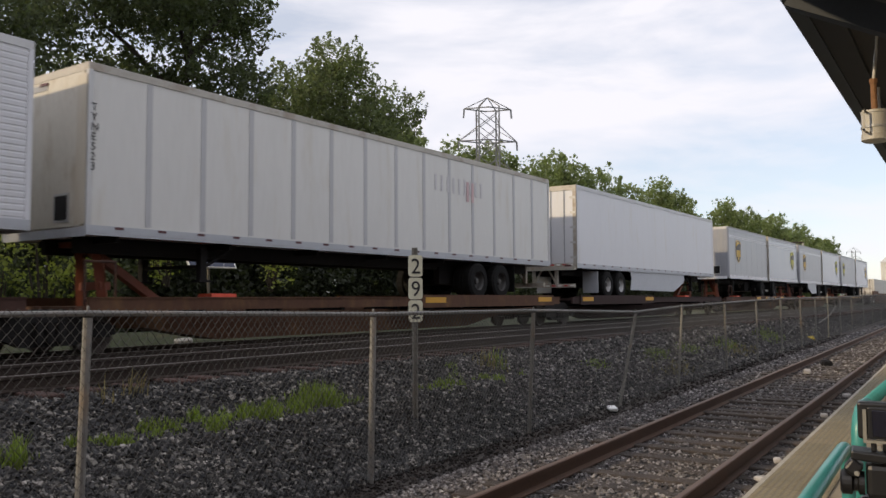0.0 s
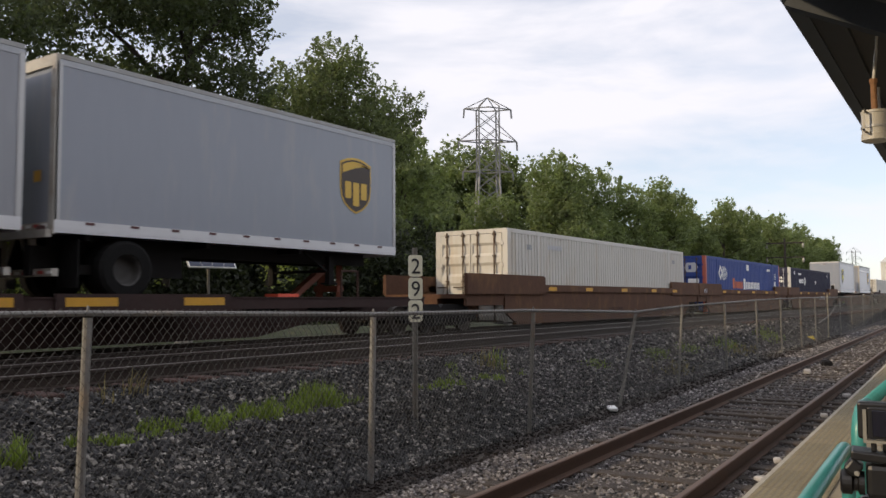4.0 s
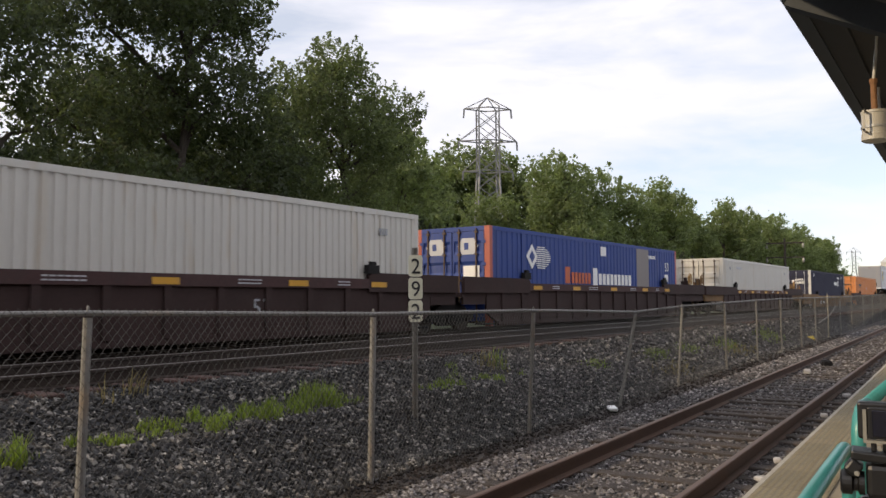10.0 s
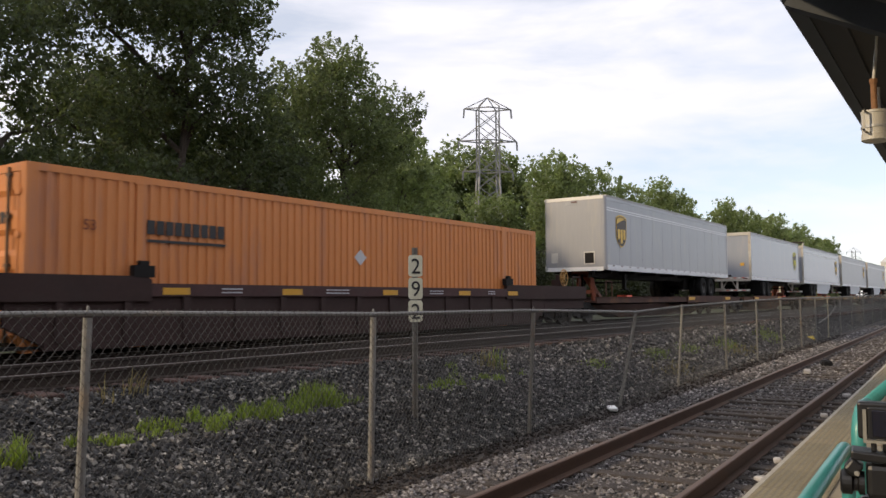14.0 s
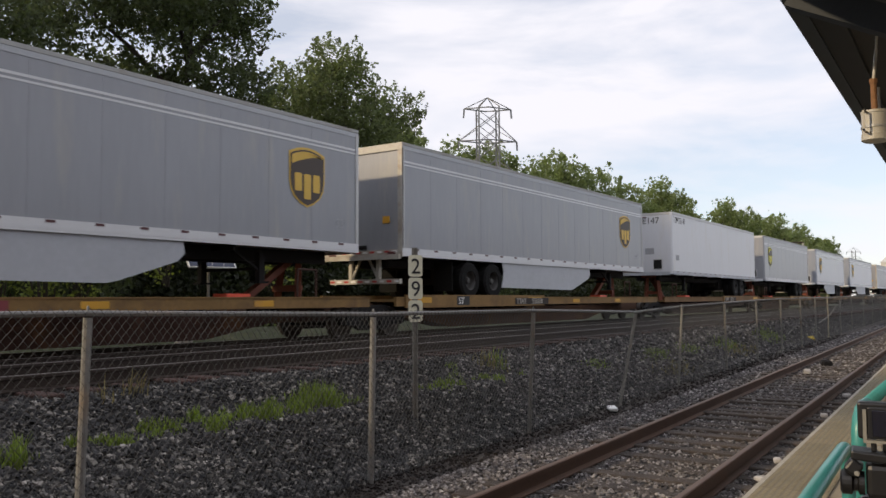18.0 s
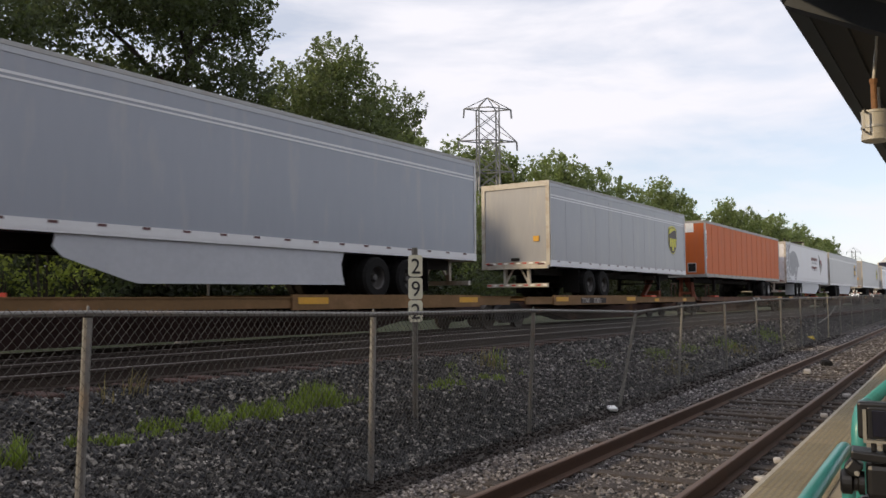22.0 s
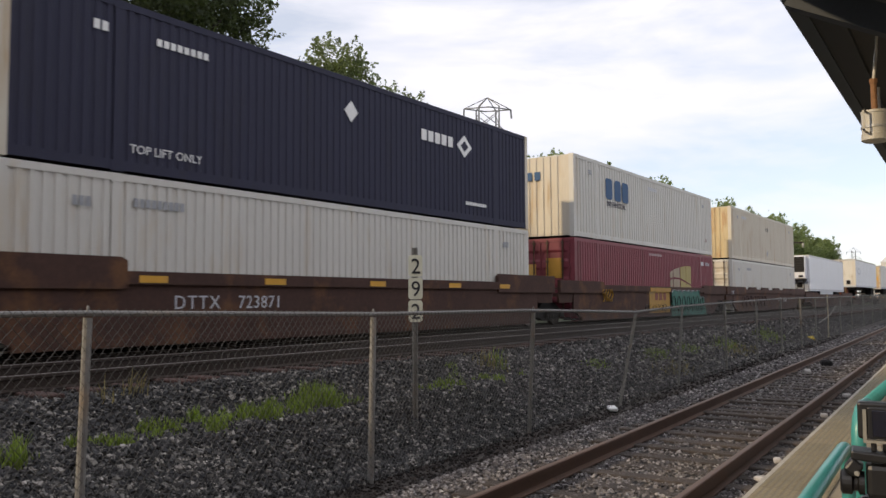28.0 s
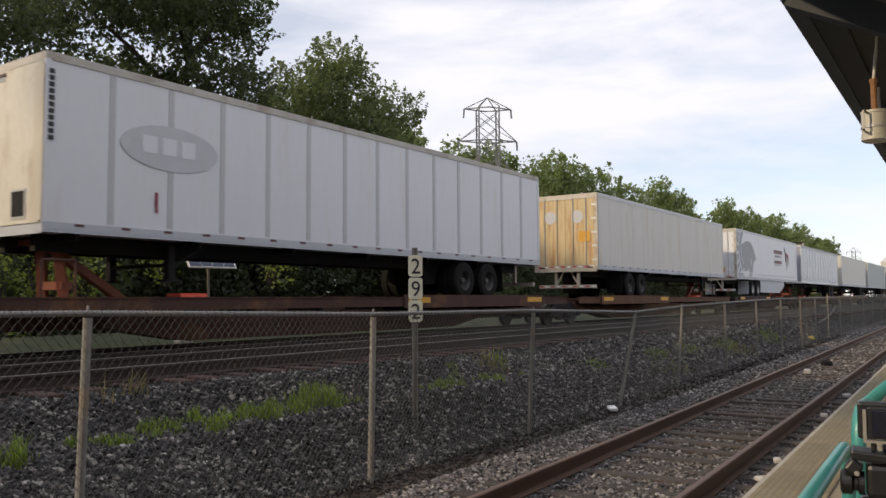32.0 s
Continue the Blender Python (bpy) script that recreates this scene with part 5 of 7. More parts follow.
def semi_trailer(label, x, length, nose_left, skin, style="smooth", top=4.97, low=2.20, skirt=None, stripe=None, logo=None, rail=None,
                 wheel_z=1.62, gear=True, rim_dark=True, door_skin=None, roll=False, worn_logo=False, gold=None, axle=3.7, group="trailers on the train"):
    thing = group_of("semi_trailer", label, "trailer", group)
    L = length
    fx = (lambda u: u) if nose_left else (lambda u: L - u)          # u runs from the nose

    def span(u0, u1):
        return min(fx(u0), fx(u1)), max(fx(u0), fx(u1))
    rail = rail or M_ALU
    rise = 0.17 if skin in (M_GREY, M_SILVER) else 0.13
    rounded = nose_left and style == "smooth" and skin in (M_GREY, M_SILVER, M_WHITE)
    n0 = 0.09 if rounded else 0.0
    # body
    bm = bmesh.new()
    if style == "ribbed":
        n = 26
        prof = []
        for i in range(n):
            z0 = low + 0.16 + (top - 0.14 - low - 0.16) * i / n
            dz = (top - 0.14 - low - 0.16) / n
            prof += [(-1.286, z0), (-1.292, z0 + dz * 0.12), (-1.292, z0 + dz * 0.72), (-1.286, z0 + dz * 0.84)]
        pts = [(-1.282, low)] + prof + [(-1.282, top), (1.282, top), (1.282, low)]
        a = [bm.verts.new((0.02, y, z)) for y, z in pts]
        b = [bm.verts.new((L - 0.02, y, z)) for y, z in pts]
        bm.faces.new(a)
        bm.faces.new(b[::-1])
        for i in range(len(pts)):
            j = (i + 1) % len(pts)
            bm.faces.new((a[j], a[i], b[i], b[j]))
    else:
        box(bm, 0.02 if not rounded else 0.0, L - 0.02, -1.284, 1.284, low, top)
        if rounded:
            edge = [e for e in bm.edges if abs(e.verts[0].co.x) < 0.01 and abs(e.verts[1].co.x) < 0.01 and abs(e.verts[0].co.z - e.verts[1].co.z) > 1]
            bmesh.ops.bevel(bm, geom=edge, offset=0.11, segments=5, profile=0.5, affect="EDGES")
        else:
            bevel(bm, 0.03)
    part("body", bm, skin, thing)
    if style == "panel" or skin is M_CREAM and style == "smooth":
        step = 1.22
        n = int(L / step)
        w, d = (0.055, 0.010) if style == "panel" else (0.02, 0.0035)
        me = kept(("seam", style, round(top - low, 2)), lambda: close("seam", blocks((-w, w, -1.284 - d, -1.28, low + 0.16, top - 0.12)), skin))
        for i in range(1, n + 1):
            u = i * L / (n + 1)
            shared("panel_seam", me, thing, pose(u, 0, 0), M_SEAM if style == "panel" and skin is not M_ORANGE else skin)
    if skin is M_SILVER:
        me = kept(("rivet_seam", round(top - low, 2)), lambda: close("rivet_seam", blocks((-0.008, 0.008, -1.286, -1.28, low + 0.16, top - 0.12)), M_SEAMDARK))
        for i in range(1, int(L / 1.22)):
            shared("rivet_seam", me, thing, pose(i * 1.22, 0, 0))
    # rails round the body
    sill = M_STRIPE if skin in (M_GREY, M_SILVER) else rail if skin is M_ORANGE else M_SKIRT
    e0 = -0.012 if rounded else 0
    slim = skin in (M_GREY, M_SILVER)
    part("top_rail", blocks((n0, L, -1.300, -1.27, top - (0.055 if slim else 0.11), top + 0.02)), M_RAILGREY if slim else rail, thing)
    if slim:
        part("roof_trim", blocks((n0, L, -1.294, -1.27, top - 0.155, top - 0.06)), M_SKIRT, thing)
    part("top_rail", blocks((n0, L, 1.27, 1.30, top - 0.11, top + 0.02)), rail, thing)
    part("end_rail", blocks((e0, 0.03, -1.27 + n0, 1.27 - n0, top - 0.11, top + 0.02)), rail, thing)
    part("end_rail", blocks((L - 0.03, L, -1.27, 1.27, top - 0.11, top + 0.02)), rail, thing)
    part("bottom_rail", blocks((n0, L, -1.304, -1.25, low - 0.03, low + rise), (n0, L, -1.309, -1.30, low + 0.02, low + 0.055)), sill, thing, "riveted bottom side rail")
    part("bottom_rail", blocks((n0, L, 1.25, 1.304, low - 0.03, low + rise)), sill, thing, "riveted bottom side rail")
    part("end_sill", blocks((e0, 0.04, -1.25 + n0, 1.25 - n0, low - 0.05, low + 0.10)), sill, thing)
    part("end_sill", blocks((L - 0.04, L, -1.25, 1.25, low - 0.05, low + 0.10)), sill, thing)
    part("roof", blocks((0.05, L - 0.05, -1.26, 1.26, top - 0.01, top + 0.025)), M_ALU, thing)
    for u in (L - 0.09,) if rounded else (0.0, L - 0.09):
        for y in (-1.302, 1.23):
            part("corner_post", blocks((u, u + 0.09, y, y + 0.072, low + 0.1, top - 0.1)), M_ALU if skin is not M_WHITE else M_WHITE, thing)
    me = kept("reflector", lambda: close("reflector", blocks((-0.08, 0.08, -1.312, -1.302, -0.022, 0.022)), M_REFLECT_RED))
    n = int(L / 0.85)
    for i in range(n):
        shared("reflector", me, thing, pose(0.6 + i * (L - 1.2) / (n - 1), 0, low + rise - 0.03))
    if stripe is not None:
        part("stripe", blocks((0.1, L - 0.1, -1.289, -1.284, top - 0.555, top - 0.52), (0.1, L - 0.1, -1.289, -1.284, top - 0.475, top - 0.43)), stripe, thing, "double pale stripe below the roof")
    # underframe
    beam_me = kept(("chassis", L), lambda: close("chassis_beam", blocks((0.3, L - 0.3, -0.075, 0.075, -0.28, 0)), M_BLACK))
    for y in (-0.475, 0.475):
        shared("chassis_beam", beam_me, thing, pose(0, y, low))
    cross = kept("cross_member", lambda: close("cross_member", blocks((0, 0.08, -1.2, 1.2, -0.12, 0)), M_BLACK))
    for k in range(int((L - 1) / 2.4)):
        shared("cross_member", cross, thing, pose(0.6 + k * 2.4, 0, low))
    wheel_u = L - axle if L > 10 else L - 1.3
    s0, s1 = span(wheel_u - 1.6, wheel_u + 1.3)
    part("suspension", blocks((s0, s1, -0.62, -0.42, wheel_z - 0.1, low - 0.2), (s0, s1, 0.42, 0.62, wheel_z - 0.1, low - 0.2), (fx(wheel_u) - 0.7, fx(wheel_u) + 0.7, -1.0, 1.0, wheel_z - 0.08, wheel_z + 0.08)), M_BLACK, thing)
    if L > 10:
        bogie_axles(thing, fx(wheel_u), wheel_z, (M_RIMDARK, M_RIM) if rim_dark == "one" else (M_RIMDARK,) * 2 if rim_dark else (M_RIM,) * 2)
    else:
        for side, turn in ((-1.30, 0), (1.30, 180)):
            ty = shared("wheel", kept("tyre", tyre_mesh), thing, pose(fx(wheel_u), side, wheel_z, 0, 0, turn))
            shared("rim", kept("rim", rim_mesh), ty, pose(0, 0, 0), M_RIMDARK)
    flap = kept("mud_flap", lambda: close("mud_flap", blocks((-0.012, 0.012, -0.30, 0.30, -0.78, 0.0)), M_SKIRT))
    for y in (-0.95, 0.95):
        shared("mud_flap", flap, thing, pose(fx(wheel_u + (1.45 if L > 10 else 0.85)), y, low - 0.10), M_SKIRT if not rim_dark else M_RUBBER)
    if gear:
        u = 2.6 if L > 10 else 1.9
        bm = bmesh.new()
        for y in (-0.9, 0.9):
            box(bm, fx(u) - 0.07, fx(u) + 0.07, y - 0.07, y + 0.07, low - 0.72, low - 0.1)
            box(bm, fx(u) - 0.14, fx(u) + 0.14, y - 0.13, y + 0.13, low - 0.75, low - 0.71)
        beam(bm, (fx(u), -0.9, low - 0.45), (fx(u), 0.9, low - 0.45), 0.06, 0.06)
        beam(bm, (fx(u), -0.9, low - 0.5), (fx(u + 0.8), -0.9, low - 0.05), 0.05, 0.05)
        part("landing_gear", bm, M_BLACK, thing)
    # rear underride guard
    bm = bmesh.new()
    g = fx(L - 0.12)
    for y in (-0.45, 0.45):
        box(bm, g - 0.05, g + 0.05, y - 0.05, y + 0.05, low - 0.62, low - 0.02)
    box(bm, g - 0.05, g + 0.05, -1.15, 1.15, low - 0.70, low - 0.58)
    for sg in (-1, 1):
        beam(bm, (g, sg * 0.45, low - 0.60), (g, sg * 0.12, low - 0.05), 0.05, 0.05)
    part("underride_guard", bm, M_FRAME, thing)
    if skirt is not None:
        a, b = span(*skirt)
        bm = bmesh.new()
        front = a if nose_left else b
        sgn = 1 if nose_left else -1
        pts = [(a, low - 0.02), (b, low - 0.02), (b, low - 0.76), (a, low - 0.76)]
        if nose_left:
            pts = [(a, low - 0.02), (b, low - 0.02), (b - 0.10, low - 0.30), (b - 0.06, low - 0.55), (b + 0.02, low - 0.76), (a + 1.5, low - 0.80), (a + 1.3, low - 0.76), (a + 0.12, low - 0.40), (a - 0.04, low - 0.25)]
        else:
            pts = [(a, low - 0.02), (b, low - 0.02), (b + 0.04, low - 0.25), (b - 0.12, low - 0.40), (b - 1.3, low - 0.76), (b - 1.5, low - 0.80), (a - 0.02, low - 0.76), (a + 0.06, low - 0.55), (a + 0.10, low - 0.30)]
        prism(bm, pts, -1.255, -1.225)
        part("side_skirt", bm, M_SKIRT, thing, "pale plastic side skirt")
    # the end towards -x
    if nose_left:
        part("nose_panel", blocks((-0.008, 0.03, -1.2 + n0, 1.2 - n0, low + 0.12, top - 0.12)), door_skin or skin, thing)
        part("gladhand_box", blocks((-0.03, 0.0, -0.78, -0.42, low + 0.24, low + 0.64)), M_BLACK, thing)
        part("gladhand_frame", blocks((-0.022, 0.0, -0.82, -0.38, low + 0.20, low + 0.68)), M_ALU, thing)
        part("number_plate", blocks((-0.016, 0.0, -0.10, 0.36, top - 0.28, top - 0.17)), M_MARK_GREY, thing)
        part("document_box", blocks((-0.03, 0.0, 0.72, 0.98, low + 0.28, low + 0.66)), M_ALU, thing)
        part("marker_lamp", blocks((-0.03, 0.0, -0.12, 0.12, top - 0.20, top - 0.15)), M_REFLECT_RED, thing)
    else:
        part("rear_frame", blocks((-0.02, 0.04, -1.302, -1.17, low - 0.05, top + 0.02), (-0.02, 0.04, 1.17, 1.302, low - 0.05, top + 0.02), (-0.02, 0.04, -1.17, 1.17, top - 0.16, top + 0.02), (-0.02, 0.04, -1.17, 1.17, low - 0.05, low + 0.14)), M_FRAME, thing)
        tape = kept("tape", lambda: close("reflective_tape", blocks((-0.026, -0.018, -0.075, 0.075, -0.025, 0.025)), M_REFLECT_RED))
        for k in range(10):
            shared("reflective_tape", tape, thing, pose(0, -1.06 + k * 0.235, low + 0.09), M_TAPE_RED if k % 2 else M_MARK_WHITE)
            if low > 2:
                shared("reflective_tape", tape, thing, pose(g - 0.032, -1.06 + k * 0.235, low - 0.64), M_TAPE_RED if k % 2 else M_MARK_WHITE)
        ds = door_skin or skin
        if roll:
            d = part("roll_up_door", blocks((0.050, 0.062, -1.165, 1.165, low + 0.15, top - 0.20)), M_BLACK, thing)
            h6 = (top - low - 0.35) / 6
            slat = kept(("slat", round(top - low, 2)), lambda: close("door_panel", blocks((0.038, 0.052, -1.163, 1.163, 0.0, h6 - 0.006)), ds))
            for k in range(6):
                shared("door_panel", slat, d, pose(0, 0, low + 0.15 + k * h6), M_DOORPALE)
            part("pull_strap", blocks((0.030, 0.036, 0.70, 0.74, low + 0.2, low + 0.75)), M_BLACK, d)
            part("latch", blocks((-0.03, 0.0, -0.15, 0.15, low + 0.17, low + 0.27)), M_BLACK, d)
            part("notice", blocks((-0.004, -0.001, -0.90, -0.68, low + 0.80, low + 0.98)), M_YELLOW, d, "yellow-orange notice") if low > 2 else None
        for y0, y1 in () if roll else ((-1.165, -0.005), (0.005, 1.165)):
            d = part("door", blocks((-0.012, 0.03, y0, y1, low + 0.15, top - 0.17)), ds, thing)
            for y in (y0 + 0.32, y1 - 0.32):
                bm = bmesh.new()
                tube(bm, (-0.035, y, low + 0.1), (-0.035, y, top - 0.12), 0.016, 6)
                part("lock_rod", bm, M_MARK_GREY, d)
            hy = y0 if y0 < -0.5 else y1
            for k in range(5):
                hz = low + 0.30 + k * (top - low - 0.75) / 4
                part("hinge", blocks((-0.03, -0.008, hy - 0.10, hy + 0.10, hz, hz + 0.07)), M_ALU, d)
        part("lamp_bar", blocks((-0.03, 0.0, -1.1, -0.85, low + 0.0, low + 0.09), (-0.03, 0.0, 0.85, 1.1, low + 0.0, low + 0.09)), M_REFLECT_RED, thing)
        part("bumper_step", blocks((-0.10, 0.0, -1.25, 1.25, low - 0.10, low + 0.02)), M_FRAME, thing)
    if logo is not None:
        emblem(thing, logo, low + (top - low) * 0.54, 1.06, gold or M_SHIELD_GOLD, worn_logo)
    return rides(thing, x)


# ---- the train: containers ----
def wave_side(L, z0, z1, depth, period, y):
    """A wall of pressed steel, its ribs upright."""
    xs, ys = [], []
    u = 0.0
    while u < L - period:
        for f, d in ((0.0, 0), (0.40, 0), (0.50, 1), (0.88, 1), (0.98, 0)):
            xs.append(u + f * period)
            ys.append(y + depth * d)
        u += period
    xs.append(L)
    ys.append(y)
    bm = bmesh.new()
    lo = [bm.verts.new((x, yy, z0)) for x, yy in zip(xs, ys)]
    hi = [bm.verts.new((x, yy, z1)) for x, yy in zip(xs, ys)]
    back = [bm.verts.new((x, y + 0.09, z)) for x, z in ((0, z0), (L, z0), (L, z1), (0, z1))]
    for i in range(len(xs) - 1):
        bm.faces.new((lo[i], lo[i + 1], hi[i + 1], hi[i]))
    bm.faces.new(back)
    return bm


CON_L, CON_H = 16.154, 2.896


def door_leaf(y0, y1, H):
    """A door of pressed steel: a flat rim and four pressed bands that stand back from it."""
    prof = [(0.145, -0.004)]
    step = (H - 0.47) / 4
    for k in range(4):
        z = 0.26 + k * step
        prof += [(z, -0.004), (z + 0.09, 0.036), (z + step * 0.52, 0.036), (z + step * 0.52 + 0.09, -0.004)]
    prof.append((H - 0.145, -0.004))
    bm = bmesh.new()
    a, b = y0 + 0.012, y1 - 0.012
    front = [[bm.verts.new((x, y, z)) for z, x in prof] for y in (a + 0.05, b - 0.05)]
    for i in range(len(prof) - 1):
        bm.faces.new((front[0][i], front[0][i + 1], front[1][i + 1], front[1][i]))
    box(bm, -0.006, 0.050, a, a + 0.05, 0.14, H - 0.14)
    box(bm, -0.006, 0.050, b - 0.05, b, 0.14, H - 0.14)
    box(bm, 0.040, 0.052, a + 0.05, b - 0.05, 0.14, H - 0.14)
    return bm


def container(label, x, z, skin, post=None, end="doors", period=0.205, door_skin=None, rail=None, group="containers on the train"):
    thing = group_of("shipping_container", label, "container", group)
    L, H = CON_L, CON_H
    post = post or skin
    deep = 0.022 if skin in (M_NAVY, M_BLUE) else 0.03
    side = kept(("side", period, deep), lambda: close("side_wall", wave_side(L - 0.24, 0.17, H - 0.11, deep, period, -1.288), M_CREAM))
    shared("side_wall", side, thing, pose(0.12, 0, 0), skin)
    shared("side_wall", side, thing, pose(L - 0.12, 0, 0, 0, 0, 180), skin)
    shared("roof", kept("con_roof", lambda: close("roof", blocks((0.05, L - 0.05, -1.25, 1.25, H - 0.05, H - 0.01), *[(0.3 + k * 0.6, 0.55 + k * 0.6, -1.15, 1.15, H - 0.01, H + 0.005) for k in range(26)]), M_CREAM)), thing, pose(0, 0, 0), skin)
    shared("top_rail", kept("con_top", lambda: close("top_rail", blocks((0.1, L - 0.1, -1.295, -1.22, H - 0.12, H), (0.1, L - 0.1, 1.22, 1.295, H - 0.12, H)), M_CREAM)), thing, pose(0, 0, 0), rail or skin)
    low = kept("con_low", lambda: close("bottom_rail", blocks((0.1, L - 0.1, -1.295, -1.20, 0.02, 0.18)), M_CREAM))
    for m in (pose(0, 0, 0), pose(L, 0, 0, 0, 0, 180)):
        shared("bottom_rail", low, thing, m, rail or skin)
    shared("floor", kept("con_floor", lambda: close("floor", blocks((0.1, L - 0.1, -1.19, 1.19, 0.08, 0.16)), M_BLACK)), thing, pose(0, 0, 0))
    pm = kept("con_post", lambda: close("corner_post", blocks((0, 0.16, -1.297, -1.12, 0.0, H)), M_CREAM))
    for m in (pose(0, 0, 0), pose(L, 0, 0, 0, 0, 180)):
        shared("corner_post", pm, thing, m, post)
    pm2 = kept("con_post_b", lambda: close("corner_post", blocks((0, 0.16, 1.12, 1.297, 0.0, H)), M_CREAM))
    for m in (pose(0, 0, 0), pose(L, 0, 0, 0, 0, 180)):
        shared("corner_post", pm2, thing, m, post)
    lift = kept("con_lift", lambda: close("lifting_post", blocks((-0.09, 0.09, -1.298, -1.20, 0.02, H), (-0.12, 0.12, -1.301, -1.15, H - 0.14, H + 0.004), (-0.12, 0.12, -1.301, -1.15, 0.0, 0.14)), M_CREAM))
    for u in (1.98, L - 1.98):
        shared("lifting_post", lift, thing, pose(u, 0, 0), skin)
    if end == "doors":
        for y0, y1 in ((-1.115, -0.006), (0.006, 1.115)):
            me = kept(("con_door", y0), lambda: close("door", door_leaf(y0, y1, H), M_CREAM))
            d = shared("door", me, thing, pose(0, 0, 0), door_skin or skin)
            rod = kept("con_rod", lambda: close("lock_rod", blocks((-0.055, -0.020, -0.018, 0.018, 0.06, H - 0.06), (-0.075, -0.05, -0.02, 0.34, 1.12, 1.16), *[(-0.06, 0.0, -0.055, 0.055, zz, zz + 0.05) for zz in (0.1, 0.82, 1.30, 2.05, H - 0.2)]), M_ROD))
            for y in (y0 + 0.26, y1 - 0.26):
                shared("lock_rod", rod, d, pose(0, y, 0), M_MARK_GREY if skin is M_NAVY else M_ROD)
            hinge = kept("con_hinge", lambda: close("hinge", blocks((-0.03, 0.02, -0.07, 0.07, 0, 0.09)), M_CREAM))
            for zz in (0.35, 1.0, 1.75, 2.4):
                shared("hinge", hinge, d, pose(0, y0 + 0.02 if y0 < -0.5 else y1 - 0.02, zz), door_skin or skin)
        shared("door_gasket", kept("con_gasket", lambda: close("door_gasket", blocks((0.058, 0.075, -1.118, 1.118, 0.10, H - 0.10)), M_BLACK)), thing, pose(0, 0, 0))
        shared("door_header", kept("con_head", lambda: close("door_header", blocks((0.0, 0.12, -1.12, 1.12, H - 0.13, H)), M_CREAM)), thing, pose(0, 0, 0), skin if skin in (M_BLUE, M_NAVY) else post)
    else:
        me = kept("con_end", lambda: close("end_wall", wave_side(2.24, 0.05, H - 0.05, 0.04, 0.28, 0.0), M_CREAM))
        shared("end_wall", me, thing, pose(0.02, 1.12, 0, 0, 0, -90), door_skin or skin)
    shared("far_end_wall", kept("con_far", lambda: close("far_end_wall", blocks((L - 0.08, L - 0.02, -1.13, 1.13, 0.05, H - 0.05)), M_CREAM)), thing, pose(0, 0, 0), skin)
    return rides(thing, x, z)


# ---- the train: railcars ----
def rail_wheel_mesh():
    bm = bmesh.new()
    lathe(bm, [(0.05, -0.06), (0.11, -0.05), (0.11, 0.0), (0.29, 0.02), (0.36, 0.0), (0.36, 0.11), (0.385, 0.115), (0.385, 0.14), (0.1, 0.14)], 24)
    return close("wheel", bm, M_STEELWHEEL, False)


def truck_frame_mesh():
    bm = bmesh.new()
    for y in (-1.0, 1.0):
        prism(bm, [(-1.15, 0.36), (-1.15, 0.52), (-0.75, 0.62), (-0.45, 0.80), (0.45, 0.80), (0.75, 0.62), (1.15, 0.52), (1.15, 0.36), (0.80, 0.38), (0.42, 0.22), (-0.42, 0.22), (-0.80, 0.38)], y - 0.09, y + 0.09)
        for x in (-0.89, 0.89):
            box(bm, x - 0.13, x + 0.13, y - 0.13, y + 0.13, 0.33, 0.56)
        for x in (-0.18, 0.0, 0.18):
            tube(bm, (x, y - 0.12, 0.28), (x, y - 0.12, 0.60), 0.07, 8)
    box(bm, -0.22, 0.22, -1.05, 1.05, 0.45, 0.74)
    for x in (-0.89, 0.89):
        tube(bm, (x, -0.8, 0.40), (x, 0.8, 0.40), 0.08, 8)
    return close("truck", bm, M_BLACK)


def truck(thing, x):
    t = shared("truck", kept("truck", truck_frame_mesh), thing, pose(x, 0, RAIL - 0.04))
    me = kept("rail_wheel", rail_wheel_mesh)
    for k in (-0.89, 0.89):
        shared("wheel", me, t, pose(k, -0.86, 0.40))
        shared("wheel", me, t, pose(k, 0.86, 0.40, 0, 0, 180))


def railing(thing, x, z, mat, side=-1.2):
    bm = bmesh.new()
    for u in (0.0, 0.55):
        tube(bm, (x + u, side, z), (x + u, side, z + 0.75), 0.02, 6)
    tube(bm, (x, side, z + 0.75), (x + 0.55, side, z + 0.75), 0.02, 6)
    part("grab_rail", bm, mat, thing)


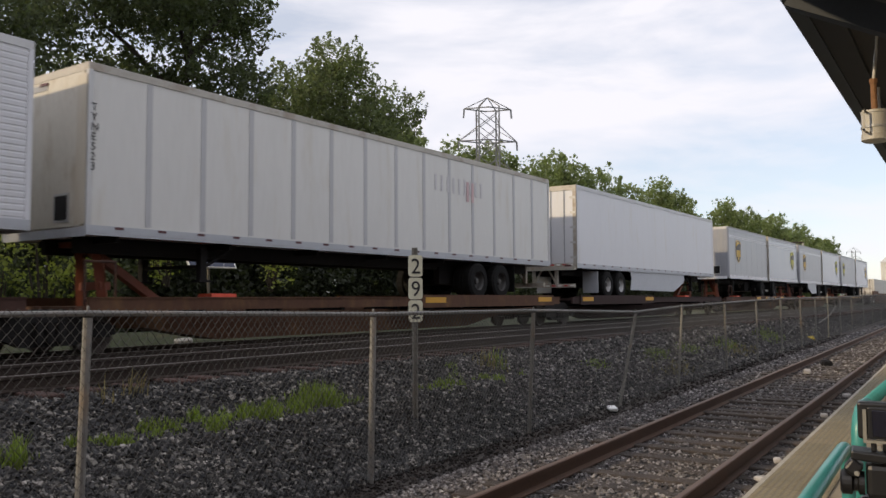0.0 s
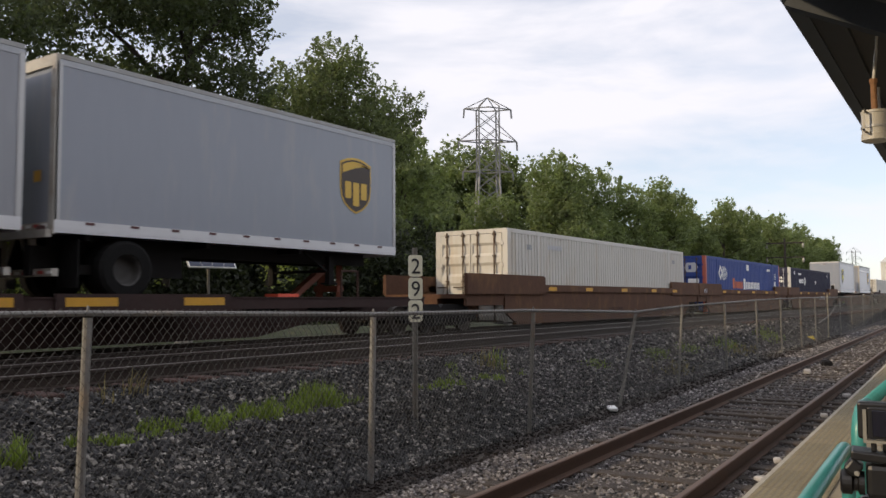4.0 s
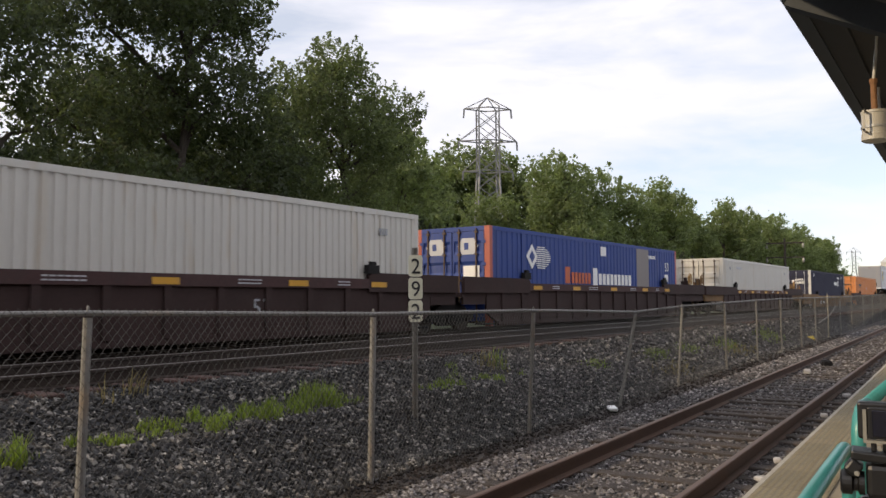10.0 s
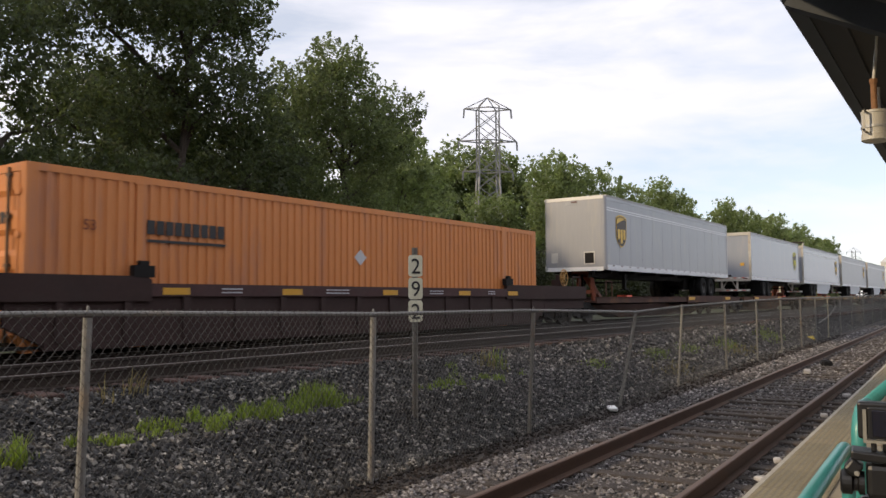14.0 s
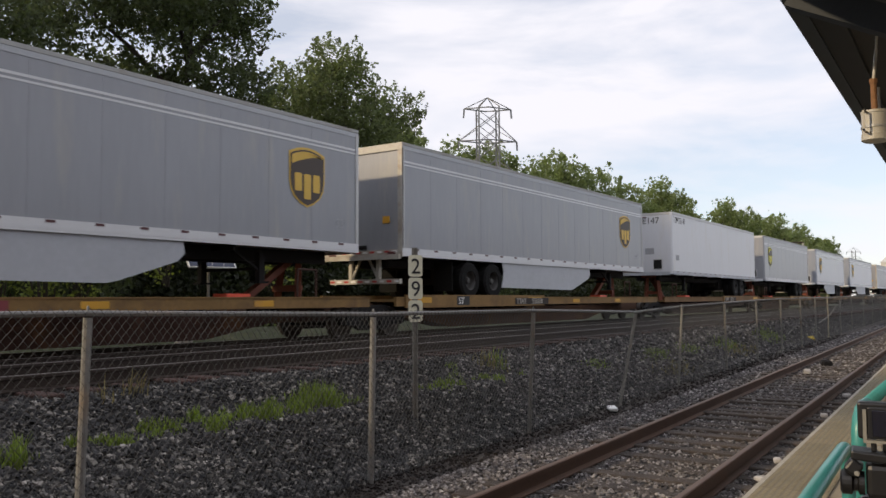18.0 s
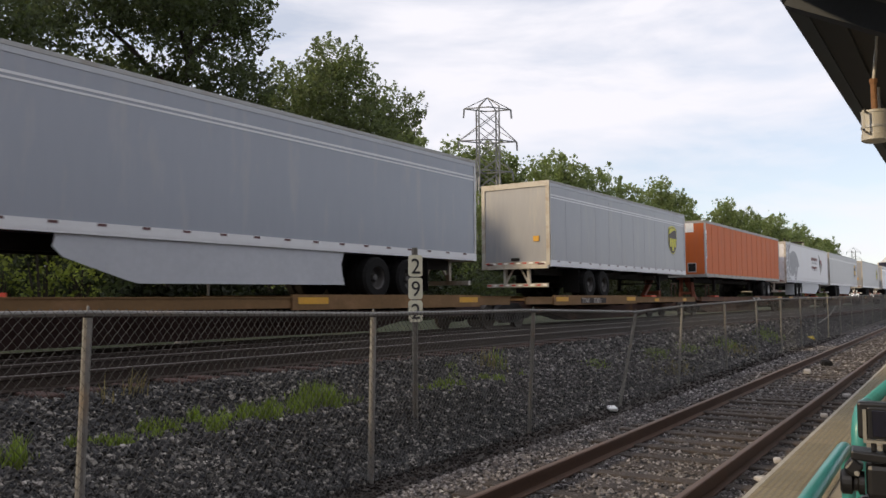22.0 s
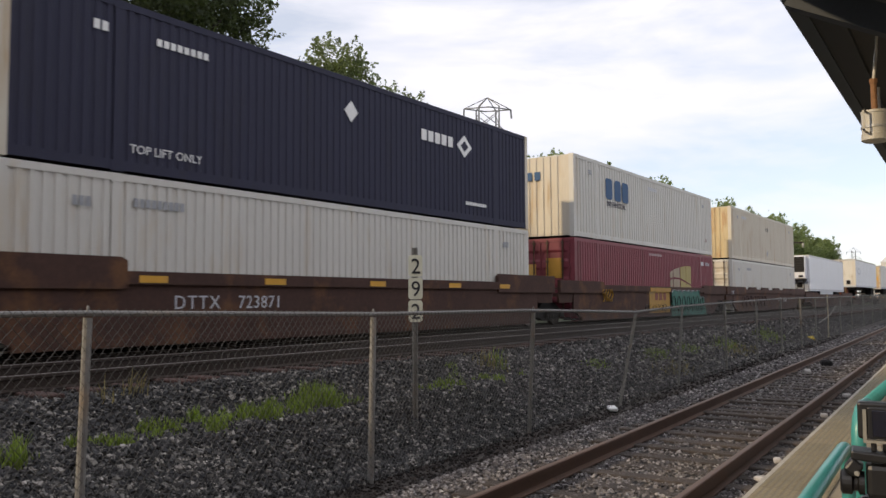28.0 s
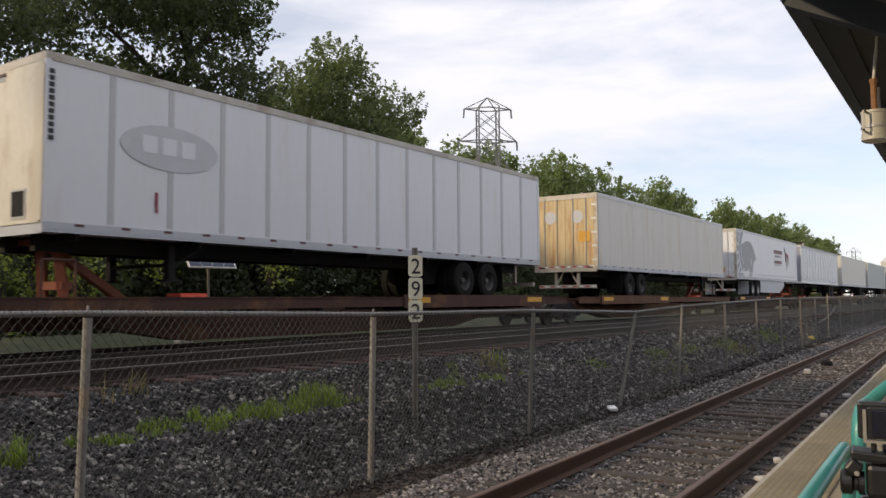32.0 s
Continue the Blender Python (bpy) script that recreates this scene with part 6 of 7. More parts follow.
def well_car(label, x, paint, left, right, top=1.55, raised=1.82, chord=None, ribs=False, ends="joint", scallops=False, marks=True, platform_paint=None):
    """A well for one long container; left and right are the reaches of its end platforms past the load."""
    thing = group_of("well_car", label, "railcar", "railcars of the train")
    L = CON_L
    chord = chord or paint
    y0, y1 = -1.40, -1.33
    bot = 0.38
    a, b = -0.35, L + 0.35
    for s in (1, -1):
        bm = bmesh.new()
        prism(bm, [(a, bot + 0.35), (a + 0.7, bot), (b - 0.7, bot), (b, bot + 0.35), (b, top - 0.02), (a, top - 0.02)], *(sorted((s * y0, s * y1))))
        part("side_wall", bm, paint, thing)
    for yy in (-1.46, 1.33):
        part("top_chord", blocks((a - 0.3, b + 0.3, yy, yy + 0.13, top - 0.22, top)), chord, thing)
    for yy in (-1.43, 1.28):
        part("bottom_chord", blocks((a + 0.6, b - 0.6, yy, yy + 0.15, bot - 0.03, bot + 0.09)), paint, thing)
    part("well_floor", blocks((a, b, -1.33, -1.0, bot, bot + 0.05), (a, b, 1.0, 1.33, bot, bot + 0.05), *[(1.5 + k * 3.2, 1.9 + k * 3.2, -1.0, 1.0, bot, bot + 0.05) for k in range(5)]), M_BLACK, thing)
    if ribs:
        me = kept(("rib", top), lambda: close("rib", blocks((-0.07, 0.07, -1.452, -1.40, 0.46, top - 0.22)), M_BROWN))
        for k in range(14):
            shared("rib", me, thing, pose(0.5 + k * (L - 1.0) / 13, 0, 0), paint)
    for s, u0, u1 in ((0, -left + 0.15, 2.1), (1, L - 2.1, L + right - 0.15)):
        if raised > top + 0.02:
            for yy in (-1.463, 1.353):
                bm = bmesh.new()
                if s == 0:
                    prism(bm, [(u0, top - 0.30), (u1, top - 0.30), (u1, raised - 0.06), (u1 - 0.12, raised), (u0, raised)], yy, yy + 0.11)
                else:
                    prism(bm, [(u0, top - 0.30), (u1, top - 0.30), (u1, raised), (u0 + 0.12, raised), (u0, raised - 0.06)], yy, yy + 0.11)
                part("raised_end", bm, paint, thing)
        e0, e1 = (u0, a) if s == 0 else (b, u1)
        if e1 - e0 > 0.1:
            part("end_platform", blocks((e0, e1, -1.38, 1.38, top - 0.42, top - 0.30), (e0, e1, -0.45, 0.45, 0.55, top - 0.42), (e0 + 0.05, e1 - 0.05, -1.38, -1.30, top - 0.62, top - 0.30)), platform_paint or paint, thing)
    if scallops:
        for k in range(4):
            u = 2.9 + k * 3.0
            for yy in (-1.463, 1.353):
                bm = bmesh.new()
                prism(bm, [(u, top - 0.1), (u + 1.7, top - 0.1), (u + 1.6, top + 0.12), (u + 0.1, top + 0.12)], yy, yy + 0.11)
                part("raised_guide", bm, paint, thing)
    me = None if paint in (M_RUST, M_BROWN) else kept("iba", lambda: close("container_guide", blocks((-0.20, 0.20, -1.47, -1.34, 0, 0.20), (-0.09, 0.09, -1.47, -1.38, 0.20, 0.28)), M_BLACK))
    for u in (1.95, L - 1.95) if me else ():
        shared("container_guide", me, thing, pose(u, 0, raised - 0.02 if raised > top + 0.02 else top))
    if marks:
        me = kept("mark", lambda: close("marker", blocks((-0.28, 0.28, -1.466, -1.462, -0.06, 0.06)), M_YELLOW))
        for u in (2.6, 5.4, 8.6, 11.8, 14.4):
            shared("marker", me, thing, pose(u, 0, top - 0.13))
    if ends[0] == "J":
        truck(thing, -left)
    elif ends[0] == "E":
        truck(thing, -left + 1.65)
    if ends[1] == "E":
        truck(thing, L + right - 1.65)
    for k, (flag, u, sg) in enumerate(((ends[0], -left, -1), (ends[1], L + right, 1))):
        if flag == "E":
            bm = bmesh.new()
            box(bm, min(u, u + sg * -0.5), max(u, u - sg * 0.5), -0.25, 0.25, 0.62, 0.95)
            box(bm, min(u, u + sg * 0.22), max(u, u + sg * 0.22), -0.14, 0.14, 0.66, 0.92)
            part("coupler", bm, M_BLACK, thing)
            railing(thing, min(u, u - sg * 0.65), top - 0.3, platform_paint or paint)
            railing(thing, min(u, u - sg * 0.65), top - 0.3, platform_paint or paint, 0.6)
            bm = bmesh.new()
            box(bm, u - sg * 0.95 - 0.12, u - sg * 0.95 + 0.12, -0.95, -0.6, top - 0.3, top + 0.35)
            hx, hz = u - sg * 0.95, top + 0.42
            wheel = bmesh.new()
            ring = [(hx + 0.28 * math.cos(2 * math.pi * q / 16), -1.02, hz + 0.28 * math.sin(2 * math.pi * q / 16)) for q in range(17)]
            for p0, p1 in zip(ring, ring[1:]):
                tube(wheel, p0, p1, 0.022, 6)
            for q in range(0, 16, 2):
                beam(wheel, (hx, -1.0, hz), ring[q], 0.035, 0.02)
            lathe(wheel, [(0.07, -1.04), (0.09, -0.95)], 10, "y", (hx, 0, hz))
            part("brake_wheel", wheel, M_TANCHORD if sg > 0 else platform_paint or paint, thing, "spoked hand-brake wheel")
            beam(bm, (hx, -0.80, top), (hx, -0.80, hz + 0.1), 0.16, 0.12)
            part("hand_brake", bm, platform_paint or paint, thing)
    return rides(thing, x)


def spine_car(label, x, length, paint, decks, hitches, left, right, last=False, sill=None):
    """A skeleton flat car: decks are (start, end) under the trailer's wheels, hitches the places under the kingpins (place, way of the strut)."""
    thing = group_of("spine_car", label, "railcar", "railcars of the train")
    L = length
    part("spine", blocks((-left + 0.2, L + right - 0.2, -0.34, 0.34, 0.62, 1.02)), paint, thing, "rusty box spine")
    bm = bmesh.new()
    prism(bm, [(1.5, 0.66), (L - 1.5, 0.66), (L - 3.5, 0.33), (3.5, 0.33)], -0.33, 0.33)
    part("fish_belly", bm, paint, thing)
    for d0, d1 in decks:
        p = part("wheel_deck", blocks((d0, d1, -1.38, 1.38, 1.05, 1.12), (d0, d1, -1.42, -1.36, 0.90, 1.22), (d0, d1, 1.36, 1.42, 0.90, 1.22)), sill or paint, thing)
        for k in range(int((d1 - d0) / 1.4)):
            part("cross_bearer", blocks((d0 + 0.5 + k * 1.4, d0 + 0.62 + k * 1.4, -1.30, 1.30, 0.85, 1.05)), M_BLACK, thing)
        me = kept("mark2", lambda: close("marker", blocks((-0.45, 0.45, -1.425, -1.42, -0.07, 0.07)), M_YELLOW))
        for u in (d0 + 0.6, d1 - 0.6):
            shared("marker", me, thing, pose(u, 0, 1.09))
    for y in (-1.36, 1.29):
        part("side_sill", blocks((-left + 0.5, L + right - 0.5, y, y + 0.07, 0.94, 1.16), (-left + 0.5, L + right - 0.5, y - 0.02, y + 0.09, 1.145, 1.17)), sill or paint, thing)
    arm = kept("outrigger", lambda: close("outrigger", blocks((0, 0.10, -1.3, 1.3, 0.88, 1.00)), M_BLACK))
    for k in range(int(L / 1.9)):
        shared("outrigger", arm, thing, pose(0.4 + k * 1.9, 0, 0))
    for h, way in hitches:
        bm = bmesh.new()
        beam(bm, (h, -0.34, 1.02), (h - 0.10 * way, -0.25, 2.05), 0.14, 0.16)
        beam(bm, (h, 0.34, 1.02), (h - 0.10 * way, 0.25, 2.05), 0.14, 0.16)
        box(bm, h - 0.42, h + 0.22, -0.46, 0.46, 2.05, 2.15)
        box(bm, h - 0.10, h + 0.10, -0.38, 0.38, 1.30, 1.44)
        beam(bm, (h - 0.05 * way, 0, 2.0), (h + 1.35 * way, 0, 1.08), 0.18, 0.14)
        part("hitch", bm, M_HITCH, thing, "orange-red trailer hitch")
        part("hitch_plate", blocks((h + way * 2.2 - 0.3, h + way * 2.2 + 0.3, -0.9, -0.5, 1.10, 1.24)), M_REDFLAG, thing)
        part("step_platform", blocks((h - 1.1, h + 0.9, -1.30, -0.34, 0.96, 1.02)), sill or paint, thing)
        bm = bmesh.new()
        for u in (-0.9, -0.35):
            tube(bm, (h + u, -1.22, 1.0), (h + u, -1.22, 1.75), 0.025, 6)
        tube(bm, (h - 0.9, -1.22, 1.75), (h - 0.35, -1.22, 1.75), 0.025, 6)
        part("grab_rail", bm, M_RUST, thing)
    truck(thing, -left)
    if last:
        truck(thing, L + right)
    return rides(thing, x)


# ---- the train, unit by unit ----
GREY_53 = "long pale-grey parcel trailer with a gold and brown shield"
PUP = "short pale-grey parcel trailer with a gold and brown shield"
L53, L48, L45, L28 = 16.154, 14.63, 13.72, 8.55

TRAILERS = [
    # label, place, length, nose towards -x, skin, options
    ("white ribbed box trailer riding a spine car", -9.75, L53, False, M_WHITE, dict(style="ribbed", top=5.05)),
    ("white panelled box trailer with faded lettering", 7.3, L53, True, M_WARMWHITE, dict(style="panel", door_skin=M_STAINEDNOSE, rail=M_FRAME)),
    ("plain white trailer with a long side skirt", 25.5, L53, False, M_WHITE, dict(rim_dark=False, skirt=(4.6, 11.15), top=5.05, axle=3.3)),
    (PUP, 44.6, L28, True, M_SILVER, dict(logo=1.9, stripe=M_STRIPE)),
    (PUP, 53.7, L28, False, M_GREY, dict(roll=True, logo=7.0, stripe=M_STRIPE, gold=M_SHIELD_LIME)),
    (PUP, 63.35, L28, True, M_SILVER, dict(logo=1.75, stripe=M_STRIPE, skirt=(3.1, 6.4))),
    (PUP, 72.45, L28, False, M_GREY, dict(roll=True, logo=6.9, gold=M_SHIELD_LIME)),
    (PUP, 82.2, L28, True, M_SILVER, dict(logo=1.35, gold=M_SHIELD_LIME)),
    (PUP, 91.25, L28, False, M_GREY, dict(roll=True, logo=7.1)),
    ("short pale-grey parcel trailer set down in a well car", 165.8, L28, True, M_GREY, dict(top=4.38, low=1.60, logo=1.45, gold=M_SHIELD_LIME, wheel_z=1.05, gear=False)),
    ("short pale-grey parcel trailer set down in a well car", 177.95, 8.33, False, M_GREY, dict(roll=True, top=4.38, low=1.60, logo=6.62, stripe=M_STRIPE, wheel_z=1.05, gear=False)),
    (GREY_53, 323.75, L53, True, M_SILVER, dict(logo=1.45, stripe=M_STRIPE)),
    (GREY_53, 344.9, L45, False, M_GREY, dict(roll=True, logo=12.3, gold=M_SHIELD_LIME)),
    (GREY_53, 360.3, L53, False, M_GREY, dict(roll=True, logo=14.45, stripe=M_STRIPE, skirt=(4.75, 10.75))),
    (GREY_53, 377.95, L53, False, M_SILVER, dict(roll=True, logo=14.5, stripe=M_STRIPE, skirt=(4.75, 11.0))),
    (GREY_53, 395.75, L53, False, M_SILVER, dict(roll=True, logo=14.3, stripe=M_STRIPE, skirt=(5.15, 11.3))),
    ("white box trailer with a black fleet number", 415.6, L48, True, M_WHITE, dict()),
    (GREY_53, 432.75, L45, True, M_SILVER, dict(logo=1.5, gold=M_SHIELD_LIME, stripe=M_STRIPE)),
    (GREY_53, 450.0, L45, True, M_GREY, dict(logo=1.85, stripe=M_STRIPE, skirt=(3.4, 8.5))),
    (GREY_53, 467.45, L53, True, M_GREY, dict(logo=1.9, stripe=M_STRIPE, skirt=(4.0, 10.7))),
    (GREY_53, 488.1, L45, False, M_SILVER, dict(roll=True, logo=12.0, gold=M_SHIELD_LIME, stripe=M_STRIPE)),
    ("faded orange panelled trailer with a black number strip", 505.0, L53, True, M_ORANGE, dict(style="panel", rim_dark="one", rail=M_RAILGREY)),
    ("white trailer with a large grey helmet figure", 523.35, L53, False, M_WHITE, dict(rim_dark=False, skirt=(4.2, 10.75), top=4.95, axle=4.05)),
    (GREY_53, 540.45, L53, False, M_SILVER, dict(roll=True, logo=14.6, stripe=M_STRIPE, skirt=(4.65, 11.2))),
    (GREY_53, 560.55, L45, False, M_SILVER, dict(roll=True, logo=12.1, gold=M_SHIELD_LIME)),
    (GREY_53, 577.9, L45, False, M_GREY, dict(roll=True, logo=12.2, stripe=M_STRIPE)),
    ("white ribbed refrigerated trailer with a cooling unit on its nose", 658.2, L53, True, M_WHITE, dict(style="ribbed", top=4.36, low=1.63, wheel_z=1.05, gear=False, skirt=(4.5, 10.6))),
    ("white panelled trailer with a faded grey oval", 682.4, L53, True, M_WHITE, dict(style="panel", door_skin=M_STAINEDNOSE, rail=M_FRAME)),
    ("off-white trailer with rust-stained doors", 703.1, L53, False, M_CREAM, dict(door_skin=M_RUSTEND)),
    ("white trailer with a large grey helmet figure", 721.9, L53, False, M_WHITE, dict(rim_dark=False, skirt=(4.2, 10.75), axle=4.05)),
    ("pale box trailer on a spine car", 739.6, L53, True, M_GREY, dict(style="panel")),
    ("cream box trailer on a spine car", 758.0, L53, True, M_CREAM, dict()),
    ("grey-green box trailer on a spine car", 776.0, L53, True, M_GREEN_GREY, dict()),
    ("grey-green box trailer on a spine car", 794.0, L53, True, M_GREEN_GREY, dict()),
]
T = [semi_trailer(lab, x, ln, nose, skin, **opt) for lab, x, ln, nose, skin, opt in TRAILERS]

# spine cars under the trailers that ride high; trailers in wells are skipped, short ones ride in pairs
SPINES = [(0,), (1,), (2,), (3, 4), (5, 6), (7, 8), (11,), (12,), (13,), (14,), (15,), (16,), (17,), (18,), (19,), (20,), (21,), (22,), (23,), (24,), (25,),
          (27,), (28,), (29,), (30,), (31,), (32,), (33,)]
spans = [(TRAILERS[g[0]][1], TRAILERS[g[-1]][1] + TRAILERS[g[-1]][2]) for g in SPINES]
S = {}
for i, g in enumerate(SPINES):
    x0, x1 = spans[i]
    lg = (x0 - spans[i - 1][1]) / 2 if i and x0 - spans[i - 1][1] < 6 else 1.6
    rg = (spans[i + 1][0] - x1) / 2 if i + 1 < len(SPINES) and spans[i + 1][0] - x1 < 6 else 1.6
    decks, hitches = [], []
    for k in g:
        _, tx, ln, nose, _, _ = TRAILERS[k]
        o = tx - x0
        w = 7.2 if ln > 10 else 3.4
        decks.append((o + ln - w, o + ln) if nose else (o, o + w))
        hitches.append((o + 0.95, 1) if nose else (o + ln - 0.95, -1))
    paint = (M_RUST, M_BROWN, M_DARKRED)[i % 3]
    S[i] = spine_car("rusty brown spine car with yellow marks and orange hitches", x0, x1 - x0, paint, decks, hitches, lg, rg,
              last=(i + 1 == len(SPINES) or spans[i + 1][0] - x1 >= 6), sill=(M_OCHRESILL if i in (8, 9, 10) else M_TAN if i in (11, 12, 13, 14, 15) else paint))

# containers
C1 = container("off-white ribbed container standing in a well car", 105.2, 0.33, M_CREAM)
C2 = container("blue container with white emblem and orange-red posts", 124.8, 0.33, M_BLUE, M_RED_TRIM, period=0.31)
C3 = container("navy container with white end posts", 144.4, 0.33, M_NAVY, M_CREAM, rail=M_NAVY)
C4 = container("off-white ribbed container standing in a well car", 191.75, 0.33, M_CREAM)
C5 = container("off-white ribbed container standing in a well car", 211.3, 0.33, M_CREAM)
C6 = container("blue container with white emblem and one grey side panel", 230.9, 0.33, M_BLUE, M_RED_TRIM, period=0.31)
C7 = container("off-white ribbed container standing in a well car", 254.55, 0.33, M_CREAM)
C8 = container("navy container with white end posts", 278.4, 0.33, M_NAVY, M_CREAM, rail=M_NAVY)
C9 = container("faded orange container standing in a well car", 302.0, 0.33, M_FADED_ORANGE)
C10 = container("white ribbed container under a navy one", 597.2, 0.33, M_CREAM, end="wall")
C11 = container("navy container stacked on a white one", 597.2, 0.37 + CON_H, M_NAVY, M_BEIGE, end="wall", rail=M_NAVY)
C12 = container("maroon container under an off-white one", 616.65, 0.33, M_MAROON)
C13 = container("off-white container stacked on a maroon one", 616.65, 0.37 + CON_H, M_CREAM, end="wall", door_skin=M_BEIGE, period=0.24)
C14 = container("off-white ribbed container under a beige one", 636.5, 0.33, M_CREAM, door_skin=M_BEIGE)
C15 = container("rust-stained beige container stacked on an off-white one", 636.5, 0.37 + CON_H, M_BEIGE, end="wall", door_skin=M_RUSTEND, period=0.24)

BROWN_WELL = "brown articulated well car with yellow marks"
DARK_WELL = "dark maroon well car with ribbed sides"
RUST_WELL = "rusty graffiti-marked well car"
WELLS = [
    well_car(BROWN_WELL, 105.2, M_BROWN, 2.6, 1.80, ends="JN"),
    well_car(BROWN_WELL, 124.8, M_BROWN, 1.80, 1.65, ends="JN"),
    well_car(BROWN_WELL, 144.4, M_BROWN, 1.65, 2.68, ends="JN"),
    well_car(BROWN_WELL, 168.0, M_BROWN, 4.82, 3.6, top=1.34, raised=1.34, ends="JE"),
    well_car(DARK_WELL, 191.75, M_DARKRED, 3.6, 1.72, top=1.58, raised=1.72, chord=M_PLUM, ribs=True, ends="EN"),
    well_car(DARK_WELL, 211.3, M_DARKRED, 1.72, 1.72, top=1.58, raised=1.72, chord=M_PLUM, ribs=True, ends="JN"),
    well_car(DARK_WELL, 230.9, M_DARKRED, 1.72, 3.75, top=1.58, raised=1.72, chord=M_PLUM, ribs=True, ends="JE"),
    well_car("dark brown ribbed well car with yellow marks", 254.55, M_DARKRED, 3.75, 3.8, top=1.56, raised=1.70, chord=M_BROWN, ribs=True, ends="EE", platform_paint=M_TAN),
    well_car("tan well car with a yellow top sill", 278.4, M_TAN, 3.8, 3.75, top=1.25, raised=1.36, chord=M_OCHRESILL, ribs=True, ends="EE"),
    well_car(DARK_WELL, 302.0, M_DARKRED, 3.75, 3.5, top=1.40, raised=1.52, chord=M_PLUM, ribs=True, ends="EE"),
    well_car(RUST_WELL, 597.2, M_RUST, 3.6, 1.6, top=1.60, raised=1.83, ends="EN"),
    well_car(RUST_WELL, 616.65, M_RUST, 1.6, 1.85, top=1.60, raised=1.72, ends="JN", marks=False),
    well_car(RUST_WELL, 636.5, M_RUST, 1.85, 2.75, top=1.60, raised=1.72, ends="JN", scallops=True, marks=False),
    well_car(RUST_WELL, 658.2, M_RUST, 2.75, 4.0, top=1.36, raised=1.50, ends="JE", marks=False),
]



# ---- markings on the train; trade names are plain shapes ----
def slab(parent, x0, x1, z0, z1, mat, y=-1.300, name="marking", label=""):
    return part(name, blocks((x0, x1, y - 0.003, y + 0.003, z0, z1)), mat, parent, label)


def diamond(parent, x, z, w, h, mat, y=-1.300, hole=None, name="diamond_mark"):
    bm = bmesh.new()
    prism(bm, [(x, z - h / 2), (x + w / 2, z), (x, z + h / 2), (x - w / 2, z)], y - 0.003, y + 0.003)
    d = part(name, bm, mat, parent)
    if hole is not None:
        bm = bmesh.new()
        prism(bm, [(x, z - h / 4), (x + w / 4, z), (x, z + h / 4), (x - w / 4, z)], y - 0.006, y + 0.0)
        part("diamond_centre", bm, hole, d)
    return d


def end_slab(parent, y0, y1, z0, z1, mat, x=-0.02, name="marking"):
    return part(name, blocks((x - 0.003, x + 0.003, min(y0, y1), max(y0, y1), z0, z1)), mat, parent)


def vertical_bars(parent, x, z0, z1, n, mat, w=0.11):
    step = (z1 - z0) / n
    for i in range(n):
        part("number_mark", blocks((x, x + w, -1.310, -1.303, z0 + i * step, z0 + (i + 0.72) * step)), mat, parent)


by = {}
for (lab, x, *_), ob in zip(TRAILERS, T):
    by[round(x, 2)] = ob
# white panelled trailer with the washed-out name
M_GHOST = material("ghost_lettering", (0.52, 0.515, 0.53), 0.5, vary=0.12, scale=6)
a = by[7.3]
for k, ch in enumerate("TYNE523"):
    letters(ch, 0.125, M_MARK_BLACK, a, pose(0.055, -1.305, 4.20 - k * 0.163, 90, 0, 0), "fleet_number")
bars(a, 9.7, 3.95, 2.5, 0.42, 9, M_GHOST, -1.2965, fill=0.3)
bars(a, 11.2, 3.78, 0.5, 0.55, 2, material("ghost_red_lettering", (0.50, 0.36, 0.36), 0.6, vary=0.2, scale=5), fill=0.5)
for ob in (a, by[682.4]):
    end_slab(ob, -1.28, -1.0, 2.35, 4.8, M_BEIGE, -0.012, "stained_corner")
placard = part("placard", blocks((-0.016, -0.010, 0.42, 0.74, 3.05, 3.37)), M_MARK_GREY, a, "small faded placard")
placard.matrix_basis = Matrix.Translation((0, 0.58, 3.21)) @ pose(0, 0, 0, 45, 0, 0) @ Matrix.Translation((0, -0.58, -3.21))
# fleet number in black
m = by[415.6]
letters("12MTE147", 0.26, M_MARK_BLACK, m, pose(0.22, -1.287, 4.53, 90, 0, 0))
letters("12MTE147", 0.28, M_MARK_BLACK, m, pose(-0.012, 1.05, 4.50, 90, 0, -90))
slab(m, 0.44, 0.88, 2.82, 3.06, M_MARK_GREY, -1.287, "vent_panel")
end_slab(m, -0.02, -0.44, 3.10, 3.38, M_MARK_GREY, -0.012, "vent_panel")
# numbers on the spine cars' sills
M_SOOT = material("sooty_brown_paint", (0.026, 0.019, 0.016), 0.75, vary=0.3, scale=4)
M_CARLETTER = material("worn_white_lettering", (0.48, 0.45, 0.40), 0.7, vary=0.25, scale=5)
for i, u, number in ((3, 7.9, "360013"), (10, 5.4, "555658"), (11, 7.7, "753051"), (15, 2.1, "753051"), (16, 8.5, "753245")):
    ground_mark = slab(S[i], u - 0.08, u + 2.05, 0.945, 1.14, M_SOOT, -1.428, "number_ground", "sooty dark patch behind the car number")
    letters("TTAX", 0.16, M_CARLETTER, ground_mark, pose(u, -1.436, 0.965, 90, 0, 0))
    letters(number, 0.16, M_CARLETTER, ground_mark, pose(u + 0.95, -1.436, 0.965, 90, 0, 0), "car_number")
bars(S[9], 7.6, 0.96, 0.72, 0.16, 3, M_MARK_RED, -1.424, fill=0.7)
for i, u in ((8, 2.15), (9, 2.05), (10, 2.2), (18, 2.2)):
    plate = slab(S[i], u, u + 0.62, 0.95, 1.19, M_MARK_BLACK, -1.427, "size_plate", "black plate with white numerals")
    letters("53'", 0.17, M_MARK_WHITE, plate, pose(u + 0.06, -1.434, 0.985, 90, 0, 0))
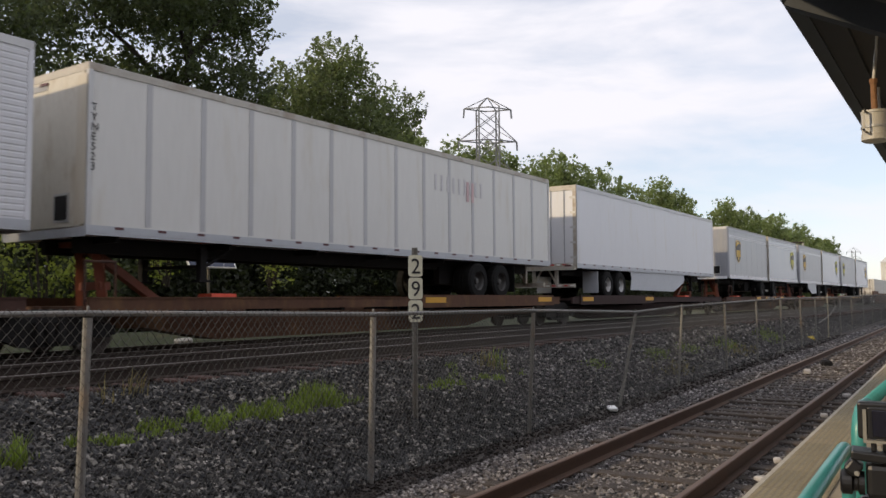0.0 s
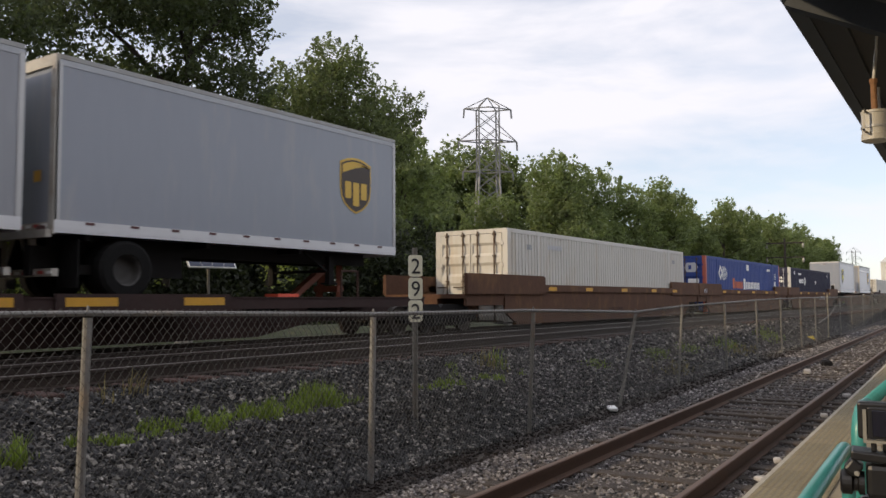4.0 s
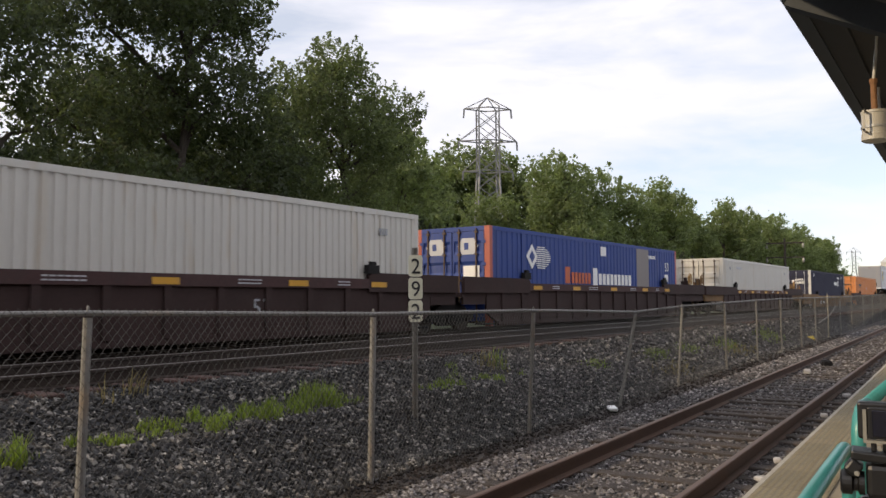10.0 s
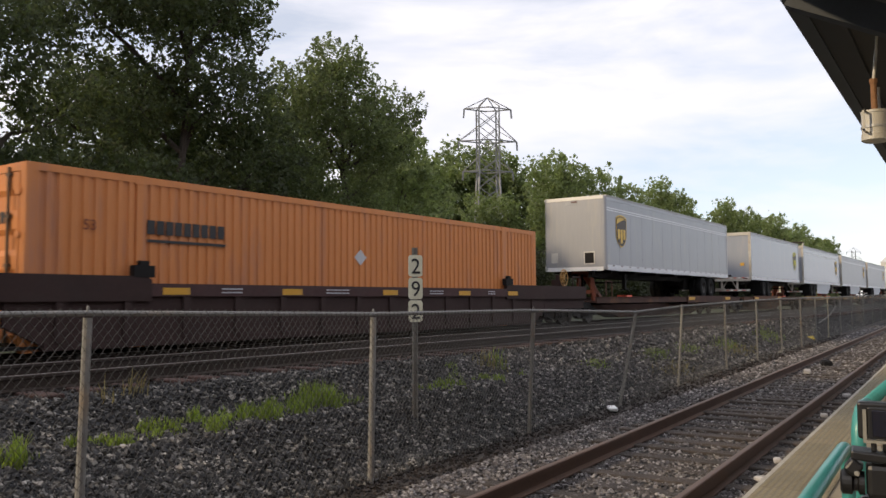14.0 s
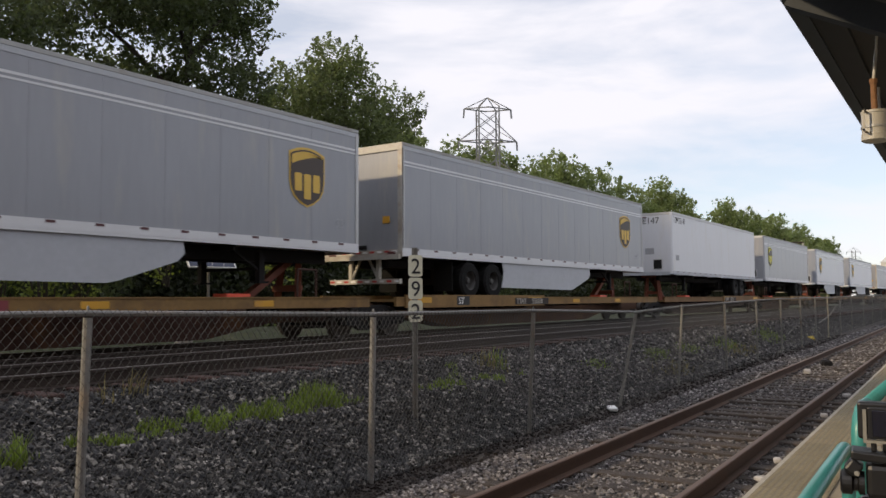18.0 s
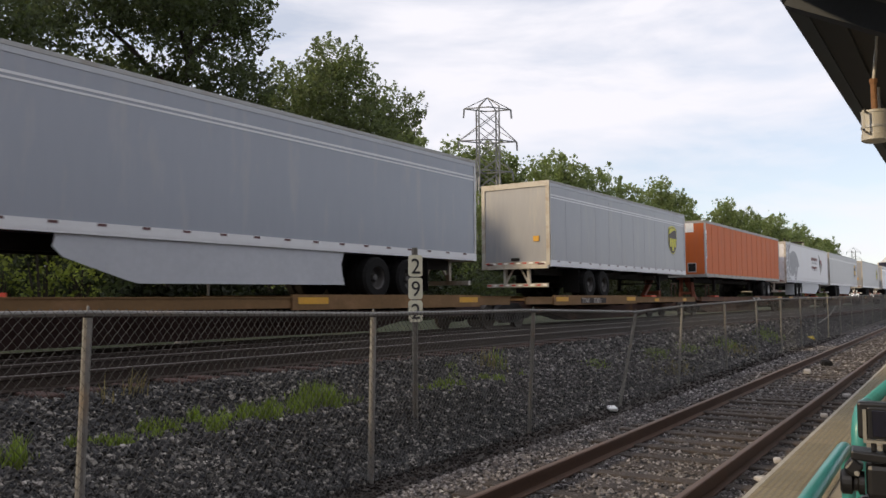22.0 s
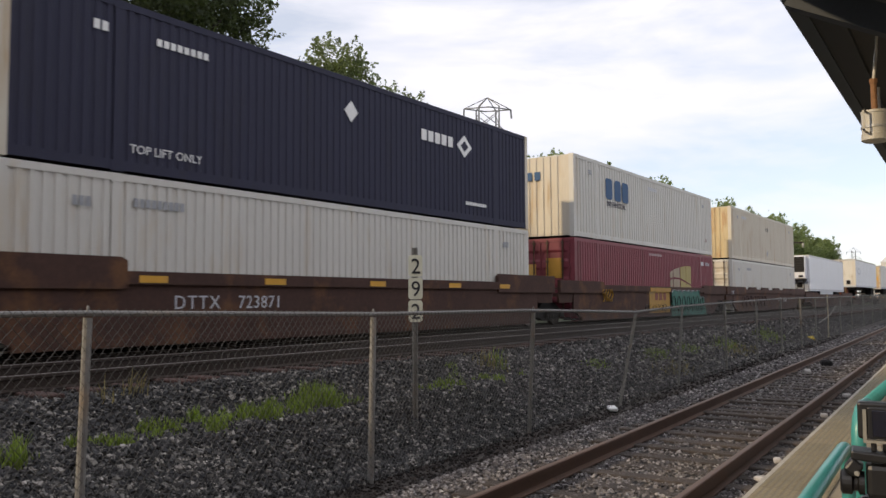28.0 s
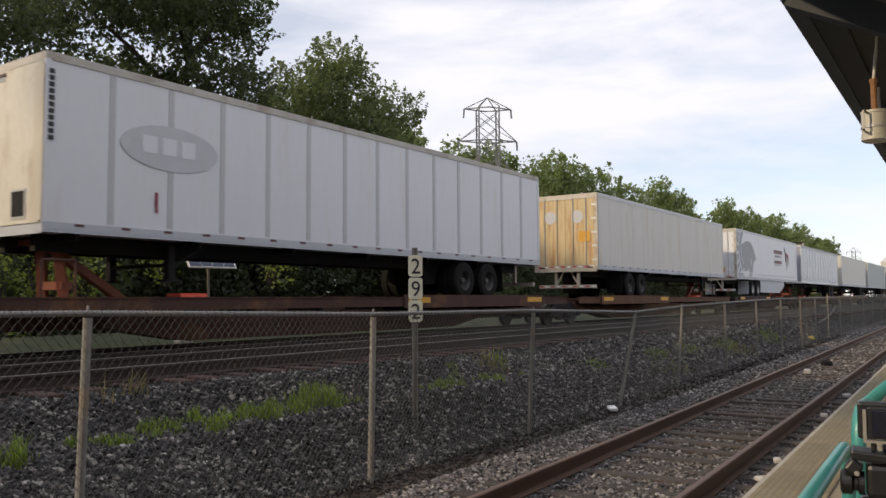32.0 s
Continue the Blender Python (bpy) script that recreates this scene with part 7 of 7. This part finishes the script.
for i in (8, 9, 10, 11, 13, 15):
    for u in (9.4, 13.0):
        slab(S[i], u, u + 0.5, 0.98, 1.10, M_YELLOW, -1.364, "marker")
# size numbers
for x, u in ((360.3, 15.1), (377.95, 15.4), (395.75, 15.3)):
    letters("53'", 0.20, M_MARK_GREY, by[x], pose(u, -1.287, 2.70, 90, 0, 0))
# orange trailer
o = by[505.0]
slab(o, 0.02, 0.20, 3.1, 4.5, M_MARK_WHITE, -1.303, "white_strip")
vertical_bars(o, 0.06, 3.2, 4.35, 8, M_MARK_BLACK)
end_slab(o, -0.30, -0.72, 4.42, 4.88, M_MARK_WHITE)
end_slab(o, 0.05, 0.35, 2.75, 3.05, M_MARK_PALE)


def helmet(parent, top, low):
    """A grey crested helmet as plain shapes across the rear of the side: a body, a crescent round its back and a fan of plumes."""
    cx, cz = 2.05, 3.85

    def arc(r, a0, a1, n):
        return [(cx + r * math.cos(math.radians(a0 + (a1 - a0) * k / n)), cz + r * math.sin(math.radians(a0 + (a1 - a0) * k / n))) for k in range(n + 1)]
    bm = bmesh.new()
    prism(bm, arc(0.92, 158, 232, 6)[::-1] + [(1.55, 4.24), (2.0, 4.37), (2.55, 4.41), (3.1, 4.36), (3.55, 4.2), (4.0, 3.86), (4.42, 3.40), (3.86, 3.28), (3.64, 2.92), (3.32, 2.36), (2.72, 2.36), (2.74, 2.84), (2.36, 2.66), (1.66, 2.62)], -1.291, -1.286)
    body = part("helmet_mark", bm, M_MARK_GREY, parent, "large grey crested helmet figure")
    bm = bmesh.new()
    prism(bm, [(3.14, 2.98), (3.22, 3.34), (3.31, 3.40), (3.27, 3.04)], -1.295, -1.291)
    part("helmet_slit", bm, M_WHITE, body)
    bm = bmesh.new()
    prism(bm, arc(1.42, 112, 243, 12) + arc(1.02, 240, 122, 10), -1.290, -1.286)
    part("crest_mark", bm, M_MARK_GREY, body)
    for k in range(9):
        bm = bmesh.new()
        a0 = 128 + k * 15
        pts = arc(1.54, a0, a0 + 11, 2) + arc(2.35, a0 + 11, a0, 2)
        pts = [(max(0.10, x), min(4.82, max(2.36, z))) for x, z in pts]
        if max(z for _, z in pts) - min(z for _, z in pts) < 0.06 or max(x for x, _ in pts) - min(x for x, _ in pts) < 0.06:
            bm.free()
            continue
        prism(bm, pts, -1.290, -1.286)
        part("plume", bm, M_MARK_GREY, body)
    part("rub_rail", blocks((0.4, 15.8, -1.31, -1.285, 2.52, 2.57)), M_STRIPE, parent)


M_EMBLEMGREY = material("warm_grey_emblem", (0.34, 0.33, 0.315), 0.6, vary=0.3, scale=9)
for x in (523.35, 721.9):
    e = by[x]
    helmet(e, 4.95, 2.2)
    bm = bmesh.new()
    prism(bm, [(12.75, 2.95), (12.15, 4.55), (12.5, 4.25), (12.85, 4.0), (13.3, 3.95), (13.58, 3.55)], -1.291, -1.286)
    k = part("crest_emblem", bm, M_EMBLEMGREY, e, "winged emblem in grey and dark red")
    bm = bmesh.new()
    prism(bm, [(12.62, 4.12), (12.9, 4.16), (13.25, 4.05), (13.48, 3.80), (13.46, 3.62), (13.2, 3.80), (12.8, 3.88)], -1.296, -1.291)
    part("emblem_crown", bm, M_MARK_RED, k)
    for i in range(6):
        bm = bmesh.new()
        beam(bm, (12.16 + 0.04 * i, -1.295, 4.50 - i * 0.16), (12.62 + 0.02 * i, -1.295, 4.02 - i * 0.10), 0.035, 0.006)
        part("emblem_feather", bm, M_MARK_GREY, k)
    bars(e, 9.05, 3.98, 2.45, 0.23, 8, M_NAMEBROWN, fill=0.62)
    bars(e, 9.42, 3.74, 1.75, 0.15, 9, M_MARK_PALE)
    bars(e, 9.20, 3.34, 2.1, 0.19, 11, M_NAMEBROWN, fill=0.6)
    bars(e, 9.20, 3.22, 2.1, 0.05, 20, M_MARK_PALE)
    end_slab(e, -0.45, -0.65, 2.55, 2.85, M_YELLOW, -0.016)
    end_slab(e, -0.78, -0.95, 2.62, 2.82, M_MARK_WHITE, -0.016)
# faded oval
j = by[682.4]
bm = bmesh.new()
prism(bm, [(2.32 + 1.02 * math.cos(2 * math.pi * i / 28), 3.78 + 0.40 * math.sin(2 * math.pi * i / 28)) for i in range(28)], -1.300, -1.284)
ov = part("oval_mark", bm, M_MARK_PALE, j, "faded grey oval")
bars(ov, 1.72, 3.66, 1.2, 0.30, 3, M_WHITE, -1.302, fill=0.75)
slab(j, 1.99, 2.05, 2.62, 2.98, M_MARK_RED, -1.298, "scrape")
vertical_bars(j, 0.05, 3.6, 4.75, 11, M_MARK_BLACK, 0.09)
# rusty doors with round marks
k = by[703.1]
for y in (0.60, -0.50):
    bm = bmesh.new()
    lathe(bm, [(0.24, -0.026), (0.24, -0.020)], 20, "x", (0, y, 4.15))
    part("round_mark", bm, M_MARK_PALE, k)
end_slab(k, -0.55, -1.0, 3.2, 3.6, M_YELLOW, -0.03)
# cooling unit on the refrigerated trailer's nose
r = by[658.2]
bm = bmesh.new()
box(bm, -0.62, 0.0, -1.12, 1.10, 2.55, 4.30)
bevel(bm, 0.07, 2)
cu = part("cooling_unit", bm, M_WHITE, r, "white cooling unit with black grilles")
part("grille", blocks((-0.634, -0.61, -1.04, 0.98, 3.06, 4.24)), M_BLACK, cu, "black grille surround")
for i in range(8):
    part("grille_slat", blocks((-0.640, -0.632, -1.00, -0.12, 3.16 + i * 0.13, 3.20 + i * 0.13)), M_GADGET, cu)
panel = part("service_panel", blocks((-0.650, -0.63, 0.08, 0.76, 3.14, 4.20)), M_WHITE, cu)
part("badge", blocks((-0.656, -0.648, 0.26, 0.56, 3.50, 3.74)), M_MARK_GREY, panel)
for y in (0.88, -0.10):
    bm = bmesh.new()
    tube(bm, (-0.68, y, 1.75), (-0.68, y, 4.28), 0.022, 8)
    part("guard_bar", bm, M_WHITE, cu)
part("vent", blocks((-0.635, -0.62, -0.95, -0.62, 2.66, 2.82)), M_BLACK, cu)
part("vent", blocks((-0.635, -0.62, 0.16, 0.38, 2.72, 2.79)), M_BLACK, cu)
part("vent", blocks((-0.635, -0.62, 0.46, 0.68, 2.72, 2.79)), M_BLACK, cu)
part("unit_tray", blocks((-0.60, 0.0, -1.10, 1.10, 2.42, 2.50)), M_BLACK, r)
part("lower_nose", blocks((-0.02, 0.0, -1.15, 1.15, 1.66, 2.42)), M_GREY, r)
for y in (-0.95, -0.45, 0.40):
    part("tray_post", blocks((-0.45, -0.38, y - 0.03, y + 0.03, 1.60, 2.42)), M_BLACK, r)


# containers
def blue_marks(c, patch):
    d = diamond(c, 2.53, 2.10, 0.74, 0.78, M_MARK_WHITE, hole=M_BLUE)
    for i in range(11):
        u = abs(i - 5) / 5
        slab(c, 2.62 + 0.26 * u, 3.80 - 0.40 * u * u, 1.74 + i * 0.0655, 1.772 + i * 0.0655, M_MARK_WHITE, name="speed_line")
    bars(c, 4.86, 1.30, 0.40, 0.55, 1, M_MARK_ORANGE, fill=0.9)
    bars(c, 5.35, 1.30, 1.6, 0.38, 6, M_MARK_ORANGE, fill=0.7)
    bars(c, 7.10, 1.25, 0.42, 0.62, 1, M_MARK_WHITE, fill=0.9)
    bars(c, 7.60, 1.28, 3.2, 0.40, 9, M_MARK_WHITE, fill=0.72)
    slab(c, 7.80, 8.28, 2.34, 2.68, M_MARK_WHITE)
    letters("53", 0.36, M_MARK_WHITE, c, on_side(14.62, 1.95))
    slab(c, 14.60, 15.02, 1.50, 1.80, M_MARK_WHITE)
    bars(c, 12.7, 2.42, 0.8, 0.13, 8, M_MARK_WHITE)
    if patch:
        part("replacement_panel", blocks((11.35, 12.70, -1.296, -1.25, 0.2, 2.78)), M_GREYPATCH, c, "grey replacement panel")
    for y in (0.58, -0.56):
        bm = bmesh.new()
        pts = [(y - 0.36, 2.32), (y - 0.20, 2.56), (y + 0.20, 2.56), (y + 0.36, 2.32), (y + 0.20, 2.08), (y - 0.20, 2.08)]
        va = [bm.verts.new((-0.012, q, z)) for q, z in pts]
        vb = [bm.verts.new((-0.006, q, z)) for q, z in pts]
        bm.faces.new(va)
        bm.faces.new(vb[::-1])
        for i in range(6):
            bm.faces.new((va[i], vb[i], vb[(i + 1) % 6], va[(i + 1) % 6]))
        mark = part("door_mark", bm, M_MARK_PALE, c)
        part("door_mark_centre", blocks((-0.016, -0.010, y - 0.02, y + 0.13, 2.22, 2.42)), M_BLUE, mark)
    end_slab(c, -0.40, -0.95, 1.40, 1.75, M_MARK_WHITE, -0.012)


blue_marks(C2, False)
blue_marks(C6, True)


def navy_marks(c, logo_x, id_x, plain=False):
    bars(c, logo_x, 1.83, 1.55, 0.30, 5, M_MARK_WHITE, fill=0.74)
    diamond(c, logo_x + 2.02, 1.98, 0.80, 0.66, M_MARK_WHITE, hole=M_NAVY)
    bars(c, id_x, 2.42, 1.1, 0.13, 8, M_MARK_WHITE)
    for u in (1.25, 14.35):
        bars(c, u, 2.42, 0.30, 0.16, 2, M_MARK_WHITE)
        slab(c, u, u + 0.28, 2.62, 2.66, M_MARK_WHITE)


navy_marks(C3, 2.95, 2.65)
navy_marks(C8, 10.56, 12.3)
for c in (C3, C8):
    bars(c, 0.90, 1.98, 0.72, 0.16, 5, M_MARK_WHITE, -0.012, end=True)
    diamond_end = end_slab(c, 0.05, -0.12, 1.96, 2.16, M_MARK_WHITE, -0.012)
    bars(c, -0.20, 2.10, 0.60, 0.14, 4, M_MARK_WHITE, -0.012, end=True)
    bars(c, -0.20, 1.86, 0.68, 0.16, 6, M_MARK_WHITE, -0.012, end=True)
diamond(C3, 9.2, 1.95, 0.30, 0.42, M_MARK_WHITE)
bars(C11, 2.7, 2.30, 1.15, 0.13, 8, M_MARK_WHITE)
letters("TOP LIFT ONLY", 0.15, M_MARK_WHITE, C11, on_side(2.2, 0.34))
diamond(C11, 7.84, 2.12, 0.46, 0.50, M_MARK_WHITE)
bars(C11, 10.55, 1.92, 1.5, 0.28, 5, M_MARK_WHITE, fill=0.74)
diamond(C11, 12.55, 2.04, 0.74, 0.62, M_MARK_WHITE, hole=M_NAVY)
bars(C11, 12.6, 0.44, 1.1, 0.09, 10, M_MARK_WHITE)
bars(C11, 1.5, 2.30, 0.3, 0.16, 2, M_MARK_WHITE)
bars(C11, 0.75, 2.05, 0.90, 0.17, 5, M_MARK_WHITE, -0.006, end=True)
for c, u in ((C10, 2.3), (C14, 3.0), (C1, 2.6), (C4, 2.6), (C5, 2.6), (C7, 2.6), (C15, 2.2), (C13, 7.2)):
    bars(c, u, 2.36, 1.05, 0.15, 9, M_MARK_GREY if c in (C10, C14) else M_MARK_PALE)
    bars(c, 1.2, 2.30, 0.34, 0.16, 3, M_MARK_GREY)
    bars(c, 14.6, 2.30, 0.34, 0.16, 3, M_MARK_GREY)
# orange container
bars(C9, 2.1, 1.92, 1.7, 0.24, 9, M_MARK_BLACK, fill=0.8)
slab(C9, 2.1, 3.8, 1.78, 1.83, M_MARK_BLACK)
letters("53", 0.17, M_HITCH, C9, on_side(0.92, 1.92))
diamond(C9, 7.7, 1.74, 0.42, 0.36, M_MARK_PALE)
bars(C9, 1.0, 1.98, 0.95, 0.18, 6, M_MARK_BLACK, -0.012, end=True)
bars(C9, -0.1, 1.98, 0.80, 0.18, 5, M_MARK_BLACK, -0.012, end=True)
# off-white container with the blue name
for u in (2.76, 3.60, 4.36):
    bm = bmesh.new()
    box(bm, u, u + 0.62, -1.304, -1.298, 1.57, 2.36)
    bmesh.ops.bevel(bm, geom=[e for e in bm.edges if abs(e.verts[0].co.y - e.verts[1].co.y) > 0.002], offset=0.14, segments=3, profile=0.5, affect="EDGES")
    part("name_block", bm, M_MARK_BLUE, C13, "broad dark-blue name block")
letters("INTERMODAL", 0.20, M_NAVY, C13, on_side(2.85, 1.30), spacing=1.05)
bars(C13, 0.85, 2.05, 0.95, 0.30, 3, M_MARK_BLUE, -0.006, end=True)
letters("53", 0.16, M_HITCH, C13, on_side(15.0, 0.62))
diamond(C15, 8.0, 2.10, 0.26, 0.32, M_MARK_BLACK)
diamond(C15, 8.44, 2.10, 0.26, 0.32, M_MARK_BLACK)
diamond(C15, 8.15, 0.60, 0.44, 0.46, M_MARK_GREY)
M_MARK_PINK = material("dusty_pink_lettering", (0.34, 0.24, 0.25), 0.6, vary=0.2, scale=5)
# maroon container with a pale window figure
bars(C12, 7.15, 2.56, 1.55, 0.10, 14, M_MARK_PINK)
slab(C12, 14.2, 14.62, 2.36, 2.54, M_MARK_PALE)
letters("939168", 0.17, M_MARK_PALE, C12, on_side(14.82, 2.36, -1.302))
M_PANE = material("faded_buff_pane_paint", (0.30, 0.235, 0.165), 0.6, vary=0.15, scale=2)
M_PANE_YELLOW = material("faded_yellow_pane_paint", (0.33, 0.265, 0.085), 0.6, vary=0.15, scale=2)
for corners, mt in ((((9.70, 1.66), (10.06, 1.70), (10.06, 2.02), (9.70, 1.92)), M_PANE), (((9.70, 1.26), (10.06, 1.26), (10.06, 1.62), (9.70, 1.58)), M_PANE), (((10.14, 1.72), (10.98, 1.70), (10.98, 2.18), (10.14, 2.05)), M_PANE),
                    (((10.14, 1.26), (10.98, 1.26), (10.98, 1.62), (10.14, 1.64)), M_PANE), (((11.10, 1.68), (11.86, 1.56), (11.86, 2.26), (11.10, 2.20)), M_PANE_YELLOW), (((11.10, 1.24), (11.86, 1.24), (11.86, 1.48), (11.10, 1.60)), M_PANE_YELLOW),
                    (((11.90, 1.55), (12.62, 1.42), (12.62, 2.26), (11.90, 2.27)), M_PANE_YELLOW), (((11.90, 1.22), (12.62, 1.22), (12.62, 1.34), (11.90, 1.47)), M_PANE_YELLOW)):
    bm = bmesh.new()
    prism(bm, corners, -1.304, -1.298)
    part("painted_pane", bm, mt, C12)
end_slab(C12, 0.2, 0.8, 1.5, 2.0, M_OCHRE, -0.012)
end_slab(C12, -0.2, -0.8, 1.5, 2.2, M_GRAFFITI_YELLOW, -0.012)

# railcars
W = WELLS
WY = -1.404
slab(W[8], 2.98, 5.35, 0.58, 0.86, M_MARK_BLACK, -1.401, "number_ground", "black patch behind the car number")
letters("DTTX", 0.20, M_MARK_WHITE, W[8], pose(3.05, -1.407, 0.62, 90, 0, 0))
letters("467466", 0.20, M_MARK_WHITE, W[8], pose(4.10, -1.407, 0.62, 90, 0, 0))
letters("53", 0.18, M_MARK_BLACK, W[8], pose(7.5, -1.404, 0.66, 90, 0, 0))
letters("DTTX", 0.24, M_MARK_PALE, W[10], pose(3.05, -1.404, 0.96, 90, 0, 0), spacing=1.2)
letters("723871", 0.24, M_MARK_PALE, W[10], pose(4.50, -1.404, 0.96, 90, 0, 0), spacing=1.1)
letters("DTTX", 0.24, M_MARK_PALE, W[12], pose(10.3, -1.404, 0.86, 90, 0, 0), spacing=1.2)
letters("723871", 0.24, M_MARK_PALE, W[12], pose(11.7, -1.404, 0.86, 90, 0, 0), spacing=1.1)
letters("DTTX", 0.26, M_MARK_PALE, W[2], pose(10.2, -1.404, 0.94, 90, 0, 0))
letters("724461", 0.26, M_MARK_PALE, W[2], pose(11.5, -1.404, 0.94, 90, 0, 0))
letters("135T", 0.20, M_MARK_GREY, W[12], pose(-0.95, -1.468, 1.30, 90, 0, 0))
letters("125T", 0.20, M_MARK_PALE, W[1], pose(-0.95, -1.468, 1.36, 90, 0, 0))
letters("53", 0.26, M_MARK_BLACK, W[7], pose(10.1, -1.404, 1.0, 90, 0, 0))
for w in (W[0], W[1], W[2], W[3], W[10], W[12], W[13]):
    for u, uw in ((3.4, 2.2), (7.2, 1.4), (12.2, 1.8)):
        bars(w, u, 0.62, uw, 0.16, 7, M_RUST, WY, fill=0.6)
for w in (W[4], W[5], W[6], W[7], W[9]):
    zt = 1.42 if w is not W[9] else 1.24
    for u, uw in ((3.6, 0.5), (6.4, 0.75), (10.2, 0.6), (13.0, 0.4)):
        for k in range(2):
            bars(w, u, zt + 0.065 * k, uw, 0.025, 6, M_MARK_PALE, -1.463, fill=0.8)
letters("53", 0.34, M_MARK_GREY, W[4], pose(10.6, -1.404, 0.80, 90, 0, 0))
letters("53", 0.34, M_MARK_GREY, W[5], pose(10.6, -1.404, 0.80, 90, 0, 0))
# spray paint on the rusty well car
g = W[11]
bm = bmesh.new()
pts = [(9.3, 0.32)]
for i in range(25):
    pts.append((9.4 + i * 0.19, 1.36 + 0.13 * abs(math.sin(i * 0.9)) - (0.30 if i > 20 else 0)))
prism(bm, pts + [(14.4, 0.32)], -1.474, -1.462)
gp = part("graffiti", bm, M_GRAFFITI, g, "teal graffiti letters with a pale outline")
for i in range(7):
    bm = bmesh.new()
    u = 9.6 + i * 0.66
    for q in range(9):
        a0, a1 = math.pi * q / 8 * 1.9, math.pi * (q + 1) / 8 * 1.9
        beam(bm, (u + 0.22 * math.cos(a0), -1.476, 0.86 + 0.34 * math.sin(a0)), (u + 0.22 * math.cos(a1), -1.476, 0.86 + 0.34 * math.sin(a1)), 0.05, 0.006)
    part("stroke", bm, M_MARK_BLACK, gp)
bm = bmesh.new()
for (x0, z0), (x1, z1) in zip(pts[1:], pts[2:]):
    beam(bm, (x0, -1.476, z0), (x1, -1.476, z1), 0.045, 0.006)
part("outline", bm, M_MARK_PALE, gp)
part("graffiti", blocks((6.8, 9.25, -1.470, -1.462, 1.38, 1.55), (6.8, 9.25, -1.409, -1.402, 0.50, 1.40)), M_GRAFFITI_YELLOW, g, "worn yellow block of spray paint")
bars(g, 7.45, 1.02, 1.5, 0.32, 3, M_HITCH, -1.411, fill=0.7)
for i in range(6):
    bm = bmesh.new()
    u = 6.5 + i * 0.42
    for q in range(7):
        a0, a1 = math.pi * q / 7 * 1.6 + i, math.pi * (q + 1) / 7 * 1.6 + i
        beam(bm, (u + 0.19 * math.cos(a0), -1.412, 0.70 + 0.15 * math.sin(a0)), (u + 0.19 * math.cos(a1), -1.412, 0.70 + 0.15 * math.sin(a1)), 0.035, 0.006)
    part("graffiti_stroke", bm, M_MARK_BLACK, g)
bm = bmesh.new()
for k in range(5):
    for q in range(6):
        beam(bm, (2.0 + k * 0.2 + 0.07 * math.sin(q * 1.1 + k), -1.466, 1.0 + q * 0.075), (2.0 + k * 0.2 + 0.07 * math.sin((q + 1) * 1.1 + k), -1.466, 1.0 + (q + 1) * 0.075), 0.05, 0.006)
part("graffiti", bm, M_GRAFFITI_YELLOW, g, "worn yellow spray-painted figure")
for i in range(7):
    bm = bmesh.new()
    u = 1.6 + i * 0.85
    for q in range(8):
        a0, a1 = math.pi * q / 8 * 1.7, math.pi * (q + 1) / 8 * 1.7
        beam(bm, (u + 0.28 * math.cos(a0), WY - 0.006, 0.92 + 0.30 * math.sin(a0)), (u + 0.28 * math.cos(a1), WY - 0.006, 0.92 + 0.30 * math.sin(a1)), 0.06, 0.006)
    part("graffiti_stroke", bm, M_DARKRED, W[12])


def motions():
    """The whole train runs by at one steady speed."""
    for ob, x, z in MOVING:
        walk(ob, [(0.0, pose(x, LINE_Y, z)), (32.0, pose(x - SPEED * 32.0, LINE_Y, z))])


motions()
